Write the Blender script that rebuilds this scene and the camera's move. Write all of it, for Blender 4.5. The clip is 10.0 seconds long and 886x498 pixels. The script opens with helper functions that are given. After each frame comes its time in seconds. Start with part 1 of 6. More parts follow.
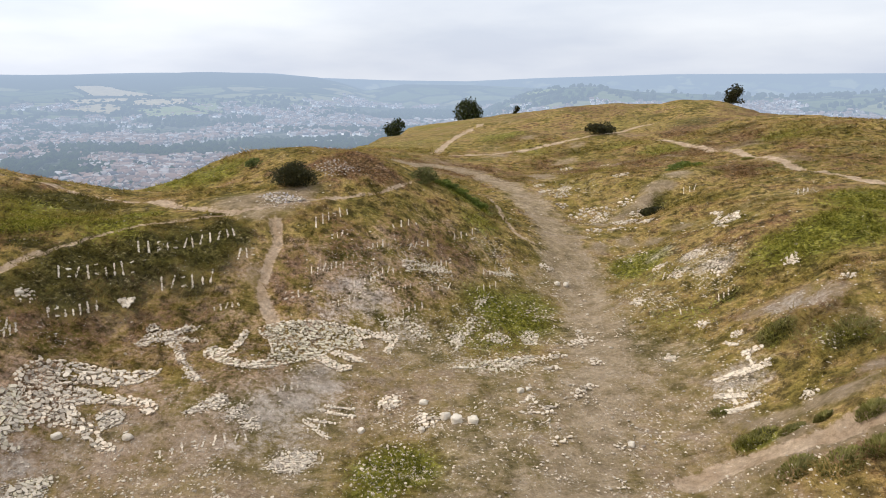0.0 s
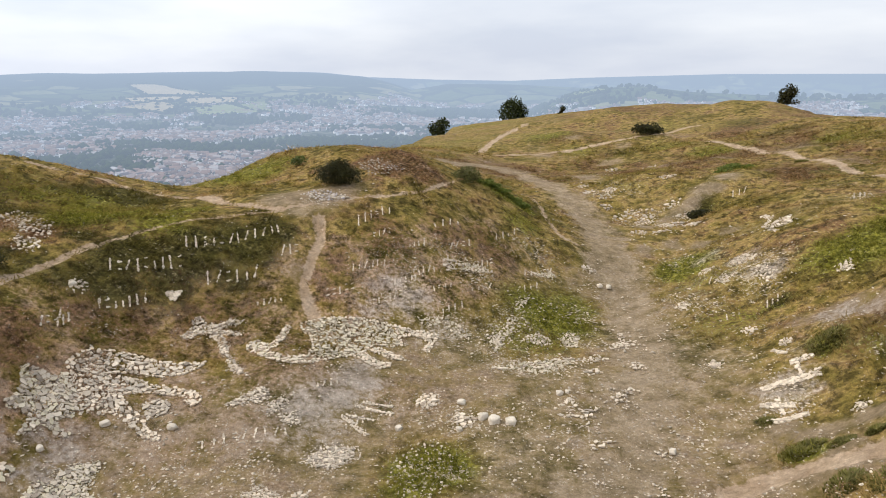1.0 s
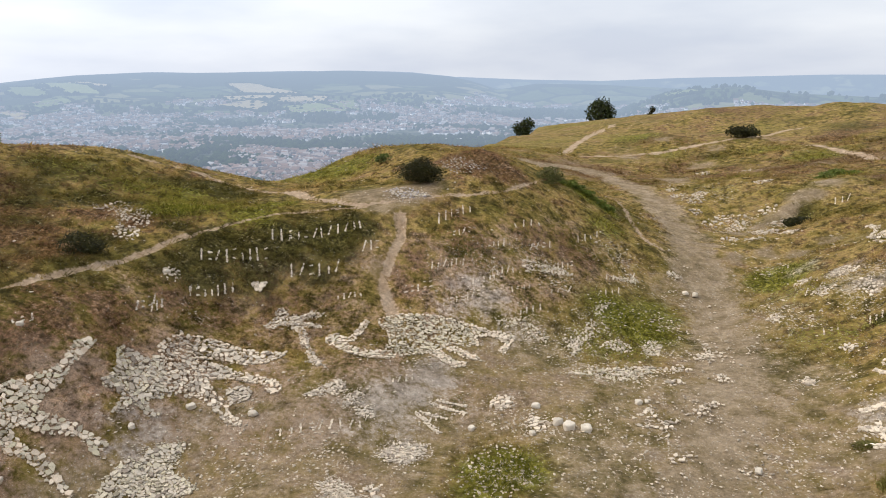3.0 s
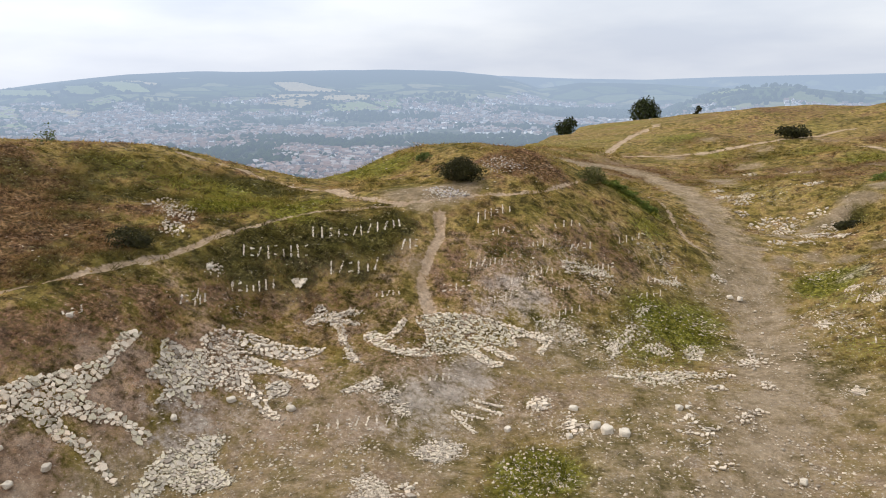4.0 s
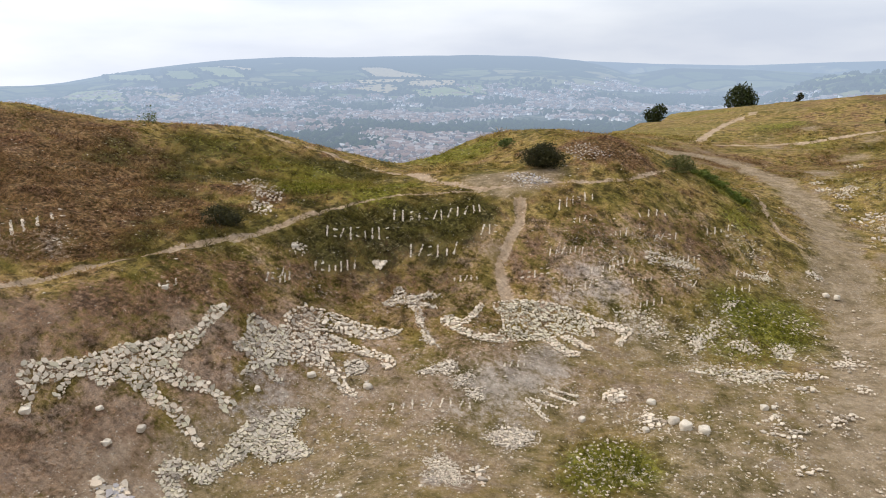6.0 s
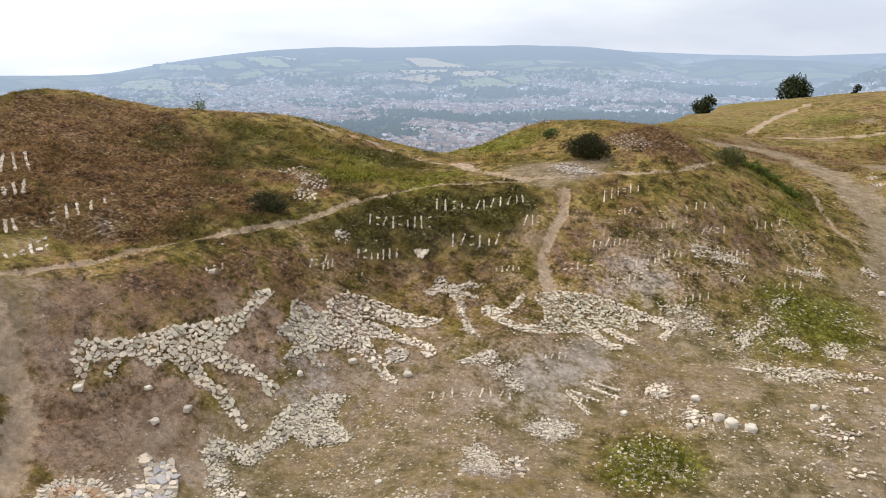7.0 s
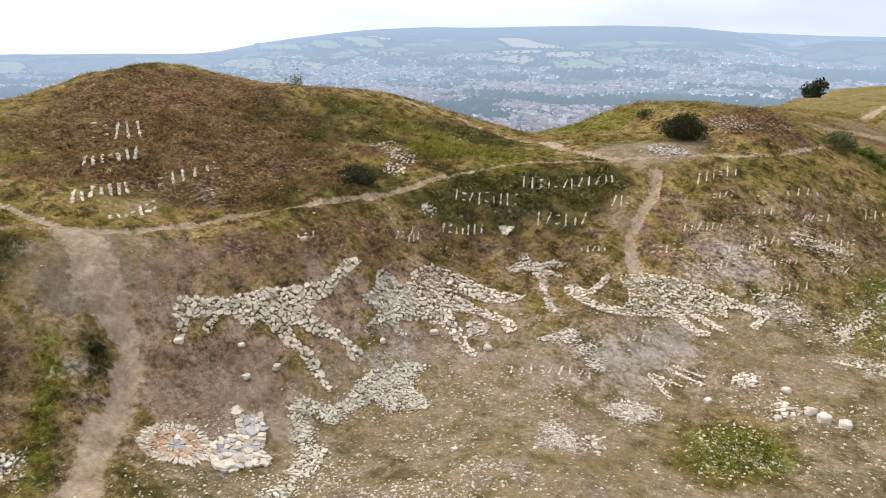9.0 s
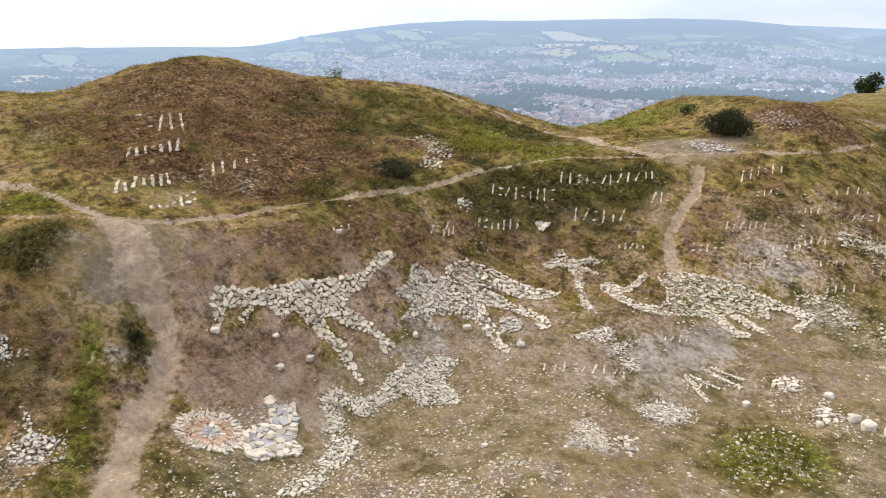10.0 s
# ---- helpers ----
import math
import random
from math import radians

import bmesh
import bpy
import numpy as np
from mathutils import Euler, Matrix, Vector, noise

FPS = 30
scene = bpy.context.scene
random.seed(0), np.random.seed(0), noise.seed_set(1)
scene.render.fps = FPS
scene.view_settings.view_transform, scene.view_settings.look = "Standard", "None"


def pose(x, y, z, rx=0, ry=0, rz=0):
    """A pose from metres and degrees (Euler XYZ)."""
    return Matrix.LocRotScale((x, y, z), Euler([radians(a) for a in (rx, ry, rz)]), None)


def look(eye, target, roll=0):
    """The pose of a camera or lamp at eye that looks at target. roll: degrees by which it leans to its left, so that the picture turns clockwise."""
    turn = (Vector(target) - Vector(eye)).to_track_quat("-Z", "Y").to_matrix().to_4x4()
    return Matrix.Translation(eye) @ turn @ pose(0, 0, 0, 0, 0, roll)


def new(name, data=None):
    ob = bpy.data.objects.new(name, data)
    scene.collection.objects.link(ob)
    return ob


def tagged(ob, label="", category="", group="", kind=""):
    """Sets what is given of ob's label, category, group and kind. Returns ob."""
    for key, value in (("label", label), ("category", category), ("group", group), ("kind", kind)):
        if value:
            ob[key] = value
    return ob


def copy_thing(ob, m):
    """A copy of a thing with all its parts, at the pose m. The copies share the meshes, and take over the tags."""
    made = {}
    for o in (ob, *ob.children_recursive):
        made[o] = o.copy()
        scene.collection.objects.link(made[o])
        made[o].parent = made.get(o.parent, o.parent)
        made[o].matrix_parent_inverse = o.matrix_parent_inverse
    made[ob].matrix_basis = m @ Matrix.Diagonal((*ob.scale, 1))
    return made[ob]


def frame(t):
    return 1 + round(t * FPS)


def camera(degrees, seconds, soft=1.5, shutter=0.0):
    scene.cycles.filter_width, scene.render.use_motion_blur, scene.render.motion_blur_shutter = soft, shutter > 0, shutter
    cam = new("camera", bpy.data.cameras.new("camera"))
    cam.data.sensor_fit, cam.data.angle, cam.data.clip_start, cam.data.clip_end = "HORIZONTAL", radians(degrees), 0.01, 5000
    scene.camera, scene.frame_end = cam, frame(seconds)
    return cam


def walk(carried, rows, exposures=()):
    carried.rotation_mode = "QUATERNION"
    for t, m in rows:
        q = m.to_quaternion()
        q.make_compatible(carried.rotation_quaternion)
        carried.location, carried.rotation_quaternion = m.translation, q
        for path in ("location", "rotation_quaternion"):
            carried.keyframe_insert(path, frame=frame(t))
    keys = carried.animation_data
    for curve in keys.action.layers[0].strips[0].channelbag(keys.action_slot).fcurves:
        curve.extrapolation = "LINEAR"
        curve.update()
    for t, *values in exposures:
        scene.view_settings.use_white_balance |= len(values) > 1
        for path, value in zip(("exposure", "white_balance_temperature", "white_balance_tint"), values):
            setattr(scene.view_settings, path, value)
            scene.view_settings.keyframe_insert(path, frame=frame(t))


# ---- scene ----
# ------------------------------------------------------------------ camera: it hovers over the quarry and turns to the left
cam = camera(65.48, 10.0, soft=0.95)
# seconds, eye, heading to the left, tilt, lean (degrees)
PATH = [
    (0, -0.00, 0.00, -0.00, 0.00, -14.09, -0.47),
    (0.5, 0.02, 0.04, 0.00, 1.87, -14.04, -0.37),
    (1, 0.05, 0.03, -0.01, 3.66, -14.11, -0.35),
    (1.5, 0.08, 0.02, -0.02, 5.40, -14.12, -0.37),
    (2, 0.10, 0.06, -0.03, 7.08, -14.08, -0.32),
    (2.5, 0.09, 0.11, -0.04, 8.87, -14.06, -0.23),
    (4, 0.12, 0.17, -0.04, 14.01, -14.17, -0.24),
    (4.5, 0.14, 0.21, -0.04, 15.81, -14.18, -0.19),
    (5, 0.17, 0.21, -0.04, 17.50, -14.42, -0.21),
    (5.5, 0.19, 0.16, -0.05, 19.22, -14.86, -0.24),
    (7, 0.11, 0.18, -0.12, 24.42, -16.01, -0.22),
    (7.5, 0.11, 0.16, -0.15, 26.31, -16.34, -0.12),
    (8, 0.12, 0.12, -0.19, 28.19, -16.74, -0.08),
    (8.5, 0.15, 0.09, -0.23, 29.96, -17.09, -0.10),
    (9, 0.20, 0.06, -0.26, 31.82, -17.50, -0.07),
    (9.5, 0.25, 0.06, -0.27, 33.44, -17.90, -0.13),
    (10, 0.25, 0.17, -0.26, 35.18, -18.00, -0.14),
]


def heading(x, y, z, left, tilt, lean):
    a, b = radians(left), radians(tilt)
    way = Vector((-math.sin(a) * math.cos(b), math.cos(a) * math.cos(b), math.sin(b)))
    return look((x, y, z), Vector((x, y, z)) + way * 20, lean)


# the camera's own exposure drifts a little on the way
walk(cam, [(t, heading(*row)) for t, *row in PATH], [(0.0, 0.25, 6450, 10), (2.5, 0.20, 6450, 10), (5.0, 0.18, 6450, 10), (7.5, 0.34, 6350, 10), (10.0, 0.45, 6200, 10)])

# ------------------------------------------------------------------ sky and sun: bright thin overcast
SUN_BEARING, SUN_HEIGHT = 98.0, 48.0        # degrees to the left of the first view, above the horizon
world = bpy.data.worlds.new("overcast_sky")
scene.world = world
world.use_nodes = True
wn, wl = world.node_tree.nodes, world.node_tree.links
wn.clear()


def wnode(kind, **settings):
    n = wn.new(kind)
    for k, v in settings.items():
        n.inputs[k].default_value = v
    return n


sky = wn.new("ShaderNodeTexSky")
sky.sky_type, sky.sun_disc = "NISHITA", False
sky.sun_elevation, sky.sun_rotation = radians(SUN_HEIGHT), radians(-SUN_BEARING)
sky.air_density, sky.dust_density, sky.ozone_density = 1.0, 3.0, 1.0
coord = wn.new("ShaderNodeTexCoord")
stretch = wn.new("ShaderNodeMapping")
stretch.inputs["Scale"].default_value = (1.6, 1.6, 7.0)
wl.new(coord.outputs["Generated"], stretch.inputs["Vector"])
billow = wnode("ShaderNodeTexNoise", Scale=1.3, Detail=5.0, Roughness=0.5)
wl.new(stretch.outputs["Vector"], billow.inputs["Vector"])
cloud = wn.new("ShaderNodeValToRGB")
cloud.color_ramp.elements[0].position, cloud.color_ramp.elements[0].color = 0.36, (0.67, 0.722, 0.835, 1)
cloud.color_ramp.elements[1].position, cloud.color_ramp.elements[1].color = 0.62, (0.90, 0.928, 0.98, 1)
wl.new(billow.outputs["Fac"], cloud.inputs["Fac"])
dim = wnode("ShaderNodeVectorMath")
dim.operation = "SCALE"
dim.inputs["Scale"].default_value = 0.09
wl.new(sky.outputs["Color"], dim.inputs[0])
cover = wn.new("ShaderNodeMix")
cover.data_type = "RGBA"
cover.inputs["Factor"].default_value = 0.80
wl.new(dim.outputs["Vector"], cover.inputs["A"])
wl.new(cloud.outputs["Color"], cover.inputs["B"])
# the veil is brightest round the hidden sun
glare = wn.new("ShaderNodeVectorMath")
glare.operation = "DOT_PRODUCT"
a, b = radians(SUN_BEARING), radians(SUN_HEIGHT)
glare.inputs[1].default_value = (-math.sin(a) * math.cos(b), math.cos(a) * math.cos(b), math.sin(b))
wl.new(coord.outputs["Generated"], glare.inputs[0])
lift = wn.new("ShaderNodeMapRange")
lift.inputs["From Min"].default_value, lift.inputs["From Max"].default_value = 0.0, 1.0
lift.inputs["To Min"].default_value, lift.inputs["To Max"].default_value = 1.0, 1.50
wl.new(glare.outputs["Value"], lift.inputs["Value"])
back = wnode("ShaderNodeBackground")
wl.new(cover.outputs["Result"], back.inputs["Color"])
wl.new(lift.outputs["Result"], back.inputs["Strength"])
wout = wn.new("ShaderNodeOutputWorld")
wl.new(back.outputs["Background"], wout.inputs["Surface"])

sun = new("sun", bpy.data.lights.new("sun", "SUN"))
sun.data.energy, sun.data.angle, sun.data.color = 1.56, radians(14), (1.0, 0.89, 0.74)
a, b = radians(SUN_BEARING), radians(SUN_HEIGHT)
sun.matrix_world = look((-math.sin(a) * math.cos(b) * 60, math.cos(a) * math.cos(b) * 60, math.sin(b) * 60), (0, 0, 0))

# ------------------------------------------------------------------ materials
class Nodes:
    """Short hand for a node material."""

    def __init__(self, name):
        self.mat = bpy.data.materials.new(name)
        self.mat.use_nodes = True
        self.tree = self.mat.node_tree
        self.tree.nodes.clear()
        self.place = self.make("ShaderNodeNewGeometry").outputs["Position"]

    def make(self, kind, ins=None, **props):
        n = self.tree.nodes.new(kind)
        for k, v in props.items():
            setattr(n, k, v)
        for k, v in (ins or {}).items():
            self.feed(n.inputs[k], v)
        return n

    def feed(self, socket, v):
        if isinstance(v, bpy.types.NodeSocket):
            self.tree.links.new(v, socket)
        else:
            socket.default_value = v

    def noise(self, scale, detail=4.0, rough=0.55, place=None, out="Fac"):
        return self.make("ShaderNodeTexNoise", {"Vector": place or self.place, "Scale": scale, "Detail": detail, "Roughness": rough}).outputs[out]

    def math(self, op, a, b=0.0, c=0.0, clamp=False):
        n = self.make("ShaderNodeMath", operation=op, use_clamp=clamp)
        for s, v in zip(n.inputs, (a, b, c)):
            self.feed(s, v)
        return n.outputs[0]

    def step(self, x, lo, hi):
        n = self.make("ShaderNodeMapRange", {"Value": x, "From Min": lo, "From Max": hi}, interpolation_type="SMOOTHSTEP")
        return n.outputs["Result"]

    def span(self, x, lo, hi, a, b):
        return self.make("ShaderNodeMapRange", {"Value": x, "From Min": lo, "From Max": hi, "To Min": a, "To Max": b}).outputs["Result"]

    def ramp(self, x, *stops):
        n = self.make("ShaderNodeValToRGB", {"Fac": x})
        els = n.color_ramp.elements
        while len(els) < len(stops):
            els.new(0.5)
        for e, (p, c) in zip(els, stops):
            e.position, e.color = p, (*c, 1)
        return n.outputs["Color"]

    def mix(self, f, a, b, kind="MIX"):
        n = self.make("ShaderNodeMix", data_type="RGBA", blend_type=kind)
        for s, v in ((n.inputs["Factor"], f), (n.inputs["A"], a), (n.inputs["B"], b)):
            self.feed(s, (*v, 1) if isinstance(v, tuple) and len(v) == 3 else v)
        return n.outputs["Result"]

    def shade(self, colour, k):
        """colour times k."""
        n = self.make("ShaderNodeVectorMath", operation="SCALE")
        self.feed(n.inputs[0], colour)
        self.feed(n.inputs["Scale"], k)
        return n.outputs["Vector"]

    def bump(self, height, strength, distance):
        return self.make("ShaderNodeBump", {"Height": height, "Strength": strength, "Distance": distance}).outputs["Normal"]

    def done(self, colour, rough=0.9, normal=None, gloss=0.25, metal=0.0):
        ins = {"Base Color": colour, "Roughness": rough, "Specular IOR Level": gloss, "Metallic": metal}
        if normal is not None:
            ins["Normal"] = normal
        p = self.make("ShaderNodeBsdfPrincipled", ins)
        self.tree.links.new(p.outputs[0], self.make("ShaderNodeOutputMaterial").inputs["Surface"])
        return self.mat

    def layer(self, name):
        return self.make("ShaderNodeAttribute", attribute_name=name).outputs["Fac"]


def turf_material(name, blades=False):
    """Dry limestone grassland: straw and olive turf, moss, dead heath, worn earth, pale dust and crumbs of stone."""
    n = Nodes(name)
    broad, mid, fine, grit = n.noise(0.30, 5.0), n.noise(1.7, 5.0, 0.6), n.noise(9.0, 5.0, 0.65), n.noise(46.0, 4.0, 0.7)
    tone = n.math("ADD", n.math("MULTIPLY", broad, 0.5), n.math("MULTIPLY", mid, 0.5))
    grass = n.ramp(tone, (0.38, (0.110, 0.090, 0.021)), (0.46, (0.200, 0.148, 0.040)), (0.53, (0.295, 0.205, 0.074)), (0.61, (0.195, 0.112, 0.053)))
    ragged = n.math("ADD", n.math("MULTIPLY", n.math("SUBTRACT", fine, 0.5), 1.5), n.math("MULTIPLY", n.math("SUBTRACT", mid, 0.5), 1.1))

    def over(colour, name, paint, lo=0.30, hi=0.72, most=1.0, edge=1.0):
        f = n.step(n.math("ADD", n.layer(name), n.math("MULTIPLY", ragged, edge)), lo, hi)
        return n.mix(n.math("MULTIPLY", f, most), colour, paint)

    # darker tufts and hollows in the turf, with shade under tufts painted in
    tufts = n.noise(2.6, 6.0, 0.68)
    grass = n.mix(n.math("MULTIPLY", n.step(tufts, 0.485, 0.60), n.math("SUBTRACT", 0.62, n.math("MULTIPLY", n.layer("scuff"), 0.5), clamp=True)), grass, n.mix(mid, (0.036, 0.032, 0.007), (0.062, 0.044, 0.016)))
    heath = n.mix(n.step(fine, 0.35, 0.65), (0.062, 0.032, 0.016), (0.198, 0.110, 0.060))
    # moss colour, also used to paint shaded faces on the upland
    moss = n.mix(n.step(fine, 0.38, 0.66), (0.033, 0.032, 0.009), (0.098, 0.086, 0.022))
    lush = n.mix(n.step(fine, 0.36, 0.66), (0.078, 0.084, 0.010), (0.210, 0.196, 0.032))
    dust = n.mix(n.step(mid, 0.35, 0.65), (0.28, 0.228, 0.18), (0.44, 0.38, 0.32))
    earth = n.mix(n.step(mid, 0.3, 0.7), (0.222, 0.163, 0.104), (0.342, 0.264, 0.184))
    trodden = n.mix(n.step(mid, 0.3, 0.7), (0.370, 0.262, 0.168), (0.505, 0.385, 0.268))
    beaten = n.mix(n.step(mid, 0.3, 0.7), (0.245, 0.182, 0.108), (0.370, 0.285, 0.188))
    soil = n.mix(n.step(mid, 0.34, 0.66), (0.275, 0.172, 0.112), (0.440, 0.315, 0.226))
    colour = over(grass, "soil", soil, 0.28, 0.85, most=0.85)
    colour = over(colour, "heath", heath, most=0.76)
    colour = over(colour, "moss", moss, most=0.90)
    colour = over(colour, "lush", lush, most=0.92)
    colour = over(colour, "scuff", earth, 0.30, 0.95, most=0.80, edge=0.6)
    colour = over(colour, "ash", dust, 0.34, 0.95, most=0.72)
    colour = over(colour, "beaten", beaten, 0.12, 0.95, most=0.88)
    colour = over(colour, "worn", trodden, 0.30, 0.80, most=0.92, edge=1.0)
    # crumbs of limestone in the turf
    cells = n.make("ShaderNodeTexVoronoi", {"Vector": n.place, "Scale": 17.0, "Randomness": 1.0})
    small = n.make("ShaderNodeTexVoronoi", {"Vector": n.place, "Scale": 38.0, "Randomness": 1.0})
    much = n.math("ADD", n.layer("rubble"), n.math("MULTIPLY", n.math("SUBTRACT", mid, 0.5), 0.9))
    keep = n.math("LESS_THAN", n.make("ShaderNodeSeparateColor", {"Color": cells.outputs["Color"]}).outputs[0], n.span(much, 0.0, 1.0, 0.0, 0.75))
    keep2 = n.math("LESS_THAN", n.make("ShaderNodeSeparateColor", {"Color": small.outputs["Color"]}).outputs[0], n.span(much, 0.0, 1.0, 0.02, 0.6))
    crumbs = n.math("MULTIPLY", keep, n.math("LESS_THAN", cells.outputs["Distance"], n.span(fine, 0.3, 0.7, 0.15, 0.38)))
    crumbs2 = n.math("MULTIPLY", keep2, n.math("LESS_THAN", small.outputs["Distance"], n.span(fine, 0.3, 0.7, 0.18, 0.40)))
    pale = n.ramp(n.make("ShaderNodeSeparateColor", {"Color": cells.outputs["Color"]}).outputs[1], (0.0, (0.34, 0.29, 0.23)), (1.0, (0.58, 0.53, 0.45)))
    colour = n.mix(n.math("MULTIPLY", n.math("MAXIMUM", crumbs, crumbs2), n.math("SUBTRACT", 0.95, n.math("MULTIPLY", n.layer("worn"), 0.9), clamp=True)), colour, pale)
    even = n.math("MINIMUM", 0.58, n.math("ADD", n.math("MULTIPLY", n.layer("worn"), 0.5), n.math("ADD", n.math("MULTIPLY", n.layer("scuff"), 0.75), n.math("MULTIPLY", n.layer("beaten"), 0.4))))
    # mottled tone, partly standing in for shadows between the tufts
    colour = n.shade(colour, n.math("ADD", even, n.math("MULTIPLY", n.math("SUBTRACT", 1.0, even), n.math("MULTIPLY", n.span(grit, 0.3, 0.7, 0.56, 1.52), n.span(fine, 0.3, 0.7, 0.48, 1.62)))))
    colour = n.shade(colour, n.math("ADD", even, n.math("MULTIPLY", n.math("SUBTRACT", 1.0, even), n.span(tufts, 0.40, 0.62, 1.16, 0.70))))
    relief = n.math("ADD", n.math("MULTIPLY", n.math("ADD", fine, n.math("MULTIPLY", tufts, 2.4)), 0.7), n.math("ADD", n.math("MULTIPLY", grit, 0.35), n.math("MULTIPLY", crumbs, 0.2)))
    if blades:
        # thin blades let half of the light through
        colour = n.shade(colour, 1.24)
        both = n.make("ShaderNodeMixShader", {0: 0.5, 1: n.make("ShaderNodeBsdfDiffuse", {"Color": colour}).outputs[0], 2: n.make("ShaderNodeBsdfTranslucent", {"Color": colour}).outputs[0]})
        n.tree.links.new(both.outputs[0], n.make("ShaderNodeOutputMaterial").inputs["Surface"])
        return n.mat
    return n.done(colour, 0.95, n.bump(relief, 0.9, 0.10), 0.08)


def stone_material(name, dark, light, stain, lichen=0.35):
    """Weathered limestone: each stone its own tone, with lichen, pits and a dusty face."""
    n = Nodes(name)
    chance = n.make("ShaderNodeObjectInfo").outputs["Random"]
    isle = n.make("ShaderNodeNewGeometry").outputs["Random Per Island"]
    pick = n.math("FRACT", n.math("ADD", chance, n.math("MULTIPLY", isle, 0.999)))
    base = n.ramp(pick, (0.0, dark), (0.14, tuple(0.5 * a + 0.5 * b for a, b in zip(dark, light))), (0.55, light), (1.0, stain))
    patch, pit = n.noise(7.0, 5.0, 0.6), n.noise(60.0, 4.0, 0.7)
    base = n.mix(n.math("MULTIPLY", n.step(patch, 0.50, 0.68), lichen), base, (0.22, 0.205, 0.15))
    base = n.mix(n.math("MULTIPLY", n.step(n.noise(19.0, 3.0), 0.58, 0.72), 0.4), base, (0.62, 0.58, 0.50))
    base = n.shade(base, n.span(pit, 0.3, 0.7, 0.78, 1.14))
    return n.done(base, 0.9, n.bump(n.math("ADD", patch, n.math("MULTIPLY", pit, 0.4)), 0.6, 0.015), 0.2)


def leaf_material(name, dark, light, thin=0.3):
    n = Nodes(name)
    isle = n.make("ShaderNodeNewGeometry").outputs["Random Per Island"]
    colour = n.mix(isle, dark, light)
    colour = n.mix(n.step(n.noise(2.5, 3.0), 0.4, 0.65), colour, n.shade(colour, 0.6))
    p = n.make("ShaderNodeBsdfPrincipled", {"Base Color": colour, "Roughness": 0.6, "Specular IOR Level": 0.25})
    t = n.make("ShaderNodeBsdfTranslucent", {"Color": colour})
    n.tree.links.new(n.make("ShaderNodeMixShader", {0: thin, 1: p.outputs[0], 2: t.outputs[0]}).outputs[0], n.make("ShaderNodeOutputMaterial").inputs["Surface"])
    return n.mat


def bark_material():
    n = Nodes("bark")
    g = n.noise(14.0, 5.0, 0.6)
    return n.done(n.mix(g, (0.055, 0.042, 0.030), (0.16, 0.13, 0.10)), 0.9, n.bump(g, 0.7, 0.02))


# blue emission colour put into far surfaces in place of hazy air
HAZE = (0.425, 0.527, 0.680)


def hazed(n, colour, reach=2600.0):
    """Ends the far backdrop's material: its paint, with haze put in as blue emission growing with distance."""
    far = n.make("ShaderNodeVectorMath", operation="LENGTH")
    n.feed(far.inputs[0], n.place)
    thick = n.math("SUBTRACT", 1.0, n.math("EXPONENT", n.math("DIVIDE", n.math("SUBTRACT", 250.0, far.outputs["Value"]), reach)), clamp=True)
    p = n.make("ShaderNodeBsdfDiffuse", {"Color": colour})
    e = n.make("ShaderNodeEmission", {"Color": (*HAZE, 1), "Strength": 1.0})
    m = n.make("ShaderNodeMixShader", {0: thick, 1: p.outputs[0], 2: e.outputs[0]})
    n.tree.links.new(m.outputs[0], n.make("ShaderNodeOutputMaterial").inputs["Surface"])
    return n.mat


def valley_material():
    """Far farmland: patchwork fields with hedges, woods on the heights, built-up valley floor."""
    n = Nodes("valley")
    flat = n.make("ShaderNodeVectorMath", operation="MULTIPLY")
    n.feed(flat.inputs[0], n.place)
    flat.inputs[1].default_value = (1, 1, 0)
    warp = n.make("ShaderNodeVectorMath", operation="ADD")
    n.feed(warp.inputs[0], flat.outputs[0])
    sway = n.make("ShaderNodeVectorMath", operation="SCALE")
    n.feed(sway.inputs[0], n.noise(0.004, 3.0, place=flat.outputs[0], out="Color"))
    sway.inputs["Scale"].default_value = 150.0
    n.feed(warp.inputs[1], sway.outputs[0])
    fields = n.make("ShaderNodeTexVoronoi", {"Vector": warp.outputs[0], "Scale": 0.0055, "Randomness": 0.9})
    hedges = n.make("ShaderNodeTexVoronoi", {"Vector": warp.outputs[0], "Scale": 0.0055, "Randomness": 0.9}, feature="DISTANCE_TO_EDGE")
    crop = n.ramp(n.make("ShaderNodeSeparateColor", {"Color": fields.outputs["Color"]}).outputs[0],
                  (0.0, (0.06, 0.09, 0.03)), (0.30, (0.09, 0.12, 0.045)), (0.55, (0.12, 0.15, 0.06)), (0.80, (0.17, 0.19, 0.085)), (1.0, (0.24, 0.23, 0.12)))
    wood = (0.032, 0.046, 0.024)
    colour = n.mix(n.step(hedges.outputs["Distance"], 0.05, 0.09), wood, crop)
    woods = n.noise(0.0026, 6.0, 0.62, flat.outputs[0])
    high = n.make("ShaderNodeSeparateXYZ", {0: n.place}).outputs["Z"]
    f = n.step(n.math("ADD", woods, n.span(high, -70.0, 0.0, 0.0, 0.26)), 0.54, 0.59)
    colour = n.mix(f, colour, wood)
    town = n.math("MULTIPLY", n.step(n.math("MULTIPLY", high, -1.0), 112.0, 135.0), n.step(n.noise(0.009, 5.0, 0.6, flat.outputs[0]), 0.38, 0.50))
    yards = n.mix(n.step(n.noise(0.05, 3.0), 0.42, 0.6), (0.035, 0.052, 0.024), (0.125, 0.125, 0.095))
    colour = n.mix(town, colour, yards)
    return hazed(n, n.shade(colour, n.span(n.noise(0.03, 4.0), 0.3, 0.7, 0.75, 1.2)))


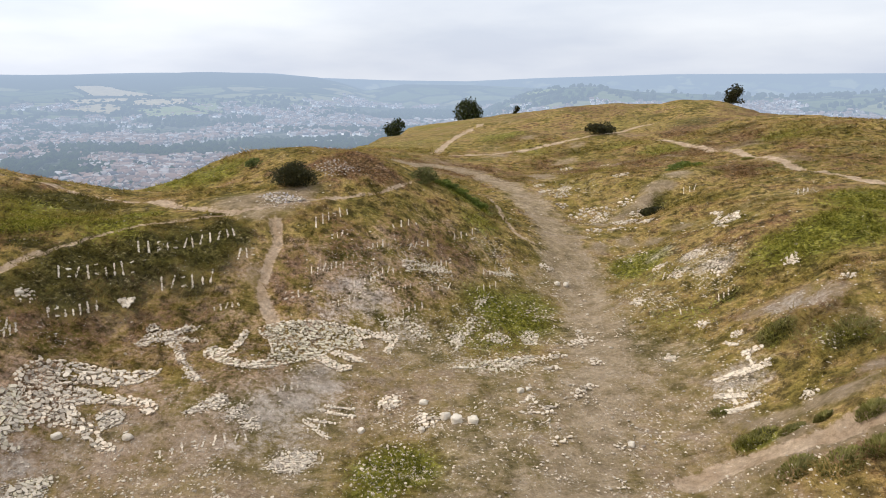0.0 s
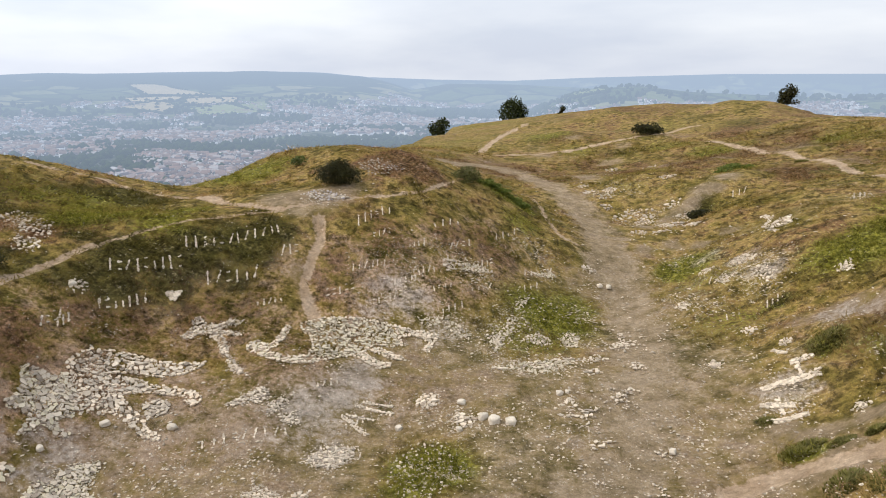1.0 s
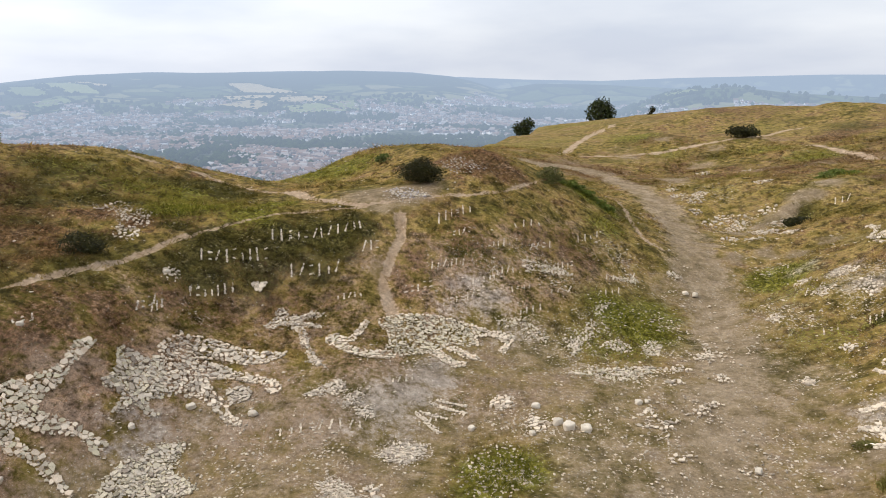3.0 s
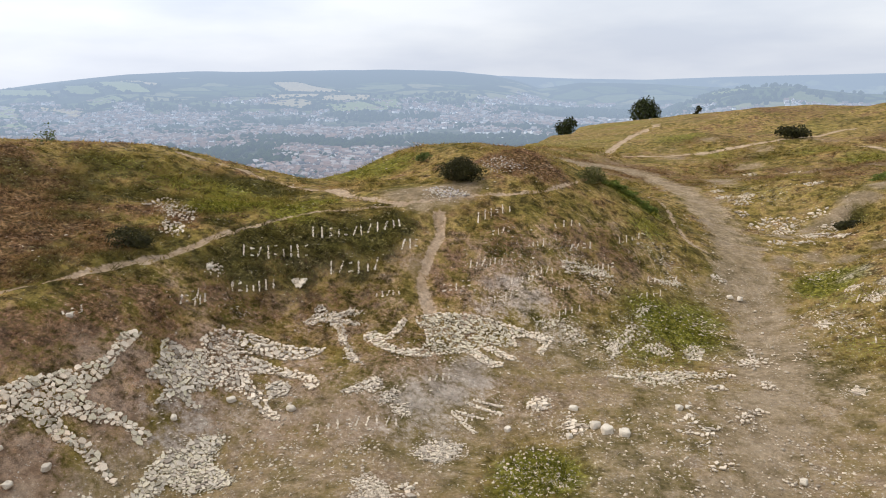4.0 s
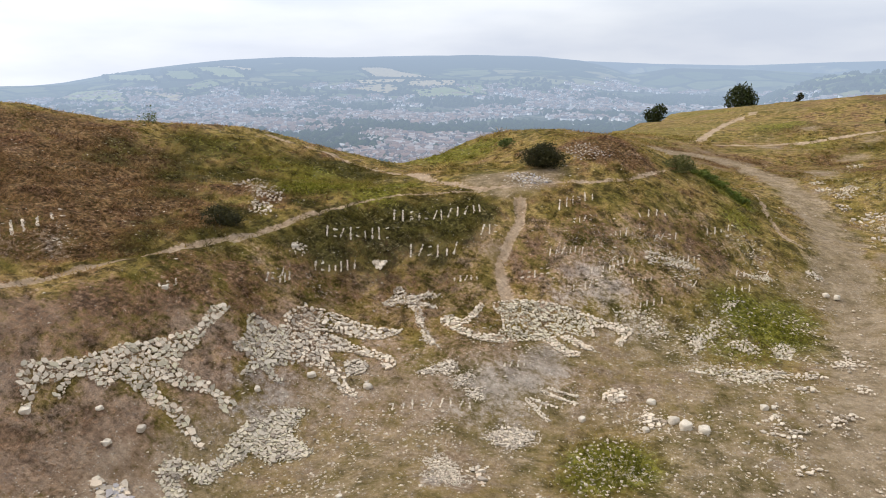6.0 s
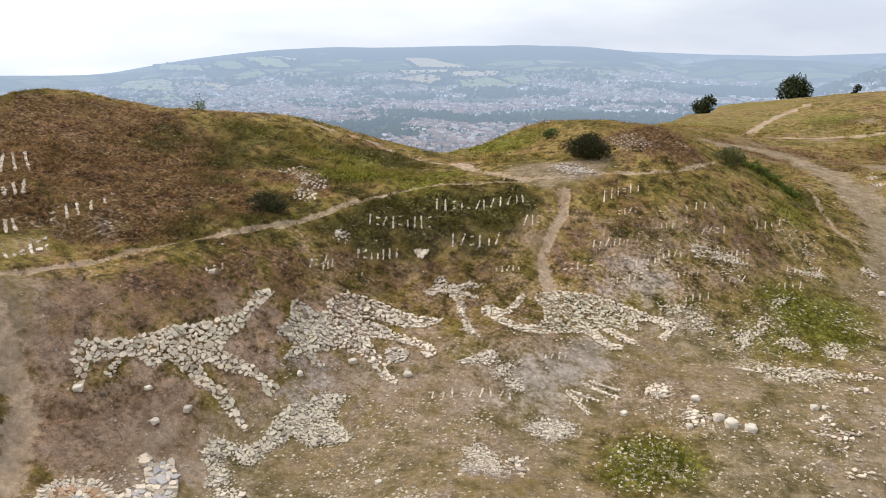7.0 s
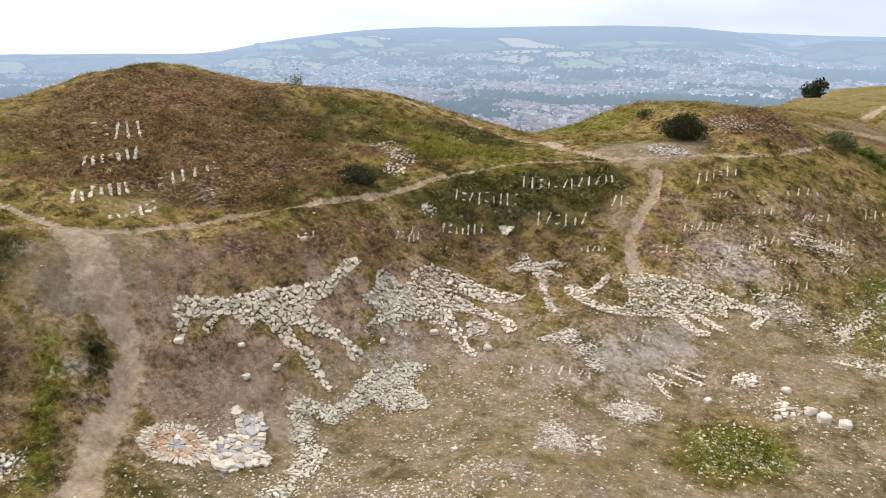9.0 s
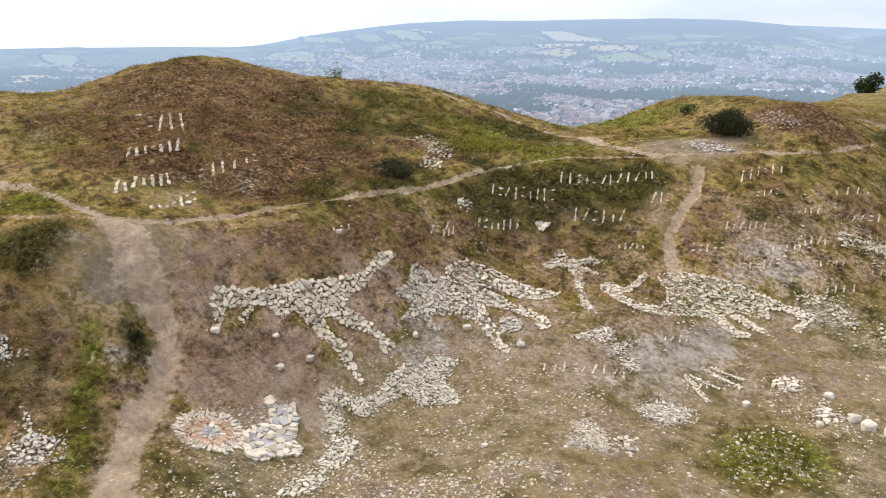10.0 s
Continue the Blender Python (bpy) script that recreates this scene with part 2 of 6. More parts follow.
def field_paint(name, dark, light):
    """Stubble or pasture: broad faint stripes and patches."""
    n = Nodes(name)
    colour = n.mix(n.math("ADD", n.math("MULTIPLY", n.make("ShaderNodeObjectInfo").outputs["Random"], 0.6), n.math("MULTIPLY", n.noise(0.012, 4.0), 0.4)), dark, light)
    return hazed(n, n.shade(colour, n.span(n.noise(0.05, 3.0), 0.3, 0.7, 0.85, 1.12)))


def far_paint(name, *tones):
    n = Nodes(name)
    isle = n.make("ShaderNodeNewGeometry").outputs["Random Per Island"]
    chance = n.math("FRACT", n.math("ADD", isle, n.make("ShaderNodeObjectInfo").outputs["Random"]))
    k = max(1, len(tones) - 1)
    return hazed(n, n.ramp(chance, *[(i / k, t) for i, t in enumerate(tones)]))


TURF, BLADES = turf_material("turf"), turf_material("grass_blades", True)
LIMESTONE = stone_material("limestone", (0.36, 0.29, 0.21), (0.76, 0.65, 0.505), (0.70, 0.565, 0.415), 0.10)
MOSSY = stone_material("mossy_limestone", (0.28, 0.24, 0.165), (0.66, 0.575, 0.435), (0.58, 0.51, 0.35), 0.24)
GREYSTONE = stone_material("grey_limestone", (0.34, 0.285, 0.22), (0.69, 0.585, 0.45), (0.77, 0.665, 0.52), 0.10)
BLOCK = stone_material("block_limestone", (0.50, 0.435, 0.35), (0.68, 0.605, 0.49), (0.74, 0.65, 0.53), 0.22)
OCHRE = stone_material("ochre_limestone", (0.36, 0.205, 0.115), (0.53, 0.325, 0.190), (0.56, 0.41, 0.28), 0.05)
DULLSTONE = stone_material("dull_limestone", (0.24, 0.195, 0.15), (0.55, 0.47, 0.365), (0.60, 0.52, 0.41), 0.22)
LILAC = stone_material("lilac_limestone", (0.30, 0.27, 0.26), (0.50, 0.46, 0.44), (0.62, 0.55, 0.47), 0.10)
BARK = bark_material()
LEAF = leaf_material("dark_leaves", (0.022, 0.030, 0.008), (0.070, 0.085, 0.022))
THORN = leaf_material("thorn_leaves", (0.022, 0.023, 0.006), (0.066, 0.061, 0.016))
TUSSOCK = leaf_material("tussock_grass", (0.18, 0.175, 0.040), (0.36, 0.32, 0.105), 0.5)
FRESH = leaf_material("fresh_leaves", (0.075, 0.105, 0.022), (0.18, 0.215, 0.06))
OLIVE = leaf_material("olive_leaves", (0.095, 0.100, 0.026), (0.215, 0.205, 0.070))
BRIGHT = leaf_material("bright_leaves", (0.10, 0.135, 0.020), (0.22, 0.26, 0.05))
VALLEY = valley_material()
FAR_WALL = far_paint("far_walls", (0.30, 0.27, 0.24), (0.40, 0.36, 0.32), (0.52, 0.49, 0.46), (0.98, 0.97, 0.95), (0.90, 0.87, 0.82), (0.36, 0.27, 0.22))
FAR_ROOF = far_paint("far_roofs", (0.10, 0.10, 0.115), (0.20, 0.15, 0.13), (0.27, 0.19, 0.16), (0.40, 0.40, 0.41))
FAR_WOOD = far_paint("far_woods", (0.016, 0.028, 0.013), (0.040, 0.060, 0.022), (0.028, 0.044, 0.018))
STUBBLE, PASTURE = field_paint("stubble", (0.34, 0.29, 0.17), (0.50, 0.42, 0.27)), field_paint("pasture", (0.16, 0.20, 0.08), (0.30, 0.33, 0.15))
FAR_SHED = far_paint("far_sheds", (0.86, 0.87, 0.88), (0.70, 0.72, 0.74))

# ------------------------------------------------------------------ the lie of the land
# grassed-over quarry: rounded mounds and hollows on a level common, rows of (x, y, rise, spread) in metres
QUARRY = [
    (-1.9, -0.4, -1.71, 3.67), (0.5, 2.3, -0.8, 3.61), (3.8, -2.4, -0.61, 3.78), (1.5, -4.8, -0.69, 2.72), (5.9, 6, -1.15, 2.64),
    (-7.2, 6.1, -1.11, 3.16), (-11, 2.6, -1.27, 2.26), (10, 6.2, -0.53, 1.92), (-4.6, 11.2, 0.31, 2.08), (-0.2, 12.7, -3.07, 6.78),
    (5.6, 11.9, -0.65, 1.89), (-8.8, 10.8, -1.98, 2.4), (-11.3, 8.6, -1.54, 2.05), (-10.3, 10.7, 1.12, 1.94), (-4.2, 14.3, -1.36, 2.06),
    (9.2, 12.4, 0.38, 2.06), (3.6, 15.2, -0.39, 1.97), (-5.2, 15.1, 1.27, 1.94), (-13.3, 9, 1.57, 2.09), (6.7, 14.9, -0.55, 1.94),
    (-7.9, 15.6, -0.94, 2.21), (-14.4, 10.9, -0.93, 1.9), (-2.1, 18.6, -0.4, 2.04), (-13, 13.6, 0.82, 2.58), (0.3, 19.3, -0.45, 1.96),
]
BANKS = [
    (6.8, 18.2, -0.76, 2.1), (-6.3, 18.7, -0.54, 2.15), (13.7, 14.8, 0.53, 4.2), (3.3, 19.9, -0.73, 2.01), (-18.9, 7.7, 0.55, 1.9),
    (0, 21, -0.09, 2.11), (-16, 14.4, -0.49, 2.13), (-18.8, 10.7, 0.03, 2.25), (-20.5, 7.4, -0.54, 1.94), (-6.9, 21.1, 0.52, 2.06),
    (8.8, 20.4, -0.42, 2.22), (-10.7, 20.1, 0.55, 2.19), (-18.7, 13.2, 0.71, 2.22), (-3.7, 22.7, 0.03, 1.92), (12.5, 19.7, 0.19, 2.51),
    (-20.4, 12.2, -0.45, 1.97), (1.4, 23.8, -0.47, 2.47), (4.6, 23.4, -0.76, 2.24), (-16.4, 18.1, -0.11, 3.39), (-3, 24.7, 0.34, 2.13),
    (6, 25.2, -1.69, 3.48), (-5.4, 26.3, 0.87, 3.92), (-25.8, 9.3, 1.81, 3.58), (-13.9, 24.8, -0.17, 3.08), (-26.6, 11.8, -1.14, 3.1),
]
KNOLLS = [
    (-3.6, 30.2, 0.9, 3.33), (8.9, 29.2, -0.73, 3.8), (14.1, 27.2, 0.28, 3.76), (-26.4, 17.6, 0.9, 3.06), (-20.9, 24.3, 0.51, 3.19),
    (4.3, 31.8, -0.16, 3.51), (-14.4, 29.5, 0.39, 2.98), (-27.2, 19.2, 2.71, 7.33), (-1.9, 33.4, 0.63, 3.07), (-11.4, 31.8, -1.2, 3.04),
    (-20, 27.4, 0.7, 3.18), (-31.9, 13, 1.23, 3.17), (8.2, 33.8, -1.13, 3.21), (-31.6, 16.5, -2.35, 3.04), (-9.2, 35.3, 0.62, 3.48),
    (-25.1, 26.5, -0.76, 3.46), (22.8, 29.2, 0.22, 4.34), (2.4, 37.5, -1.36, 6.15), (-39.2, 1.1, 0.46, 6.48), (-19.6, 34.6, -0.34, 3.55),
    (-24.8, 31.1, 0.79, 3.36), (-8.5, 40.3, 1.61, 5.59), (-37.1, 21.3, 0.71, 5.61), (10.1, 43, 0.11, 7.38), (3, 47.2, -0.78, 6.49),
]
UPLAND = [
    (-21.1, 45, -2.59, 7.35), (26.5, 42.9, 0.69, 6.38), (-48, 18.1, -0.63, 6.74), (12.9, 49.9, -0.55, 6.27), (-4.7, 53.8, 1.16, 6.34),
    (0.8, 55.9, -0.56, 5.58), (34.1, 45.4, 0.89, 7.26), (-14.3, 55.7, -0.56, 5.17), (29.1, 56.2, 1.49, 5.6), (-1.5, 64.5, -1.82, 11.96),
    (21.2, 61.8, -1.33, 5.43), (11.7, 64.7, 0.97, 5.56), (21.8, 65.2, 1.68, 6.99), (15.8, 69.9, -2.71, 6.79), (45.4, 59.7, -1.17, 14.54),
    (13.1, 77.8, 1.92, 10.94), (28.1, 75.1, 1.44, 13), (-7.5, 88.5, -1.04, 14.42), (81.1, 58, -0.68, 22.95), (19.9, 100.9, 1.9, 11.89),
    (36.6, 101.3, -1.61, 10.91), (-8.3, 111.6, -3.25, 21.43), (29.5, 114.3, -1.08, 12.4), (10.4, 117.9, 1.92, 12.88), (8.6, 155.3, -4.6, 25.94),
]



def wave(x, y, size, seed):
    """Smooth noise between -1 and 1 over the plan, with swellings of that size."""
    x, y = np.asarray(x, float) / size, np.asarray(y, float) / size
    i, j = np.floor(x), np.floor(y)
    u, v = x - i, y - j
    u, v = u * u * u * (u * (u * 6 - 15) + 10), v * v * v * (v * (v * 6 - 15) + 10)

    def corner(a, b):
        h = (a.astype(np.int64) * 374761393 + b.astype(np.int64) * 668265263 + seed * 974634777) & 0xFFFFFFFF
        h = ((h ^ (h >> 13)) * 1274126177) & 0xFFFFFFFF
        return ((h ^ (h >> 16)) & 0xFFFF) / 32767.5 - 1

    return (corner(i, j) * (1 - u) + corner(i + 1, j) * u) * (1 - v) + (corner(i, j + 1) * (1 - u) + corner(i + 1, j + 1) * u) * v


def smooth(a, b, x):
    k = np.clip((np.asarray(x, float) - a) / (b - a), 0, 1)
    return k * k * (3 - 2 * k)


# height of the far skyline by bearing (degrees to the left), over the level of the camera
BEARINGS = (-180, -60, -34, -18, -8, -2, 4, 9, 13, 18, 26, 33, 38, 40, 43.5, 46, 49, 52, 55, 58, 60, 62, 65, 67, 75, 120, 180)
SKYLINE = (0, 0, -4, 0, -14, -28, -20, -6, 20, 28, 27, 21, 4, -11, -42, -73, -116, -142, -156, -158, -146, -117, -134, -156, -162, -60, 0)


# steps worn into the turf: the sunken west track, the head of the steep path, small scars on the banks
SCARS = [(-12.5, 7.55, -0.20, 0.42), (-12.1, 7.25, -0.24, 0.38), (-11.6, 6.95, -0.22, 0.38), (-11.1, 6.45, -0.20, 0.42), (-13.1, 7.1, -0.16, 0.4), (-12.7, 6.5, -0.14, 0.45),
         (-5.55, 22.2, -0.16, 0.32), (-5.3, 21.5, -0.10, 0.3), (-3.2, 28.0, -0.2, 0.7), (8.6, 16.0, -0.18, 0.5), (9.5, 17.6, -0.16, 0.5), (10.6, 34.0, -0.3, 0.9)]


# small humps on the terrace and the upper common
HUMPS = [(-3.6, 28.9, 0.42, 1.5), (-9.6, 26.0, 0.22, 0.8), (6.5, 64.0, 0.9, 3.5), (27.0, 72.0, 0.6, 5.0), (-17.4, 24.5, 0.2, 1.0), (13.5, 44.5, 0.5, 2.2)]


# low broken ledges: start, end, drop, and how far the lower side takes to rise again; the low side lies to the right
LEDGES = [
    (-13.35, 6.76, -13.3, 7.4, 0.15, 0.28),
    (-13.3, 7.4, -13.03, 7.98, 0.15, 0.28),
    (-13.05, 6.92, -13.04, 7.34, 0.18, 0.28),
    (-13.04, 7.34, -12.6, 8.05, 0.18, 0.28),
    (-11.59, 7.58, -12.09, 7.73, 0.12, 0.28),
    (-12.09, 7.73, -12.56, 7.88, 0.12, 0.28),
    (-13.61, 7.44, -13.54, 7.86, 0.09, 0.28),
    (-5.9, 22.41, -5.4, 22.68, 0.15, 0.28),
]


def ledges(x, y):
    """How much lower the ground lies in front of the ledges."""
    z = np.zeros(np.shape(x))
    ragged = 0.05 * wave(x, y, 0.22, 25)
    for x1, y1, x2, y2, drop, wide in LEDGES:
        l = math.hypot(x2 - x1, y2 - y1)
        ux, uy = (x2 - x1) / l, (y2 - y1) / l
        k = (x - x1) * ux + (y - y1) * uy
        d = (x - x1) * uy - (y - y1) * ux + ragged
        z = np.maximum(z, drop * smooth(-0.03, 0.07, d) * smooth(wide, 0.12, d) * smooth(-0.12, 0.05, k) * smooth(l + 0.12, l - 0.05, k))
    return z


def common(x, y):
    """Height of the quarry and the common round it."""
    z = np.full(np.shape(x), -4.8)
    for rows in (QUARRY, BANKS, KNOLLS, UPLAND):
        for px, py, rise, spread in rows:
            z = z + rise * np.exp(-((x - px) ** 2 + (y - py) ** 2) / (2 * spread * spread))
    for px, py, rise, spread in HUMPS:
        z = z + rise * np.exp(-((x - px) ** 2 + (y - py) ** 2) / (spread * spread))
    for px, py, rise, spread in SCARS:
        z = z + rise * np.exp(-(((x - px) ** 2 + (y - py) ** 2) / (spread * spread)) ** 2)
    return z


def land(x, y):
    """Height of the ground: the common, the drop to the valley, its floor and the hills behind."""
    x, y = np.asarray(x, float), np.asarray(y, float)
    r = np.hypot(x, y)
    bearing = np.degrees(np.arctan2(-x, y))
    near = common(x, y)
    # edge of the common: close on the left, far along the ridge ahead
    edge = np.interp(bearing, (-180, -60, -32, -25, -19, -14, -8, -4, 0, 3, 5, 8, 11, 14, 18, 22, 30, 45, 70, 90, 130, 180),
                     (90, 66, 66, 76, 84, 92, 106, 126, 136, 112, 84, 55, 47, 44, 40, 37, 35, 33, 33, 40, 80, 90))
    fall = np.clip((r - edge) / 760, 0, 1)
    drop = 1 - (1 - fall) ** 2.4
    far_top = np.interp(bearing, BEARINGS, SKYLINE)
    rim = 3300 + 900 * smooth(-10, 20, bearing)
    floor = -158 + 9 * wave(x, y, 420, 3)
    hills = smooth(0, 1, (r - 2050) / (rim - 2050))
    # the long hill on the left ends in a spur; behind it lie a wooded hill on the right and a last pale ridge
    valley = floor + (far_top + 158) * hills * smooth(0.5, 10.5, bearing)
    wooded = np.interp(bearing, (-180, -60, -34, -26, -20, -16, -12, -9, -6, -3), (40, 60, 90, 78, 88, 98, 116, 106, 70, 0))
    valley = np.maximum(valley, floor + wooded * np.exp(-((r - 2750) / 480) ** 2))
    middle_ridge = np.interp(bearing, (-26, -14, -7, -2, 3, 9), (0, 70, 96, 112, 118, 60))
    valley = np.maximum(valley, -158 + middle_ridge * np.exp(-((r - 3700) / 480) ** 2))
    valley = np.maximum(valley, -158 + (1.3 * far_top + 158) * smooth(4150, 4750, r) * smooth(14, 9, bearing))
    valley = valley + 22 * wave(x, y, 800, 5) * hills * (1 - hills) * 2.0 + 14 * wave(x, y, 330, 6) * hills * (1 - hills) * 2
    z = near * (1 - drop) + valley * drop
    rough = np.clip(1 - r / 260, 0, 1)
    z = z + rough * (0.075 * wave(x, y, 1.8, 11) + 0.04 * wave(x, y, 0.75, 12)) * smooth(-7.95, -7.0, near)
    z = z + smooth(34, 60, r) * np.clip(1 - r / 200, 0, 1) * (0.55 * wave(x, y, 9.5, 14) + 0.22 * wave(x, y, 4.2, 15))
    z = z + smooth(30, 38, r) * smooth(62, 52, r) * smooth(3, 9, x) * (0.15 * wave(x, y, 9.5, 14) + 0.14 * wave(x, y, 4.2, 15))
    # wrinkles in the heath of the western mound
    z = z + smooth(-11, -14, x) * np.clip(1 - r / 60, 0, 1) * smooth(-6.8, -6.0, near) * (0.09 * wave(0.5 * x, y, 0.9, 18) + 0.07 * wave(x, 0.45 * y, 1.5, 19))
    # terracettes along the slopes of the mound and the banks
    u, v = 0.707 * (x + y), 0.707 * (y - x)
    z = z + np.clip(1 - r / 60, 0, 1) * smooth(-7.4, -6.4, near) * (0.05 + 0.09 * smooth(-12, -15, x)) * (wave(0.28 * u, v, 0.75, 28) + 0.6 * wave(0.35 * u, v, 0.4, 29))
    # gullies and hummocks running down the eastern slope
    flank = smooth(4.0, 8.0, x) * smooth(8, 12, y) * np.clip(1 - r / 140, 0, 1)
    z = z + flank * (0.40 * wave(0.35 * x + 0.2 * y, y - 0.35 * x, 2.3, 16) + 0.10 * wave(x, y, 1.2, 17))
    z = z - ledges(x, y)
    # tufted, trodden turf on the banks
    z = z + np.clip(1 - r / 45, 0, 1) * smooth(-7.9, -7.0, near) * (0.055 * wave(0.6 * x, y, 0.55, 26) + 0.04 * wave(x, y, 0.28, 27))
    return z + rough * 0.016 * wave(x, y, 0.33, 13)


# ------------------------------------------------------------------ what covers the ground
LINES = []


def rounded(line):
    """The way points with their corners cut twice."""
    p = np.array(line, float)
    for _ in range(2):
        q = np.empty((2 * len(p), 2))
        q[0], q[-1] = p[0], p[-1]
        q[1:-1:2], q[2:-1:2] = 0.75 * p[:-1] + 0.25 * p[1:], 0.25 * p[:-1] + 0.75 * p[1:]
        p = q
    return p


def footway(half, line):
    """A trodden way: half its width, and its way points."""
    LINES.append((half, rounded(line)))


footway(0.075, [(-12.0, 15.5), (-11.7, 17.5), (-11.4, 18.6), (-10.8, 19.9), (-9.5, 21.3), (-8.2, 22.0), (-7.1, 22.7), (-6.7, 23.3), (-6.0, 23.6), (-4.5, 24.2), (-3.0, 25.1), (-1.9, 26.7), (-1.3, 28.7)])  # crest path
footway(0.11, [(-11.4, 18.8), (-11.7, 17.6), (-12.2, 15.4), (-12.7, 13.6), (-13.6, 12.4), (-13.9, 11.5), (-13.9, 10.4), (-13.9, 9.2), (-14.4, 8.1), (-15.4, 7.4), (-16.7, 6.8), (-17.8, 6.3)])  # crest path to the west
footway(0.19, [(-7.1, 23.0), (-8.8, 23.6), (-11.9, 26.5), (-14.6, 27.5), (-16.5, 27.3), (-18.5, 27.0)])  # ridge path
footway(0.15, [(-5.6, 22.6), (-5.3, 21.7), (-5.4, 20.8), (-5.5, 19.9), (-5.3, 19.3), (-4.9, 18.7)])  # steep path
footway(0.12, [(-14.6, 8.2), (-15.9, 8.0), (-17.7, 8.0), (-18.9, 7.7), (-20.5, 7.3)])  # west fork
footway(0.36, [(-14.3, 8.1), (-13.6, 8.0), (-13.0, 7.8), (-12.6, 7.7)])  # bare fork of the west tracks
footway(0.14, [(-13.0, 7.9), (-12.7, 7.9), (-12.2, 7.7), (-11.7, 7.4), (-11.5, 7.2)])  # west track, upper
footway(0.25, [(-11.6, 7.3), (-11.2, 6.8), (-10.7, 6.1), (-10.1, 5.5), (-9.5, 4.9), (-9.1, 4.5), (-8.4, 3.9)])  # west track
footway(0.8, [(2.0, 10.3), (2.5, 11.9), (3.5, 14.5), (4.2, 16.9), (4.9, 20.3), (5.2, 24.1), (5.3, 27.2), (5.1, 30.1), (5.0, 36.0), (4.1, 40.9), (2.9, 47.4), (0.6, 49.7), (-1.8, 47.7), (-3.5, 44.4)])  # quarry track
footway(0.1, [(2.5, 36.3), (2.7, 30.1), (3.1, 28.4), (3.9, 28.1)])  # side path
footway(0.3, [(-0.6, 56.6), (0.8, 68.3), (2.4, 76.2), (5.5, 81.5)])  # far path
footway(0.22, [(0.7, 56.2), (4.5, 58.0), (8.3, 58.6), (12.9, 60.0), (16.7, 63.6), (19.8, 65.5)])  # middle path
footway(0.27, [(17.5, 56.6), (18.6, 52.6), (19.3, 46.8), (19.5, 43.0), (19.2, 36.8), (18.6, 32.0), (18.8, 29.0), (19.2, 27.1)])  # right path
footway(0.25, [(4.9, 12.2), (5.8, 12.4), (6.8, 11.9), (7.4, 11.7), (8.1, 11.5), (8.7, 11.3)])  # sandy ledge
LUSH = [
    (-1.1, 13.1, 0.7, 1), (-1.4, 12.2, 0.5, 0.8), (2.2, 21.9, 1.1, 0.9), (1.5, 20.1, 1.1, 0.6), (3.2, 23.4, 0.8, 0.7), (7.8, 26.5, 0.8, 1),
    (7.8, 24.3, 1.3, 0.5), (7.4, 20.5, 1.1, 0.5), (13.1, 21.8, 1.3, 0.9), (11.6, 21.6, 1.2, 0.8), (15.7, 24.3, 1.4, 0.9), (14.3, 40.4, 0.6, 1),
    (15.3, 41.4, 0.4, 1), (0.1, 30.4, 0.4, 1), (0.7, 30.2, 0.4, 1), (1.3, 30.3, 0.4, 1), (1.8, 30.1, 0.3, 1), (6.5, 12.9, 0.3, 1),
    (9.5, 15.6, 0.6, 0.5), (8.5, 16.5, 0.5, 0.5), (1.5, 27.9, 0.8, 0.6), (-18.2, 22.9, 1.4, 0.35), (-15.7, 23.3, 1.4, 0.45), (-12.0, 21.6, 1.0, 0.6),
]
LUSH += [
    (-13.6, 35.0, 1.9, 0.6), (-12.5, 6.3, 0.2, 0.6), (-12.0, 6.0, 0.2, 0.75), (-11.6, 5.7, 0.2, 0.75), (-11.3, 5.4, 0.2, 0.75), (-10.9, 5.1, 0.2, 0.75),
    (-10.5, 4.8, 0.2, 0.75), (-10.1, 4.5, 0.2, 0.75), (-9.7, 4.1, 0.2, 0.75), (-20.9, 10.2, 1.0, 0.4), (-16.8, 7.6, 0.6, 0.7), (-14.2, 23.2, 1.1, 0.6),
    (-16.8, 23.4, 1.2, 0.35), (-10.3, 21.0, 0.8, 0.7), (-11.6, 34.9, 1.5, 0.7), (-13.0, 34.6, 1.2, 0.7), (-12.8, 21.1, 1.0, 0.7), (-10.1, 22.7, 0.6, 0.8),
    (-0.8, 12.6, 0.4, 0.8),
]
LUSH += [
    (5.7, 64.3, 2.0, 0.6), (7.6, 57.7, 1.6, 0.5), (14.6, 56.4, 1.8, 0.5), (16.7, 52.0, 1.6, 0.6), (23.9, 47.9, 2.0, 0.5), (10.1, 45.0, 1.5, 0.5),
]
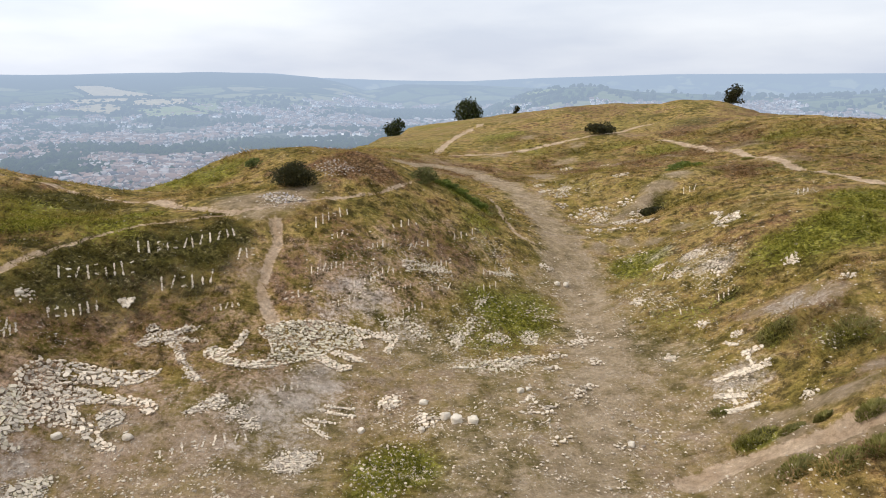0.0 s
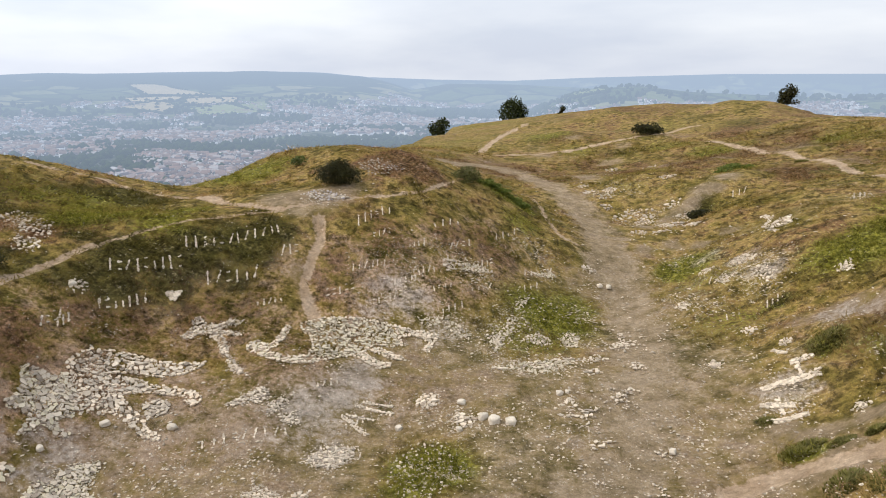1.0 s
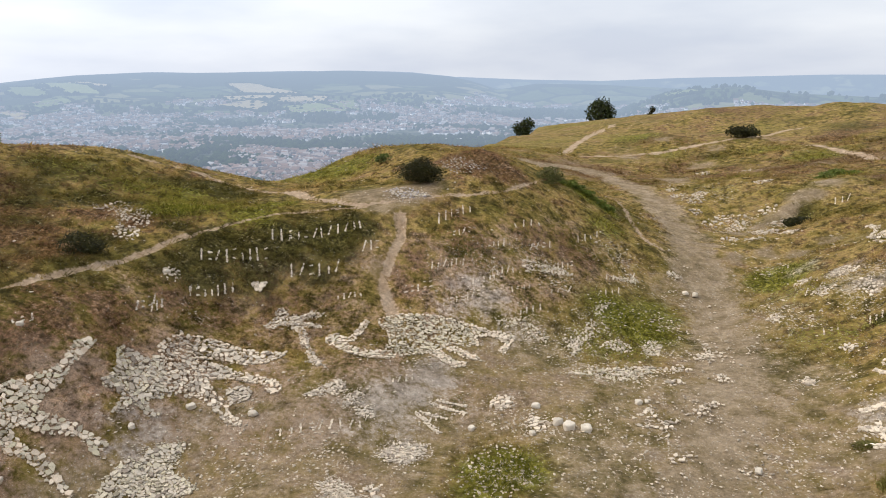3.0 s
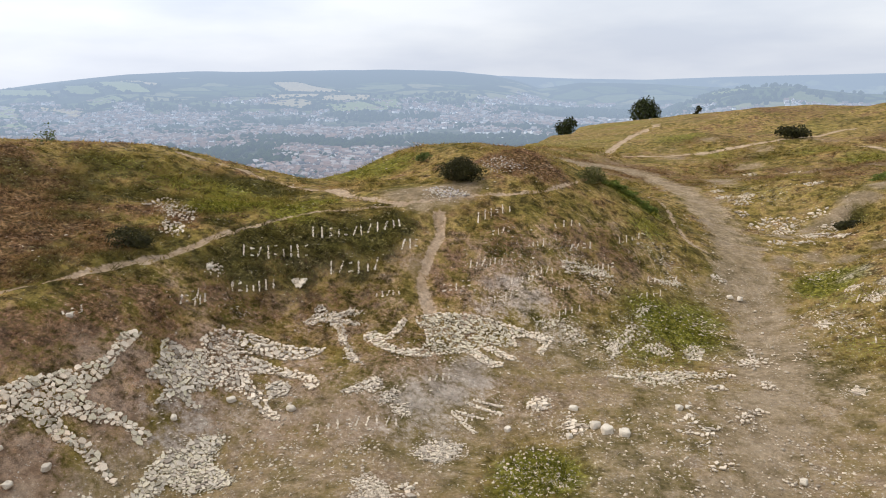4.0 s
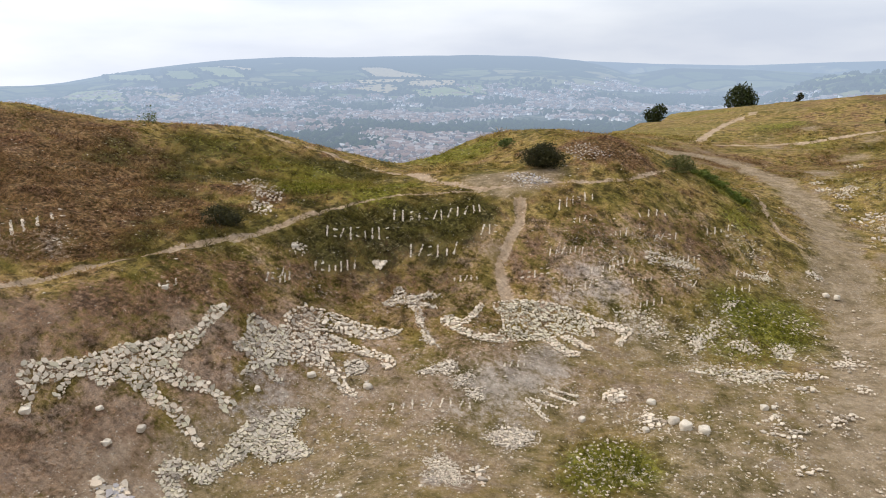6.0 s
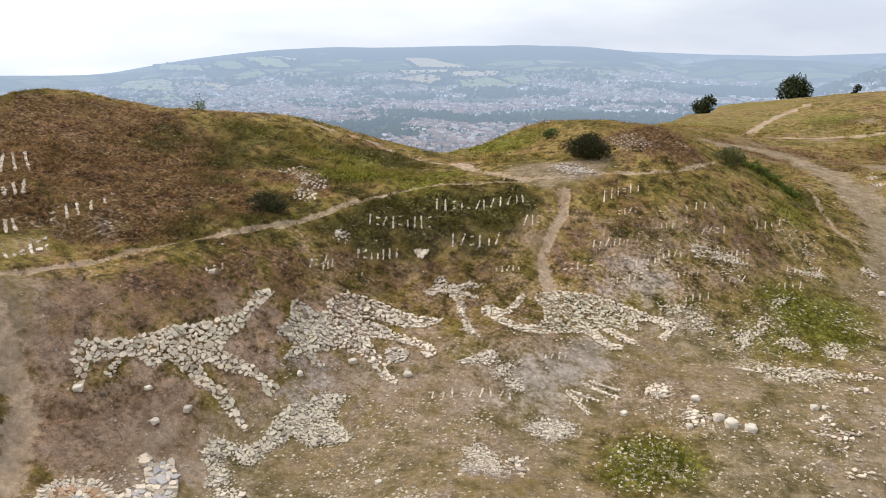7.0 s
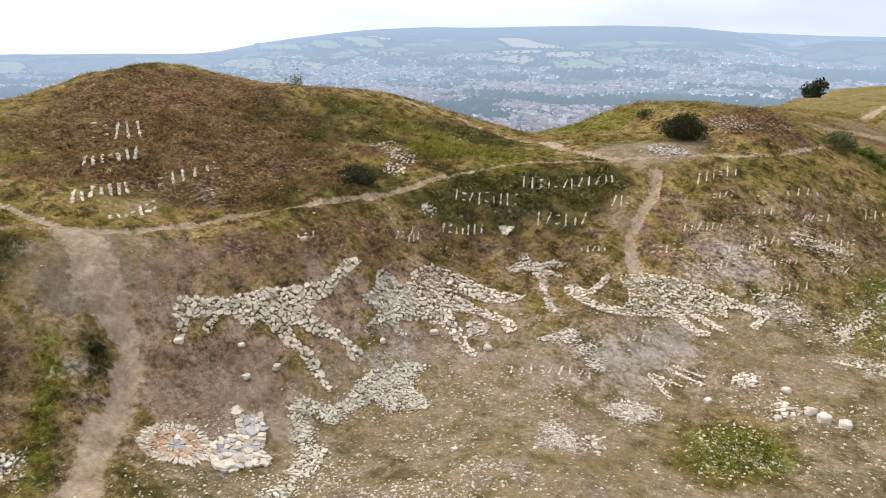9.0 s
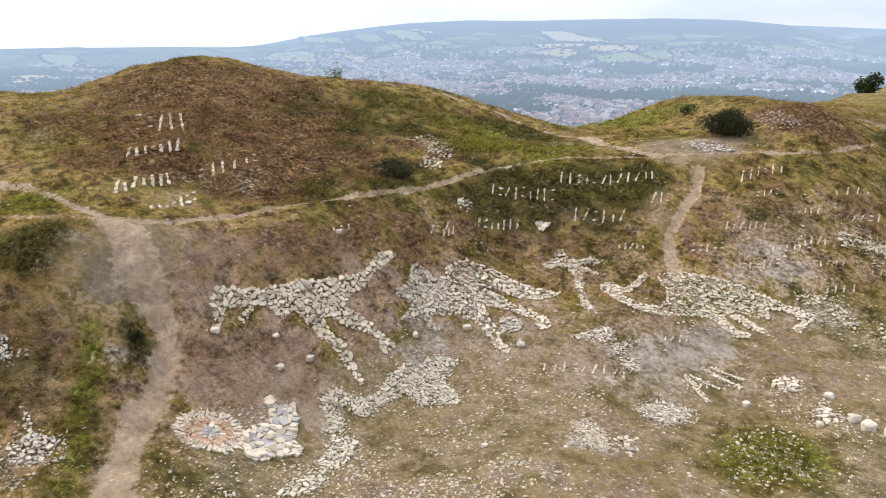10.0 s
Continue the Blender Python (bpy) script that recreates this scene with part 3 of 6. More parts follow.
# moss on the banks; some upland rows paint shaded knoll and ridge faces
MOSS_AND_SHADE = [
    (-10.5, 19.0, 0.9, 0.9), (-8.8, 19.7, 0.9, 0.9), (-7.4, 20.7, 0.9, 0.9), (-10.6, 17.5, 0.8, 0.8), (-9.0, 18.3, 0.9, 0.6), (-7.5, 19.4, 0.7, 0.6),
    (-11.8, 16.6, 0.5, 0.6), (-10.3, 17.6, 0.9, 0.8), (-9.8, 19.1, 0.9, 0.9), (-9.0, 20.0, 0.9, 0.9), (-7.9, 20.7, 0.8, 0.9), (-6.9, 21.4, 0.8, 0.9),
    (-10.5, 18.6, 0.9, 0.9), (-9.2, 18.3, 0.8, 0.7), (-10.9, 17.1, 0.7, 0.7), (-14.7, 6.5, 0.8, 0.85), (-15.0, 6.0, 0.7, 0.8), (22.6, 62.9, 2.2, 0.6),
    (22.5, 55.0, 2.0, 0.6), (22.6, 48.4, 1.8, 0.55), (24.9, 46.9, 2.2, 0.5), (20.5, 69.9, 1.8, 0.6), (5.8, 62.7, 1.3, 0.6), (4.3, 62.9, 1.0, 0.6),
]
MOSS_AND_SHADE += [
    (23.6, 40.5, 1.5, 0.5), (10.4, 56.6, 1.4, 0.5), (-13.1, 5.5, 0.8, 0.3), (-12.2, 4.8, 0.7, 0.4), (-12.0, 6.9, 0.3, 0.8), (-15.0, 24.9, 1.4, 0.8),
    (-14.0, 25.4, 1.4, 0.8), (-12.5, 25.2, 0.9, 0.8), (-12.9, 20.7, 1.0, 0.9), (-12.1, 21.1, 0.9, 0.8), (-11.9, 22.4, 0.8, 0.6), (-18.0, 20.5, 1.1, 0.6),
    (-16.0, 20.9, 1.0, 0.6), (-14.3, 15.2, 0.7, 0.5), (-19.5, 19.6, 0.9, 0.6), (-12.0, 19.4, 0.6, 0.8), (-18.4, 22.4, 1.2, 0.7), (-16.3, 22.6, 1.2, 0.6),
    (-15.9, 17.5, 0.8, 0.6), (-13.6, 13.6, 0.6, 0.4), (-13.6, 17.2, 0.5, 0.8), (2.9, 30.1, 1.0, 0.5), (-4.4, 23.5, 0.6, 0.3), (10.9, 34.8, 0.7, 0.7),
]
MOSS_AND_SHADE += [
    (8.6, 16.4, 0.5, 0.6), (9.8, 14.9, 0.6, 0.6), (9.7, 18.0, 0.5, 0.5), (8.5, 16.6, 0.4, 1), (9.4, 15.1, 0.4, 1), (9.0, 20.4, 0.4, 0.7),
    (10.8, 34.7, 0.6, 0.8), (-18.9, 22.4, 1.2, 0.7), (-17.5, 22.8, 1.2, 0.6), (-15.8, 23.0, 0.9, 0.5), (-17.1, 19.2, 1.0, 0.7), (-16.0, 20.8, 1.0, 0.8),
    (-19.2, 18.4, 1.0, 0.5), (-12.5, 15.2, 0.7, 0.6), (-14.5, 21.0, 0.8, 0.6), (-13.1, 17.2, 0.5, 0.8), (-13.7, 13.9, 0.7, 0.6),
]
HEATH = [
    (-22.5, 15.3, 2.25, 1), (-20.6, 16.2, 2.12, 1), (-20, 12.5, 1.75, 1), (-18.5, 14.1, 1.75, 1), (-17.3, 11.5, 1.25, 0.92), (-21.1, 18.2, 1.75, 0.8),
    (-17.2, 14.5, 1.38, 0.92), (-22.6, 13.1, 1.38, 0.69), (-15.4, 12.3, 1, 0.8), (-18, 18, 1.38, 0.57), (-15.2, 14.3, 1.12, 0.57), (-21.9, 11.3, 1.5, 0.69),
    (-23.5, 17.3, 1.75, 0.8), (-22.7, 19.3, 1.5, 0.8), (-24.2, 15.3, 1.5, 0.8), (-18.6, 10.3, 1.12, 0.8), (-17.9, 16.8, 1.5, 0.8), (-16.1, 16.1, 1.25, 0.69),
    (-14.4, 12.7, 0.6, 0.6), (-14.5, 10.0, 0.6, 0.3), (-12.8, 9.8, 0.7, 0.5), (-12.4, 10.9, 0.7, 0.7), (-11.8, 11.8, 0.7, 0.7), (-11.4, 13, 0.7, 0.7),
]
HEATH += [
    (-11, 14.4, 0.8, 0.7), (-10.5, 15.8, 0.7, 0.31), (-12.5, 9, 0.5, 0.44), (-12, 10, 0.6, 0.33), (-11.4, 11.4, 0.6, 0.55), (-10.5, 13.8, 0.6, 0.62),
    (-9.5, 16.7, 0.8, 0.56), (-8.3, 18.0, 0.8, 0.4), (-14.0, 6.1, 0.8, 0.6), (-12.4, 5.6, 0.5, 0.5), (-12.8, 5.1, 0.6, 0.6), (-11.6, 4.5, 0.5, 0.5),
    (-10.1, 16.2, 1, 0.56), (-9.5, 17.3, 0.8, 0.4), (-8.2, 17.7, 0.8, 0.4), (-6.9, 18.5, 0.9, 0.4), (-1.1, 23.8, 1.2, 0.5), (-3.1, 22.0, 1.1, 0.5),
    (0.3, 24.6, 1.0, 0.6), (-11.5, 12.3, 0.7, 0.39), (-11.1, 14.1, 0.8, 0.39),
]
SOIL = [
    (-12.1, 11.0, 1.1, 0.7), (-12.5, 9.6, 1.0, 0.8), (-11.2, 11.9, 1.0, 0.7), (-12.2, 8.4, 0.7, 0.9), (-11.1, 7.6, 0.9, 1), (-10.3, 9.1, 1.0, 1),
    (-10.3, 8.2, 0.9, 1), (-9.9, 11.3, 0.9, 0.8), (-10.2, 12.4, 0.7, 0.8), (-9.3, 9.0, 0.7, 0.9), (-10.0, 6.2, 0.7, 0.6), (-8.6, 12.6, 0.8, 0.8),
    (-6.9, 13.1, 1.0, 0.7), (-5.8, 13.7, 0.8, 0.7), (-5.3, 15.9, 0.9, 0.7), (-9.1, 14.2, 1.2, 0.8), (-7.1, 14.9, 1.0, 0.7), (-5.5, 14.0, 1.1, 0.7),
    (-4.4, 16.3, 1.1, 0.7), (-2.3, 16.1, 1.0, 0.6), (-1.5, 20.9, 1.1, 0.6), (-3.2, 20.6, 1.1, 0.7), (-3.7, 27.5, 0.9, 0.45), (-2.6, 27.8, 0.8, 0.45),
]
HEATHB = [
    (-3.7, 27.5, 1.1, 1), (-2.6, 27.8, 1.0, 1), (-4.7, 27.9, 0.8, 1), (-3.4, 28.7, 1.0, 1), (-1.9, 27.8, 0.7, 0.8), (13.2, 42.9, 1.5, 0.6),
    (11.6, 40.9, 1.1, 0.6), (20.0, 59.5, 2.1, 0.5), (9.6, 16.6, 1.0, 0.5), (9.0, 13.2, 0.7, 0.6), (11.5, 18.9, 0.7, 0.4), (-7.9, 18.0, 1.0, 0.5),
    (-4.7, 20.6, 0.9, 0.5), (-3.7, 22.8, 1.0, 0.5), (-21, 19.2, 1.75, 1), (-18.8, 19.2, 1.62, 1), (-17.8, 16.1, 1.5, 1), (-16.5, 16.6, 1.5, 0.92),
    (-15.7, 14, 1.12, 1), (-12, 11.4, 0.9, 0.7), (-11.5, 12.5, 0.7, 0.62), (-12, 10.1, 0.7, 0.5), (-11.3, 14.4, 0.8, 0.55), (-12.1, 13.8, 0.8, 0.55),
]
HEATHB += [
    (-14.6, 13.7, 0.8, 1), (-13.9, 14.6, 0.8, 1), (-13.5, 15.7, 0.8, 1), (-13.4, 17.4, 0.7, 1), (-15.2, 16.8, 1.12, 1), (-14.8, 19.2, 0.8, 0.9),
    (-15.7, 15.2, 1, 1), (-14.6, 12.6, 0.6, 1), (-13.3, 19.3, 0.7, 0.7), (-17, 18.4, 1.25, 0.92), (-18.5, 17.7, 1.38, 1), (-16.7, 14.1, 1.12, 1),
    (-13.9, 13.4, 0.6, 0.9),
]
HEATHB += [
    (13.0, 45.2, 1.4, 0.8), (21.7, 60.6, 2.0, 0.8), (19.9, 59.0, 1.6, 0.8), (24.0, 61.9, 2.0, 0.7),
]
ASH = [
    (-3.3, 16.6, 0.7, 1), (-3.7, 15.7, 0.7, 0.9), (-4.2, 14.9, 0.9, 0.8), (-4.3, 14.1, 0.8, 0.6), (-2.5, 20.3, 0.9, 0.8), (-3.2, 19.3, 0.7, 0.6),
    (-3.5, 13.8, 0.7, 0.7), (8.9, 22.9, 0.8, 0.55), (9.7, 23.0, 0.8, 0.5), (9.4, 17.6, 0.9, 0.6), (7.3, 15.6, 0.7, 0.8), (-8.5, 12.9, 0.7, 0.4),
    (-15.8, 11.5, 0.8, 0.4), (-15.3, 12.5, 0.7, 0.5), (-4.1, 11.1, 0.5, 0.8), (-8.8, 12.0, 0.8, 0.7), (-12.9, 7.4, 0.3, 0.1), (-13.1, 6.5, 0.5, 0.1),
    (-1.4, 19.3, 0.9, 0.5), (0.9, 18.4, 1.0, 0.4), (9.2, 24.3, 0.6, 0.9), (9.5, 22.6, 0.5, 0.9), (8.6, 26.3, 0.6, 0.6), (9.5, 18.1, 0.5, 0.6),
]
ASH += [
    (8.0, 16.7, 0.4, 0.5), (-13.5, 7.3, 0.5, 0.1), (-13.1, 7.9, 0.5, 0.1), (-13.3, 6.8, 0.5, 0.1), (-12.9, 7.2, 0.4, 0.1), (-11.7, 6.3, 0.4, 0.6),
]
SCUFF = [
    (-7.1, 24.1, 1.0, 1), (-5.9, 24.0, 1.1, 1), (-5.2, 24.8, 0.8, 0.9), (-6.4, 22.9, 0.6, 0.8), (-7.9, 24.7, 0.6, 0.7), (-21.5, 10.1, 0.5, 0.8),
    (-22.9, 11.0, 0.4, 0.6), (-3.0, 43.5, 1.1, 0.8), (-1.7, 45.5, 1.1, 0.7), (-13.8, 8.1, 0.7, 1), (-13.3, 8.0, 0.8, 1), (-13.3, 7.3, 0.7, 1),
    (-12.9, 8.0, 0.5, 1), (-13.8, 7.0, 0.7, 0.7), (-13.4, 6.4, 0.5, 0.6), (-13.4, 8.8, 0.6, 0.7), (-12.8, 6.1, 0.4, 0.6), (6.4, 13.8, 0.8, 0.6),
    (7.2, 13.0, 0.8, 0.6), (8.4, 12.6, 0.5, 0.7), (7.0, 11.4, 0.6, 0.6), (14.6, 38.1, 0.7, 0.8), (12.7, 37.1, 0.8, 0.9), (11.2, 35.9, 0.8, 0.9),
]
SCUFF += [
    (9.7, 34.7, 0.7, 0.8), (8.4, 33.1, 0.6, 0.7), (17.1, 40.5, 0.7, 0.6), (6.4, 33.8, 1.4, 0.5), (4.5, 23.0, 1.8, 0.6), (2.9, 18.6, 1.3, 0.5),
    (1.7, 15.6, 1.3, 0.6), (0.2, 13.7, 1.2, 0.5), (2.7, 13.7, 0.9, 0.6), (6.4, 27.2, 1.2, 0.4), (-5.7, 20.1, 0.4, 0.7), (-12.9, 30.1, 0.8, 0.4),
    (-15.4, 10.5, 0.8, 0.5), (-6.7, 10.4, 1.1, 0.5), (-6.5, 12.4, 1.2, 0.5), (-5.8, 13.7, 0.8, 0.4), (-6.3, 8.0, 0.8, 0.4), (7.6, 32.8, 0.5, 1),
    (9.0, 34.2, 0.5, 1), (10.4, 35.1, 0.5, 1), (11.7, 35.8, 0.5, 1), (6.7, 28.6, 0.5, 0.9), (8.0, 29.0, 0.5, 0.9), (9.1, 28.7, 0.5, 0.9),
]
SCUFF += [
    (10.4, 29.4, 0.5, 0.8), (6.3, 43.7, 1.1, 0.8), (5.0, 38.6, 1.0, 0.8), (8.8, 18.5, 0.5, 0.8), (9.5, 18.1, 0.7, 0.9), (9.9, 17.2, 0.7, 0.9),
    (9.9, 15.8, 0.6, 0.9), (8.8, 16.4, 0.5, 0.7),
]
SCUFF += [
    (7.5, 61.8, 0.9, 0.9), (11.3, 58.0, 1.0, 0.7), (7.0, 48.0, 1.2, 0.8), (9.6, 54.0, 1.1, 0.8), (20.7, 47.9, 1.6, 0.9), (4.6, 56.8, 1.0, 0.8),
]
SCUFF += [
    (6.6, 14.2, 0.4, 1.0), (7.2, 13.4, 0.4, 1.0), (7.8, 13.1, 0.4, 1.0), (8.1, 12.7, 0.4, 1.0), (9.0, 13.3, 0.4, 1.0), (6.2, 11.8, 0.4, 1.0), (6.8, 11.6, 0.4, 1.0), (7.3, 11.5, 0.4, 1.0), (7.8, 11.3, 0.4, 1.0), (5.4, 12.3, 0.4, 1.0), (6.9, 12.4, 0.4, 1.0), (6.8, 13.6, 0.4, 1.0),
]
RUBBLE = [
    (-1.1, 13.1, 0.8, 0.9), (-0.6, 15.2, 0.7, 0.5), (-1.5, 16.0, 0.4, 0.8), (-1.1, 19.8, 0.7, 0.8), (0.3, 20.0, 0.7, 0.9), (1.1, 18.2, 0.8, 1),
    (2.4, 18.6, 0.7, 0.8), (1.9, 25.9, 0.9, 0.9), (0.8, 25.1, 0.6, 0.6), (-0.5, 22.5, 0.8, 0.6), (-2.3, 21.5, 0.7, 0.5), (-3.3, 21.4, 0.7, 0.5),
    (-3.8, 20.8, 0.5, 0.5), (-3.1, 19.8, 0.9, 0.6), (6.8, 22.7, 0.6, 0.9), (9.1, 23.4, 1.0, 1), (8.1, 23.8, 0.9, 0.6), (8.0, 34.8, 1.0, 0.8),
    (8.8, 33.4, 0.9, 0.7), (8.1, 38.5, 1.0, 0.5), (11.4, 26.8, 0.5, 0.6),
]
RUBBLEB = [
    (-3.4, 13.5, 0.5, 1), (-4.9, 14.7, 0.4, 0.8), (-5.8, 23.8, 0.6, 1), (-4.2, 27.5, 0.7, 0.6), (-3.1, 27.8, 0.6, 0.6), (15.2, 28.5, 0.5, 0.9),
    (6.2, 17.8, 0.4, 0.7), (2.5, 12.3, 0.5, 0.7), (3.5, 16.3, 0.6, 0.6), (7.0, 15.2, 0.7, 0.7), (-8.2, 11.9, 0.5, 0.8), (8.6, 48.5, 1.6, 0.4),
    (7.7, 19.1, 1.1, 0.4), (10.9, 17.8, 0.9, 0.3), (-13.9, 19.4, 0.5, 1), (-15.3, 20.2, 0.4, 0.9), (-5.6, 24.1, 0.5, 0.8), (-15.4, 12.6, 0.7, 0.6),
    (-10.7, 4.2, 0.5, 0.9), (-10.5, 3.7, 0.4, 0.8), (-3.3, 13.5, 0.5, 0.9), (-4.1, 11.1, 0.4, 0.8), (-8.0, 8.4, 0.5, 0.9), (-5.7, 14.8, 0.4, 0.7),
]
RUBBLEB += [
    (-4.8, 14.8, 0.3, 0.8), (-9.7, 16.1, 0.4, 0.6), (6.0, 41.6, 0.8, 1), (7.5, 40.0, 0.6, 1), (6.4, 38.5, 0.6, 1), (7.5, 33.5, 0.7, 1),
    (7.8, 27.3, 0.6, 1), (6.9, 23.8, 0.6, 1), (9.6, 27.5, 0.6, 0.9), (0.9, 21.1, 0.6, 1), (1.6, 20.4, 0.6, 1), (0.3, 18.3, 0.7, 1),
    (1.9, 18.5, 0.7, 1), (8.4, 24.1, 0.9, 1), (8.9, 22.0, 0.7, 0.9), (9.4, 17.6, 0.7, 0.7), (9.5, 15.6, 0.6, 0.6), (-1.2, 22.8, 0.8, 0.8),
    (-2.7, 22.0, 0.7, 0.7), (3.5, 22.7, 0.6, 0.6), (7.4, 21.7, 0.7, 0.9), (-2.5, 15.6, 0.7, 0.8), (-1.3, 18.0, 0.8, 0.6), (2.3, 14.4, 0.7, 0.8),
]
# outlines on the ground of the areas laid out with stones
LONG_BODY = [
    [(-12.13, 8.96), (-11.82, 9.47), (-11.51, 10.1), (-11.2, 10.76), (-10.91, 11.35), (-10.65, 11.87), (-10.47, 11.8), (-10.37, 11.41), (-10.27, 11.09), (-10.36, 10.61), (-10.66, 10.18), (-10.88, 10.11), (-10.96, 9.72), (-11.29, 9.65), (-11.4, 9.41), (-11.32, 8.95), (-11.46, 8.97), (-11.53, 9.2), (-11.66, 8.89), (-11.47, 8.52), (-11.48, 8.32), (-11.58, 8.29), (-11.68, 8.5), (-11.95, 8.59)],
]
LONG_LIMBS = [
    [(-10.6, 11.74), (-10.64, 12.36), (-10.72, 12.97), (-10.72, 13.24), (-10.53, 13.39), (-10.44, 12.94), (-10.41, 12.37), (-10.32, 11.83), (-10.4, 11.45)],
    [(-10.49, 10.62), (-10.3, 11.12), (-10.03, 11.28), (-9.72, 11.43), (-9.43, 11.45), (-9.12, 11.54), (-9.04, 11.46), (-9.09, 11.1), (-9.28, 11.1), (-9.46, 11.21), (-9.75, 11.09), (-9.99, 10.83)],
    [(-10.76, 10.16), (-10.41, 10.54), (-10.13, 10.48), (-9.75, 10.5), (-9.55, 10.49), (-9.33, 10.41), (-8.99, 10.28), (-8.97, 10.11), (-9.26, 10.19), (-9.47, 10.15), (-9.65, 10.22), (-9.93, 10.23), (-10.21, 10.16), (-10.48, 10.13)],
]
FORKED_HEAD = [
    [(-10.19, 13.51), (-10.17, 13.73), (-9.91, 13.83), (-9.7, 13.85), (-9.49, 14.19), (-9.13, 13.77), (-8.86, 13.15), (-9.07, 12.86), (-8.89, 12.76), (-8.7, 12.79), (-8.7, 12.61), (-8.88, 12.55), (-9.11, 12.59), (-9.23, 12.51), (-9.29, 12.23), (-9.37, 12.05), (-9.43, 12.1), (-9.43, 12.38), (-9.43, 12.52), (-9.68, 12.61), (-9.89, 12.49), (-9.97, 12.63), (-9.91, 12.97), (-9.98, 13.19)],
]
FORKED_WING = [
    [(-9.72, 14.35), (-9.68, 14.68), (-9.55, 15.23), (-9.25, 15.54), (-8.76, 15.77), (-8.14, 15.88), (-7.53, 16.14), (-7.08, 16.3), (-7.17, 15.96), (-7.44, 15.58), (-7.85, 15.3), (-8.28, 15.16), (-8.51, 15.09), (-8.83, 14.88), (-9.07, 14.36), (-9.4, 14.13)],
    [(-9.43, 14.09), (-9.09, 14.58), (-8.75, 14.83), (-8.38, 15.05), (-8.11, 15.06), (-7.59, 15.04), (-7.09, 15.03), (-6.79, 14.92), (-6.64, 14.67), (-6.85, 14.44), (-7.05, 14.54), (-7.12, 14.73), (-7.58, 14.74), (-8.05, 14.63), (-8.36, 14.27), (-8.55, 14.0), (-8.77, 13.33), (-8.91, 13.24)],
]
FORKED_LEG = [
    [(-8.78, 13.87), (-8.36, 14.27), (-8.04, 14.06), (-7.71, 13.82), (-7.43, 13.59), (-7.1, 13.43), (-7.07, 13.24), (-7.38, 13.26), (-7.73, 13.45), (-8.01, 13.63), (-8.23, 13.71), (-8.57, 13.51)],
]
FORKED_GAP = [
    [(-7.9, 14.24), (-7.63, 14.59), (-7.29, 14.43), (-7.28, 14.14), (-7.63, 13.82)],
]
CROSS_PATCH = [
    [(-8.12, 16.87), (-7.89, 17.3), (-8.03, 17.53), (-7.89, 17.71), (-7.59, 17.56), (-7.31, 17.63), (-7.12, 17.97), (-6.73, 18.06), (-6.74, 17.9), (-7.08, 17.7), (-7.17, 17.42), (-6.94, 17.58), (-6.52, 17.46), (-6.66, 17.34), (-7.0, 17.31), (-7.18, 17.1), (-7.58, 17.12), (-7.87, 16.83)],
    [(-7.33, 17.2), (-7.11, 17.32), (-6.87, 17.02), (-6.65, 16.51), (-6.31, 16.16), (-5.97, 15.71), (-6.13, 15.65), (-6.46, 15.91), (-6.65, 16.29), (-7.01, 16.77)],
]
WINGED_BODY = [
    [(-5.23, 18.21), (-5.01, 18.54), (-4.43, 18.87), (-3.7, 19.07), (-3.15, 19.1), (-2.59, 19.1), (-2.38, 18.68), (-2.19, 18.47), (-2.59, 18.23), (-3.01, 18.16), (-3.27, 17.77), (-3.57, 17.41), (-3.89, 17.22), (-4.22, 16.89), (-4.62, 16.51), (-4.89, 16.42), (-4.72, 16.9), (-4.65, 17.28), (-4.87, 17.8), (-5.11, 17.98)],
]
WINGED_ARMS = [
    [(-4.62, 16.51), (-4.98, 16.38), (-5.48, 16.43), (-5.93, 16.62), (-6.29, 16.75), (-6.36, 17.04), (-6.1, 17.26), (-5.88, 17.13), (-5.66, 16.79), (-5.14, 16.62), (-4.72, 16.9)],
    [(-5.91, 17.05), (-5.68, 17.31), (-5.63, 17.74), (-5.55, 18.08), (-5.39, 18.03), (-5.42, 17.55), (-5.56, 17.13), (-5.71, 16.9)],
    [(-2.64, 19.06), (-2.09, 19.15), (-1.69, 19.27), (-1.35, 19.25), (-1.37, 18.96), (-1.55, 18.35), (-1.7, 18.38), (-1.64, 18.85), (-1.9, 18.91), (-2.44, 18.72)],
]
WINGED_FEET = [
    [(-3.58, 17.47), (-3.27, 17.75), (-2.86, 17.46), (-2.49, 17.53), (-2.51, 17.31), (-2.81, 17.1), (-3.24, 17.28)],
    [(-3.18, 17.89), (-2.95, 18.12), (-2.51, 17.96), (-2.18, 17.89), (-2.24, 17.72), (-2.68, 17.68)],
]
WINDING_PATCH = [
    [(-9.35, 9.21), (-9.32, 9.7), (-9.13, 9.8), (-8.91, 9.82), (-8.73, 10.01), (-8.67, 10.25), (-8.75, 10.69), (-8.73, 11.21), (-8.61, 11.56), (-8.41, 11.51), (-8.27, 10.49), (-8.42, 10.15), (-8.44, 9.67), (-8.6, 9.49), (-8.88, 9.63), (-8.97, 9.34), (-8.77, 9.24), (-8.54, 9.14), (-8.53, 8.76), (-8.73, 8.62), (-8.89, 8.95), (-9.15, 9.11)],
]
WINDING_TOP = [
    [(-8.42, 10.73), (-8.47, 11.13), (-8.46, 11.61), (-8.47, 11.9), (-8.24, 12.22), (-7.96, 12.49), (-7.86, 12.29), (-7.95, 12.06), (-7.88, 11.78), (-7.71, 11.58), (-7.4, 11.52), (-7.16, 11.45), (-7.14, 11.25), (-7.39, 11.06), (-7.63, 10.89), (-7.79, 10.72), (-8.09, 10.76)],
]
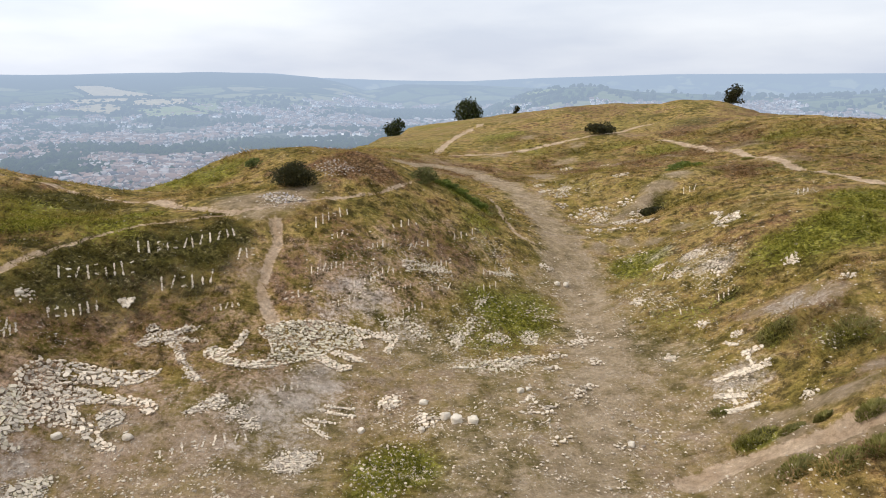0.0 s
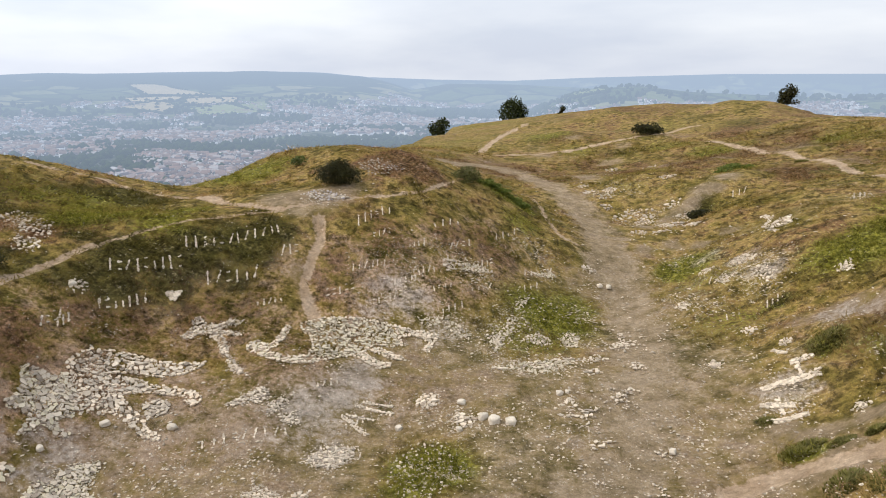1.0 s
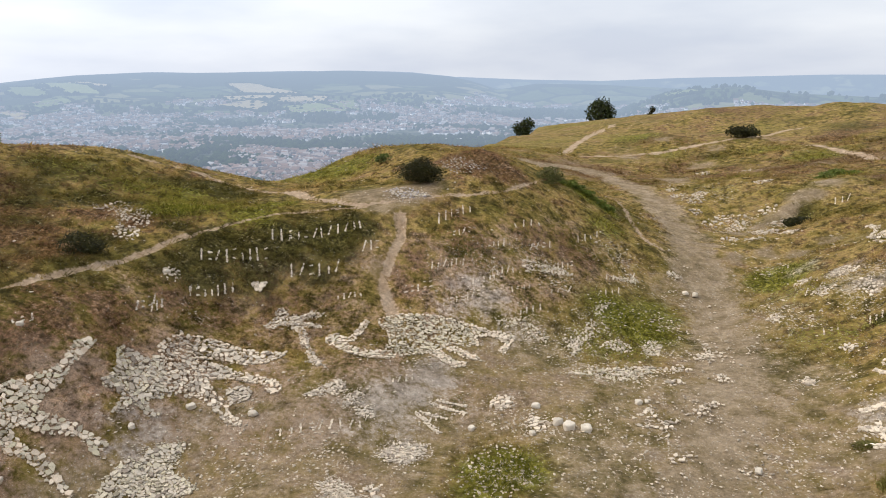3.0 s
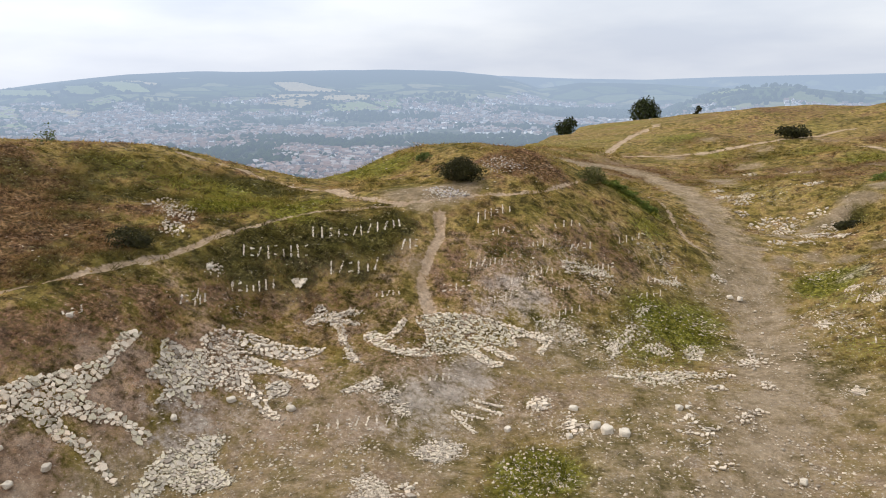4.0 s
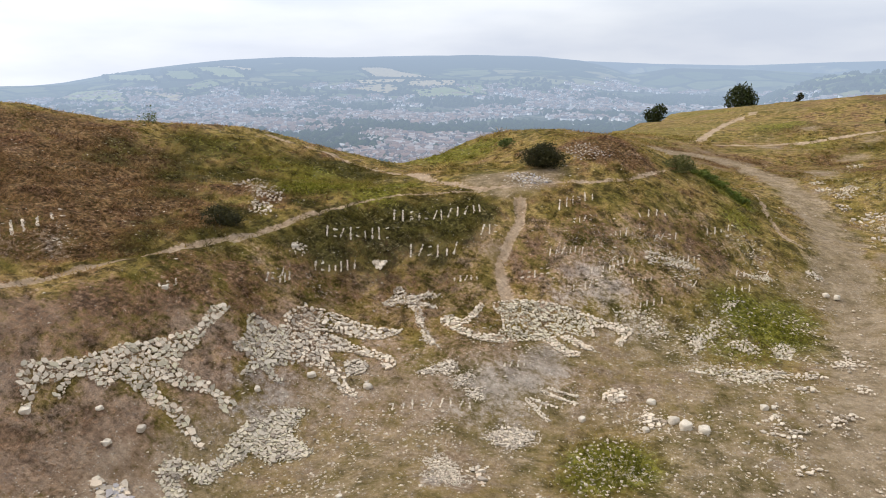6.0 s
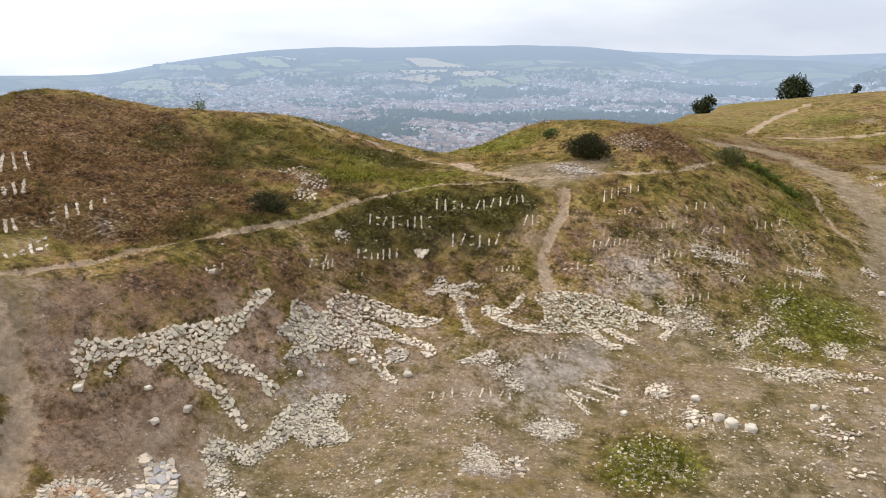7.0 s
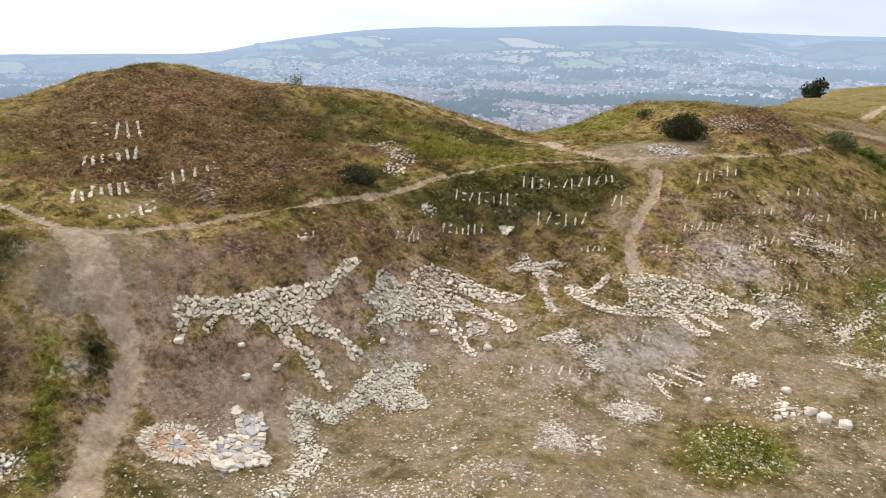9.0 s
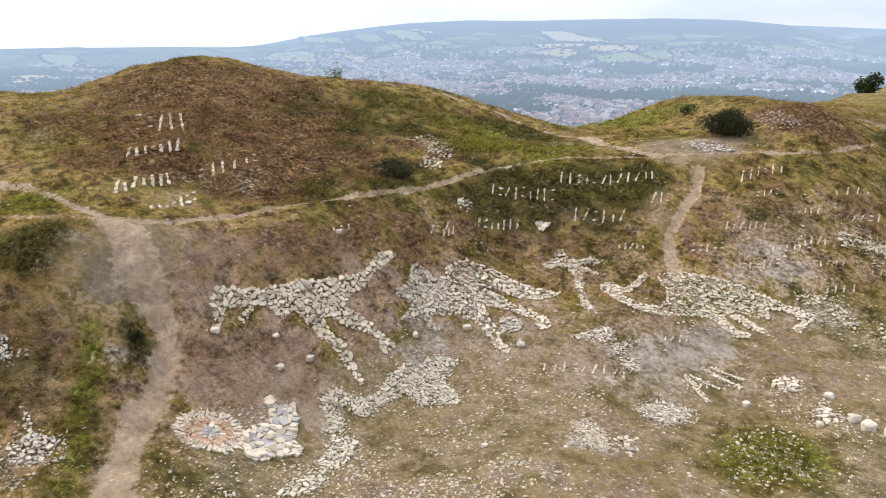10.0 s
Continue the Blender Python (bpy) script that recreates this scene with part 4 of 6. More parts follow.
TAIL_PATCH = [
    [(-8.51, 8.72), (-8.13, 8.97), (-7.92, 8.79), (-7.62, 8.21), (-7.56, 7.84), (-7.73, 7.62), (-7.99, 7.78), (-8.16, 8.26)],
    [(-7.69, 7.4), (-7.64, 7.72), (-7.37, 7.36), (-7.19, 6.91), (-7.36, 6.56), (-7.6, 6.45), (-7.65, 6.91)],
]
HOOKED_PATCH = [
    [(-9.99, 8.28), (-9.92, 8.47), (-9.73, 8.41), (-9.58, 8.74), (-9.14, 8.41), (-8.74, 7.94), (-8.48, 7.93), (-8.31, 7.63), (-8.54, 7.29), (-8.55, 6.86), (-8.93, 6.9), (-9.43, 7.28), (-9.54, 7.77), (-9.38, 7.88), (-9.71, 8.16)],
]
SPUR_PATCH = [
    [(-1.94, 19.64), (-1.43, 20.05), (-0.86, 20.0), (-0.36, 19.64), (-0.33, 19.25), (-0.79, 19.36), (-1.26, 19.64), (-1.85, 19.43)],
    [(0.13, 19.06), (0.41, 19.97), (0.67, 20.5), (0.77, 21.02), (1.16, 21.21), (1.06, 20.53), (0.74, 19.98), (0.59, 19.28), (0.4, 18.84)],
    [(0.03, 17.74), (0.9, 18.29), (1.89, 18.74), (2.8, 19.02), (2.26, 17.99), (1.45, 17.53), (0.9, 17.82)],
    [(1.11, 20.02), (1.87, 20.59), (2.15, 20.12), (1.84, 19.66), (1.32, 19.76)],
]
SPUR_SCRAPS = [
    [(2.39, 20.38), (2.76, 21.05), (3.07, 20.75), (2.87, 19.94), (2.46, 19.84)],
    [(1.16, 22.06), (1.57, 22.6), (1.45, 22.11), (1.1, 21.44), (1.01, 21.6)],
    [(-1.12, 22.5), (-0.16, 23.09), (0.34, 23.21), (0.1, 22.81), (-0.73, 22.3)],
    [(1.53, 24.35), (2.54, 25.27), (2.72, 25.02), (2.12, 24.58)],
]
BENT_PATCH = [
    [(-6.12, 14.48), (-5.89, 14.74), (-5.64, 15.07), (-5.38, 15.4), (-5.13, 15.1), (-5.28, 14.7), (-5.56, 14.68), (-5.88, 14.49)],
    [(-5.04, 14.34), (-5.1, 14.76), (-4.86, 15.1), (-4.64, 15.06), (-4.76, 14.64)],
    [(-4.75, 14.38), (-4.62, 14.65), (-4.34, 14.66), (-4.23, 14.39), (-4.51, 14.26)],
]
FAN_PATCH = [
    [(-3.81, 13.22), (-3.61, 13.81), (-3.29, 13.87), (-2.87, 14.0), (-2.87, 13.62), (-3.11, 13.07), (-3.5, 13.01)],
]
SCRAPE_PATCH = [
    [(-4.72, 11.54), (-4.45, 12.01), (-4.0, 11.76), (-3.54, 11.02), (-3.83, 10.76), (-4.21, 11.1)],
]
LUSH_STONES = [
    [(-2.03, 12.53), (-1.9, 13.54), (-1.5, 14.22), (-0.96, 14.13), (-0.63, 13.62), (-0.53, 12.62), (-0.86, 11.83), (-1.45, 11.52)],
]
TERRACE_STONES = [
    [(-6.7, 24.3), (-6.2, 24.7), (-5.4, 24.5), (-4.8, 24.2), (-5.0, 23.8), (-5.9, 23.8)],
]
MOUND_STONES = [
    [(-5.2, 27.8), (-4.2, 28.1), (-3.2, 27.2), (-3.6, 26.4), (-4.4, 26.2), (-5.0, 27.0)],
]
RIDGE_STONES = [
    [(-15.26, 19.72), (-14.97, 21.01), (-13.21, 20.04), (-12.73, 19.13), (-13.49, 18.92), (-14.23, 19.48)],
    [(-13.77, 18.68), (-13.1, 19.02), (-12.27, 17.96), (-12.64, 17.42)],
]
WEST_STONES = [
    [(-11.11, 3.93), (-11.08, 4.4), (-10.63, 4.63), (-10.44, 4.15), (-10.8, 3.9)],
    [(-11.59, 4.48), (-11.46, 4.54), (-10.96, 4.34), (-11.25, 4.31)],
    [(-13.07, 4.93), (-12.87, 5.0), (-12.51, 4.77), (-12.59, 4.67)],
]
SMALL_CLUSTERS = [
    [(-1.72, 15.79), (-1.53, 16.23), (-1.19, 16.24), (-1.14, 15.74), (-1.49, 15.63)],
    [(-3.71, 11.59), (-3.53, 11.96), (-3.21, 11.18), (-3.26, 11.02), (-3.51, 11.48)],
    [(-0.73, 15.64), (-0.52, 15.19), (0.1, 15.21), (-0.45, 14.68)],
]
LEAF_PATCH = [
    (11.84, 29.70, 11.89, 28.90, 0.22), (11.85, 28.81, 11.28, 27.77, 0.14), (11.28, 27.77, 10.84, 27.09, 0.15), (10.82, 26.72, 11.62, 26.54, 0.96),
    (11.34, 27.29, 11.73, 26.86, 0.43), (10.68, 26.12, 10.76, 25.51, 0.17),
]
HEART_PATCH = [
    (-8.90, 18.12, -8.69, 17.96, 0.14), (-8.66, 18.26, -8.69, 17.96, 0.13), (-8.83, 18.08, -8.68, 18.16, 0.14),
]
CHIP_LINES = [
    (-3.36, 14.98, -2.72, 14.52, 0.10), (-3.27, 15.05, -2.63, 15.05, 0.08), (-3.12, 15.49, -2.2, 15.32, 0.09), (-2.95, 15.65, -2.25, 15.62, 0.08),
]
SLANT_ROWS = [
    (6.55, 14.48, 7.20, 14.43, 0.17), (6.57, 15.34, 7.13, 14.92, 0.17), (6.77, 15.88, 7.24, 15.78, 0.17), (7.24, 15.78, 7.90, 15.54, 0.20),
    (7.61, 16.38, 8.03, 16.26, 0.21), (7.61, 17.53, 7.70, 16.88, 0.10), (6.94, 15.35, 6.83, 14.73, 0.07), (7.60, 15.76, 7.70, 16.25, 0.07),
]
ZIGZAG_ROWS = [
    (1.80, 15.59, 2.20, 16.06, 0.11), (2.20, 16.06, 2.41, 15.47, 0.11), (2.41, 15.47, 2.86, 15.71, 0.14), (1.90, 15.26, 2.73, 15.31, 0.13),
    (3.81, 20.02, 4.71, 20.13, 0.48), (4.37, 21.12, 4.25, 19.59, 0.18), (2.83, 18.59, 3.48, 19.09, 0.52), (2.78, 17.65, 3.20, 17.86, 0.43),
    (4.19, 18.46, 4.40, 17.96, 0.41), (3.29, 16.14, 3.91, 16.72, 0.33), (2.46, 13.92, 2.84, 14.32, 0.24),
]
MOUND_ROWS = [
    (-20.34, 12.38, -19.04, 13.57, -1.23, 0.80, 5),
    (-18.32, 10.81, -17.50, 12.21, -0.86, 0.55, 7),
    (-16.20, 11.54, -16.18, 13.95, -0.64, 0.50, 6),
    (-16.24, 9.19, -16.17, 10.89, -0.72, 0.44, 7),
    (-14.64, 9.13, -15.10, 10.83, -0.55, 0.36, 7),
]
BANK_ROWS = [
    (-10.49, 17.85, -8.79, 19.04, -0.21, 0.44, 9),
    (-9.06, 19.60, -6.46, 21.38, -0.19, 0.50, 12),
    (-6.35, 20.44, -5.79, 20.76, -0.09, 0.37, 3),
    (-8.17, 18.74, -6.70, 19.69, -0.14, 0.41, 6),
    (-10.10, 16.48, -9.22, 17.56, -0.15, 0.30, 7),
    (-6.60, 18.58, -5.87, 19.00, -0.07, 0.24, 5),
]
SPUR_ROWS = [
    (-4.33, 22.49, -3.25, 23.66, -0.09, 0.51, 6),
    (-2.43, 22.27, -1.95, 22.67, -0.04, 0.39, 3),
    (-4.76, 19.50, -3.93, 20.03, -0.06, 0.29, 5),
    (-4.20, 20.63, -3.10, 21.22, -0.04, 0.26, 6),
    (-2.33, 21.16, -1.56, 21.81, -0.03, 0.30, 5),
    (-0.45, 22.45, 0.33, 23.67, -0.01, 0.52, 5),
    (-3.41, 19.59, -2.35, 20.54, -0.04, 0.28, 7),
    (1.35, 23.81, 2.61, 25.23, 0.02, 0.48, 5),
    (-1.87, 23.66, -0.82, 24.85, -0.03, 0.38, 4),
    (-0.43, 21.45, 0.32, 22.19, -0.01, 0.30, 4),
    (1.09, 22.47, 1.96, 23.64, 0.02, 0.43, 4),
]
SPUR_ROWS += [
    (-1.35, 20.02, -0.59, 20.68, -0.02, 0.27, 4),
    (-2.85, 20.61, -2.09, 21.20, -0.03, 0.24, 5),
    (-1.25, 23.01, -0.45, 24.12, -0.02, 0.35, 4),
    (0.34, 25.11, 1.30, 26.66, 0.00, 0.49, 4),
    (-1.67, 20.79, -0.98, 21.40, -0.02, 0.26, 4),
    (-3.71, 22.11, -3.13, 22.62, -0.04, 0.29, 4),
    (7.36, 20.38, 7.92, 20.63, 0.15, 0.48, 3),
    (8.55, 20.49, 9.14, 20.54, 0.19, 0.51, 4),
    (12.22, 34.83, 13.04, 34.80, 0.25, 0.79, 3),
    (7.64, 23.13, 8.28, 23.35, 0.20, 0.67, 3),
    (10.40, 20.30, 10.95, 20.53, 0.25, 0.55, 3),
]
FLOOR_ROWS = [
    (-6.16, 13.12, -4.34, 13.99, -0.13, 0.33, 9),
    (-11.81, 12.30, -11.57, 12.82, -0.17, 0.19, 3),
    (-10.57, 14.86, -10.42, 15.69, -0.20, 0.27, 4),
    (-4.23, 15.70, -3.63, 16.18, -0.06, 0.28, 4),
    (-3.25, 14.56, -2.79, 14.97, -0.05, 0.26, 4),
    (-10.38, 15.19, -10.25, 15.64, -0.16, 0.29, 3),
    (-12.57, 4.66, -12.38, 5.09, -0.16, 0.09, 4),
    (14.66, 28.26, 15.80, 28.89, 0.72, 1.46, 4),
    (10.48, 20.29, 10.95, 20.53, 0.28, 0.60, 3),
]
FAR_CLUSTERS = [
    (5.9, 39.2, 0.46), (6.6, 37.9, 0.54), (6.4, 36.6, 0.43), (8.2, 35.3, 0.76), (7.0, 35.3, 0.51), (7.6, 35.9, 0.43), (5.8, 40.5, 0.38), (9.6, 35.7, 0.69), (9.9, 34.1, 0.58), (9.0, 32.8, 0.56), (8.0, 31.3, 0.46), (7.1, 31.5, 0.46), (11.5, 49.5, 0.71), (10.2, 39.5, 0.57), (9.2, 51.0, 0.6), (4.1, 26.4, 0.32),
]
CLUSTERS = [
    (7.98, 34.62, 0.53),
    (8.52, 33.01, 0.40),
    (9.31, 31.16, 0.44),
    (9.18, 24.21, 0.48),
    (9.22, 22.47, 0.41),
    (8.12, 23.04, 0.31),
    (6.59, 22.30, 0.26),
    (8.18, 25.16, 0.29),
    (6.91, 38.74, 0.46),
    (7.67, 19.30, 0.23),
    (6.29, 17.86, 0.25),
    (10.72, 20.41, 0.23),
    (7.90, 13.69, 0.18),
    (-1.41, 15.83, 0.22),
    (-0.54, 15.17, 0.20),
    (0.30, 19.66, 0.24),
    (-1.21, 22.27, 0.27),
    (7.99, 17.68, 0.20),
    (10.79, 17.60, 0.21),
    (-10.75, 16.83, 0.24),
]
BOULDERS = [
    (0.02, 15.14, 0.28),
    (0.29, 14.92, 0.34),
    (0.68, 14.88, 0.28),
    (-0.52, 15.83, 0.25),
    (-0.53, 14.63, 0.21),
    (4.39, 25.43, 0.24),
    (4.73, 25.46, 0.29),
    (1.97, 16.36, 0.23),
    (4.19, 13.88, 0.22),
    (-2.00, 14.77, 0.17),
    (-8.32, 13.37, 0.24),
    (-6.97, 13.69, 0.24),
    (2.17, 16.46, 0.14),
    (-10.06, 9.69, 0.23),
    (-10.30, 9.04, 0.20),
    (-1.97, 14.78, 0.19),
    (-5.70, 9.98, 0.14),
    (-11.65, 12.44, 0.19),
    (-10.79, 16.73, 0.22),
    (-11.48, 8.36, 0.22),
    (-10.79, 9.41, 0.18),
    (-8.98, 12.12, 0.19),
]


def off_line(x, y, line):
    """Distance from the line."""
    best = np.full(np.shape(x), 1e9)
    for (ax, ay), (bx, by) in zip(line[:-1], line[1:]):
        dx, dy = bx - ax, by - ay
        k = np.clip(((x - ax) * dx + (y - ay) * dy) / (dx * dx + dy * dy + 1e-9), 0, 1)
        best = np.minimum(best, (x - ax - k * dx) ** 2 + (y - ay - k * dy) ** 2)
    return np.sqrt(best)


def patches(x, y, rows, wide=1.25):
    """1 in the middle of the round patches, fading out at their rims."""
    f = np.zeros(np.shape(x))
    for px, py, size, amount in rows:
        f = np.maximum(f, amount * np.exp(-(((x - px) ** 2 + (y - py) ** 2) / (wide * size) ** 2) ** 1.4))
    return f


def cover(x, y):
    """What grows or lies at each place, by kind, from 0 to 1."""
    worn, beaten = np.zeros(np.shape(x)), np.zeros(np.shape(x))
    for half, line in LINES:
        d = off_line(x, y, line) + 0.30 * half * wave(x, y, 0.7, 21)
        if half > 0.6:
            beaten = np.maximum(beaten, 1 - smooth(0.35 * half, 2.1 * half, d + 0.28 * wave(x, y, 1.3, 22)))
        else:
            worn = np.maximum(worn, 1 - smooth(0.65 * half, 1.8 * half, d))
    z = common(x, y)
    pit = smooth(-6.6, -7.7, z) * smooth(34, 26, y)
    bank = smooth(-7.6, -7.0, z) * smooth(-4.7, -5.3, z) * smooth(30, 24, y) * smooth(5, 1, x) * smooth(-17, -13, x)
    up = np.maximum(smooth(30, 44, np.hypot(x, y)), smooth(6, 10, x)) * 0.8
    # green hummock tops, heath and bare earth in hollows; heath also paints their shade
    swell = wave(x, y, 9.5, 14) + 0.5 * wave(x, y, 4.2, 15)
    grows, dies = np.clip(0.5 * wave(x, y, 5.5, 71) + 0.9 * swell, 0, 1), np.clip(0.6 * wave(x, y, 7.0, 72) - 0.8 * swell, 0, 1)
    bares = np.clip(wave(x, y, 4.0, 73), 0, 1)
    return {
        "worn": worn,
        "beaten": beaten,
        "lush": np.maximum(patches(x, y, LUSH, 1.6), 0.55 * up * grows),
        "moss": np.maximum(patches(x, y, MOSS_AND_SHADE), 0.45 * up * np.clip(wave(x, y, 3.1, 75) - 0.15, 0, 1)),
        "heath": np.maximum(patches(x, y, HEATH + HEATHB), 0.25 * bank + up * np.clip(0.08 + 0.75 * dies + 0.35 * wave(x, y, 1.6, 74), 0, 1)),
        "soil": np.maximum(patches(x, y, SOIL), 0.46 * bank),
        "ash": patches(x, y, ASH),
        "scuff": np.maximum(patches(x, y, SCUFF), 0.68 * pit + 0.7 * up * bares) * (1 - 0.85 * np.clip(patches(x, y, LUSH, 1.6), 0, 1)),
        "rubble": np.maximum(patches(x, y, RUBBLE + RUBBLEB, 1.0), 0.22 * pit),
    }


# ------------------------------------------------------------------ the ground: one sheet in rings round the quarry
def ground_sheet():
    rings = np.concatenate([[0.001], np.geomspace(1.0, 5.5, 14)[:-1], np.geomspace(5.5, 70, 430)[:-1], np.geomspace(70, 900, 80)[:-1], np.geomspace(900, 4950, 150)])
    turns = np.radians(np.concatenate([np.arange(-190, -44, 4.0), np.arange(-44, 84, 0.27), np.arange(84, 170, 4.0)]))
    R, A = np.meshgrid(rings, turns, indexing="ij")
    x, y = -R * np.sin(A), R * np.cos(A)
    kinds = {k: np.zeros(R.shape) for k in ("worn", "beaten", "lush", "moss", "heath", "soil", "ash", "scuff", "rubble")}
    near = R[:, 0] < 120
    for k, v in cover(x[near], y[near]).items():
        kinds[k][near] = v
    z = land(x, y) - 0.055 * kinds["worn"] - 0.04 * kinds["beaten"]
    nr, na = R.shape
    i, j = np.meshgrid(np.arange(nr - 1), np.arange(na), indexing="ij")
    jn = (j + 1) % na
    quads = np.stack([i * na + jn, i * na + j, (i + 1) * na + j, (i + 1) * na + jn], -1).reshape(-1, 4)
    return np.stack([x, y, z], -1).reshape(-1, 3), quads, {k: v.ravel() for k, v in kinds.items()}


def mesh_from(name, points, faces, material, layers=None, flat=False):
    """A mesh from arrays; only the points that the faces use. layers: a value for each point, by name."""
    used, index = np.unique(faces.ravel(), return_inverse=True)
    points, faces = points[used], index.reshape(faces.shape)
    me = bpy.data.meshes.new(name)
    me.vertices.add(len(points))
    me.vertices.foreach_set("co", np.ascontiguousarray(points, np.float32).ravel())
    k = faces.shape[1]
    me.loops.add(faces.size)
    me.loops.foreach_set("vertex_index", np.ascontiguousarray(faces, np.int32).ravel())
    me.polygons.add(len(faces))
    me.polygons.foreach_set("loop_start", np.arange(0, faces.size, k, dtype=np.int32))
    me.update(calc_edges=True)
    if not flat:
        me.shade_smooth()
    me.materials.append(material)
    for key, values in (layers or {}).items():
        me.attributes.new(key, "FLOAT", "POINT").data.foreach_set("value", np.ascontiguousarray(values[used], np.float32))
    return me


points, quads, layers = ground_sheet()
middle = points[quads].mean(1)
reach = np.hypot(middle[:, 0], middle[:, 1])
owner = np.full(len(quads), -1)
owner[reach > 330] = -2
nearby = np.nonzero(reach < 100)[0]
for number, (half, line) in enumerate(LINES):
    on = nearby[off_line(middle[nearby, 0], middle[nearby, 1], line) < half * 1.05]
    owner[on[owner[on] == -1]] = number
tagged(new("ground", mesh_from("ground", points, quads[owner == -1], TURF, layers)), "dry olive and brown grassland grown over an old quarry", "ground", kind="structure")
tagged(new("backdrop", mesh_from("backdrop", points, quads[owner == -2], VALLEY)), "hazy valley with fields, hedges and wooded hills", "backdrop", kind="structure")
for number, (half, line) in enumerate(LINES):
    if (owner == number).any():
        name, label = ("track", "broad worn earth track along the quarry floor") if half > 0.6 else ("footpath", "narrow trodden earth footpath through dry grass")
        tagged(new(name, mesh_from(name, points, quads[owner == number], TURF, layers)), label, name, kind="structure")


# heights of the quarry, kept on a fine square grid to set things down on
GRID_X, GRID_Y, GRID_STEP = -28.0, 1.0, 0.1
GRID = land(*np.meshgrid(GRID_X + GRID_STEP * np.arange(500), GRID_Y + GRID_STEP * np.arange(420), indexing="ij"))


def rest(x, y):
    """The ground's height at one place."""
    u, v = (x - GRID_X) / GRID_STEP, (y - GRID_Y) / GRID_STEP
    i, j = int(u), int(v)
    if not (0 <= i < 498 and 0 <= j < 418):
        return float(land(np.array([x]), np.array([y]))[0])
    u, v = u - i, v - j
    return float((GRID[i, j] * (1 - u) + GRID[i + 1, j] * u) * (1 - v) + (GRID[i, j + 1] * (1 - u) + GRID[i + 1, j + 1] * u) * v)


def slope(x, y, d=0.12):
    """The ground's normal at one place."""
    return Vector((rest(x - d, y) - rest(x + d, y), rest(x, y - d) - rest(x, y + d), 2 * d)).normalized()


def part(name, me, parent, m=None, label=""):
    """Links a mesh as one object under a thing or part, at the pose m from its parent."""
    ob = new(name, me)
    ob.parent = parent
    if m is not None:
        ob.matrix_basis = m
    return tagged(ob, label)


# ------------------------------------------------------------------ stones
dice = random.Random(7)


def stone_mesh(material, long=1.0, thick=0.42, sides=7):
    """One broken limestone slab, about one metre across: an uneven outline, worn edges, a sloping face."""
    bm = bmesh.new()
    rim = []
    for k in range(sides):
        a = (k + dice.uniform(-0.3, 0.3)) / sides * math.tau
        r = dice.uniform(0.36, 0.60)
        rim.append((math.cos(a) * r * long, math.sin(a) * r))
    tilt = dice.uniform(-0.22, 0.22), dice.uniform(-0.22, 0.22)
    rings = []
    for z, k in ((-0.5, 0.9), (0.34, 1.0), (0.5, 0.93)):
        rings.append([bm.verts.new((x * k, y * k, (z + tilt[0] * x + tilt[1] * y + dice.uniform(-0.05, 0.05)) * thick)) for x, y in rim])
    for lower, upper in zip(rings, rings[1:]):
        for k in range(sides):
            bm.faces.new((lower[k], lower[(k + 1) % sides], upper[(k + 1) % sides], upper[k]))
    bm.faces.new(rings[-1])
    me = bpy.data.meshes.new("stone")
    bm.to_mesh(me)
    bm.free()
    me.materials.append(material)
    return me


def stone_set(material, long=(1.0, 1.7), thick=(0.26, 0.44), count=10):
    return [stone_mesh(material, dice.uniform(*long), dice.uniform(*thick), dice.choice((4, 5, 5, 6))) for _ in range(count)]


SLABS, MOSSY_SLABS, GREY_SLABS, OCHRE_SLABS = stone_set(LIMESTONE), stone_set(MOSSY), stone_set(GREYSTONE), stone_set(OCHRE)
DULL_SLABS, LILAC_SLABS = stone_set(DULLSTONE), stone_set(LILAC)
PETALS = stone_set(LIMESTONE, (2.0, 3.0), (0.3, 0.4), 6)
OCHRE_PETALS = stone_set(OCHRE, (1.6, 2.4), (0.3, 0.4), 6)


def lay(parent, base, meshes, x, y, size, turn=None, lift=0.0):
    """One stone under parent, bedded on the ground at x, y."""
    up = slope(x, y)
    me = dice.choice(meshes)
    spin = dice.uniform(0, math.tau) if turn is None else turn
    m = Matrix.Translation(Vector((x, y, rest(x, y) + size * 0.10 + lift)) - base) @ up.to_track_quat("Z", "Y").to_matrix().to_4x4()
    # turn about the ground's normal so that the stone's long side lies along the wanted way
    east = m.to_3x3() @ Vector((1, 0, 0))
    now = math.atan2(east.y, east.x)
    m = m @ Matrix.Rotation(spin - now, 4, "Z") @ Matrix.Rotation(dice.gauss(0, 0.14), 4, "X") @ Matrix.Rotation(dice.gauss(0, 0.14), 4, "Y")
    return part("stone", me, parent, m @ Matrix.Diagonal((size, size * dice.uniform(0.8, 1.15), size * dice.uniform(0.8, 1.2), 1)))


def thing_at(name, x, y, label, category, group=""):
    ob = new(name)
    ob.empty_display_size = 0.2
    ob.location = (x, y, rest(x, y))
    return tagged(ob, label, category, group)


def heap(name, meshes, poses, parent, label):
    """Many small stones joined in one part."""
    points, faces = [], []
    for m in poses:
        me = dice.choice(meshes)
        start = len(points)
        points += [(m @ v.co)[:] for v in me.vertices]
        faces += [[start + i for i in f.vertices] for f in me.polygons]
    joined = bpy.data.meshes.new(name)
    joined.from_pydata(points, [], faces)
    joined.materials.append(meshes[0].materials[0])
    return tagged(part(name, joined, parent), label, kind="stuff")


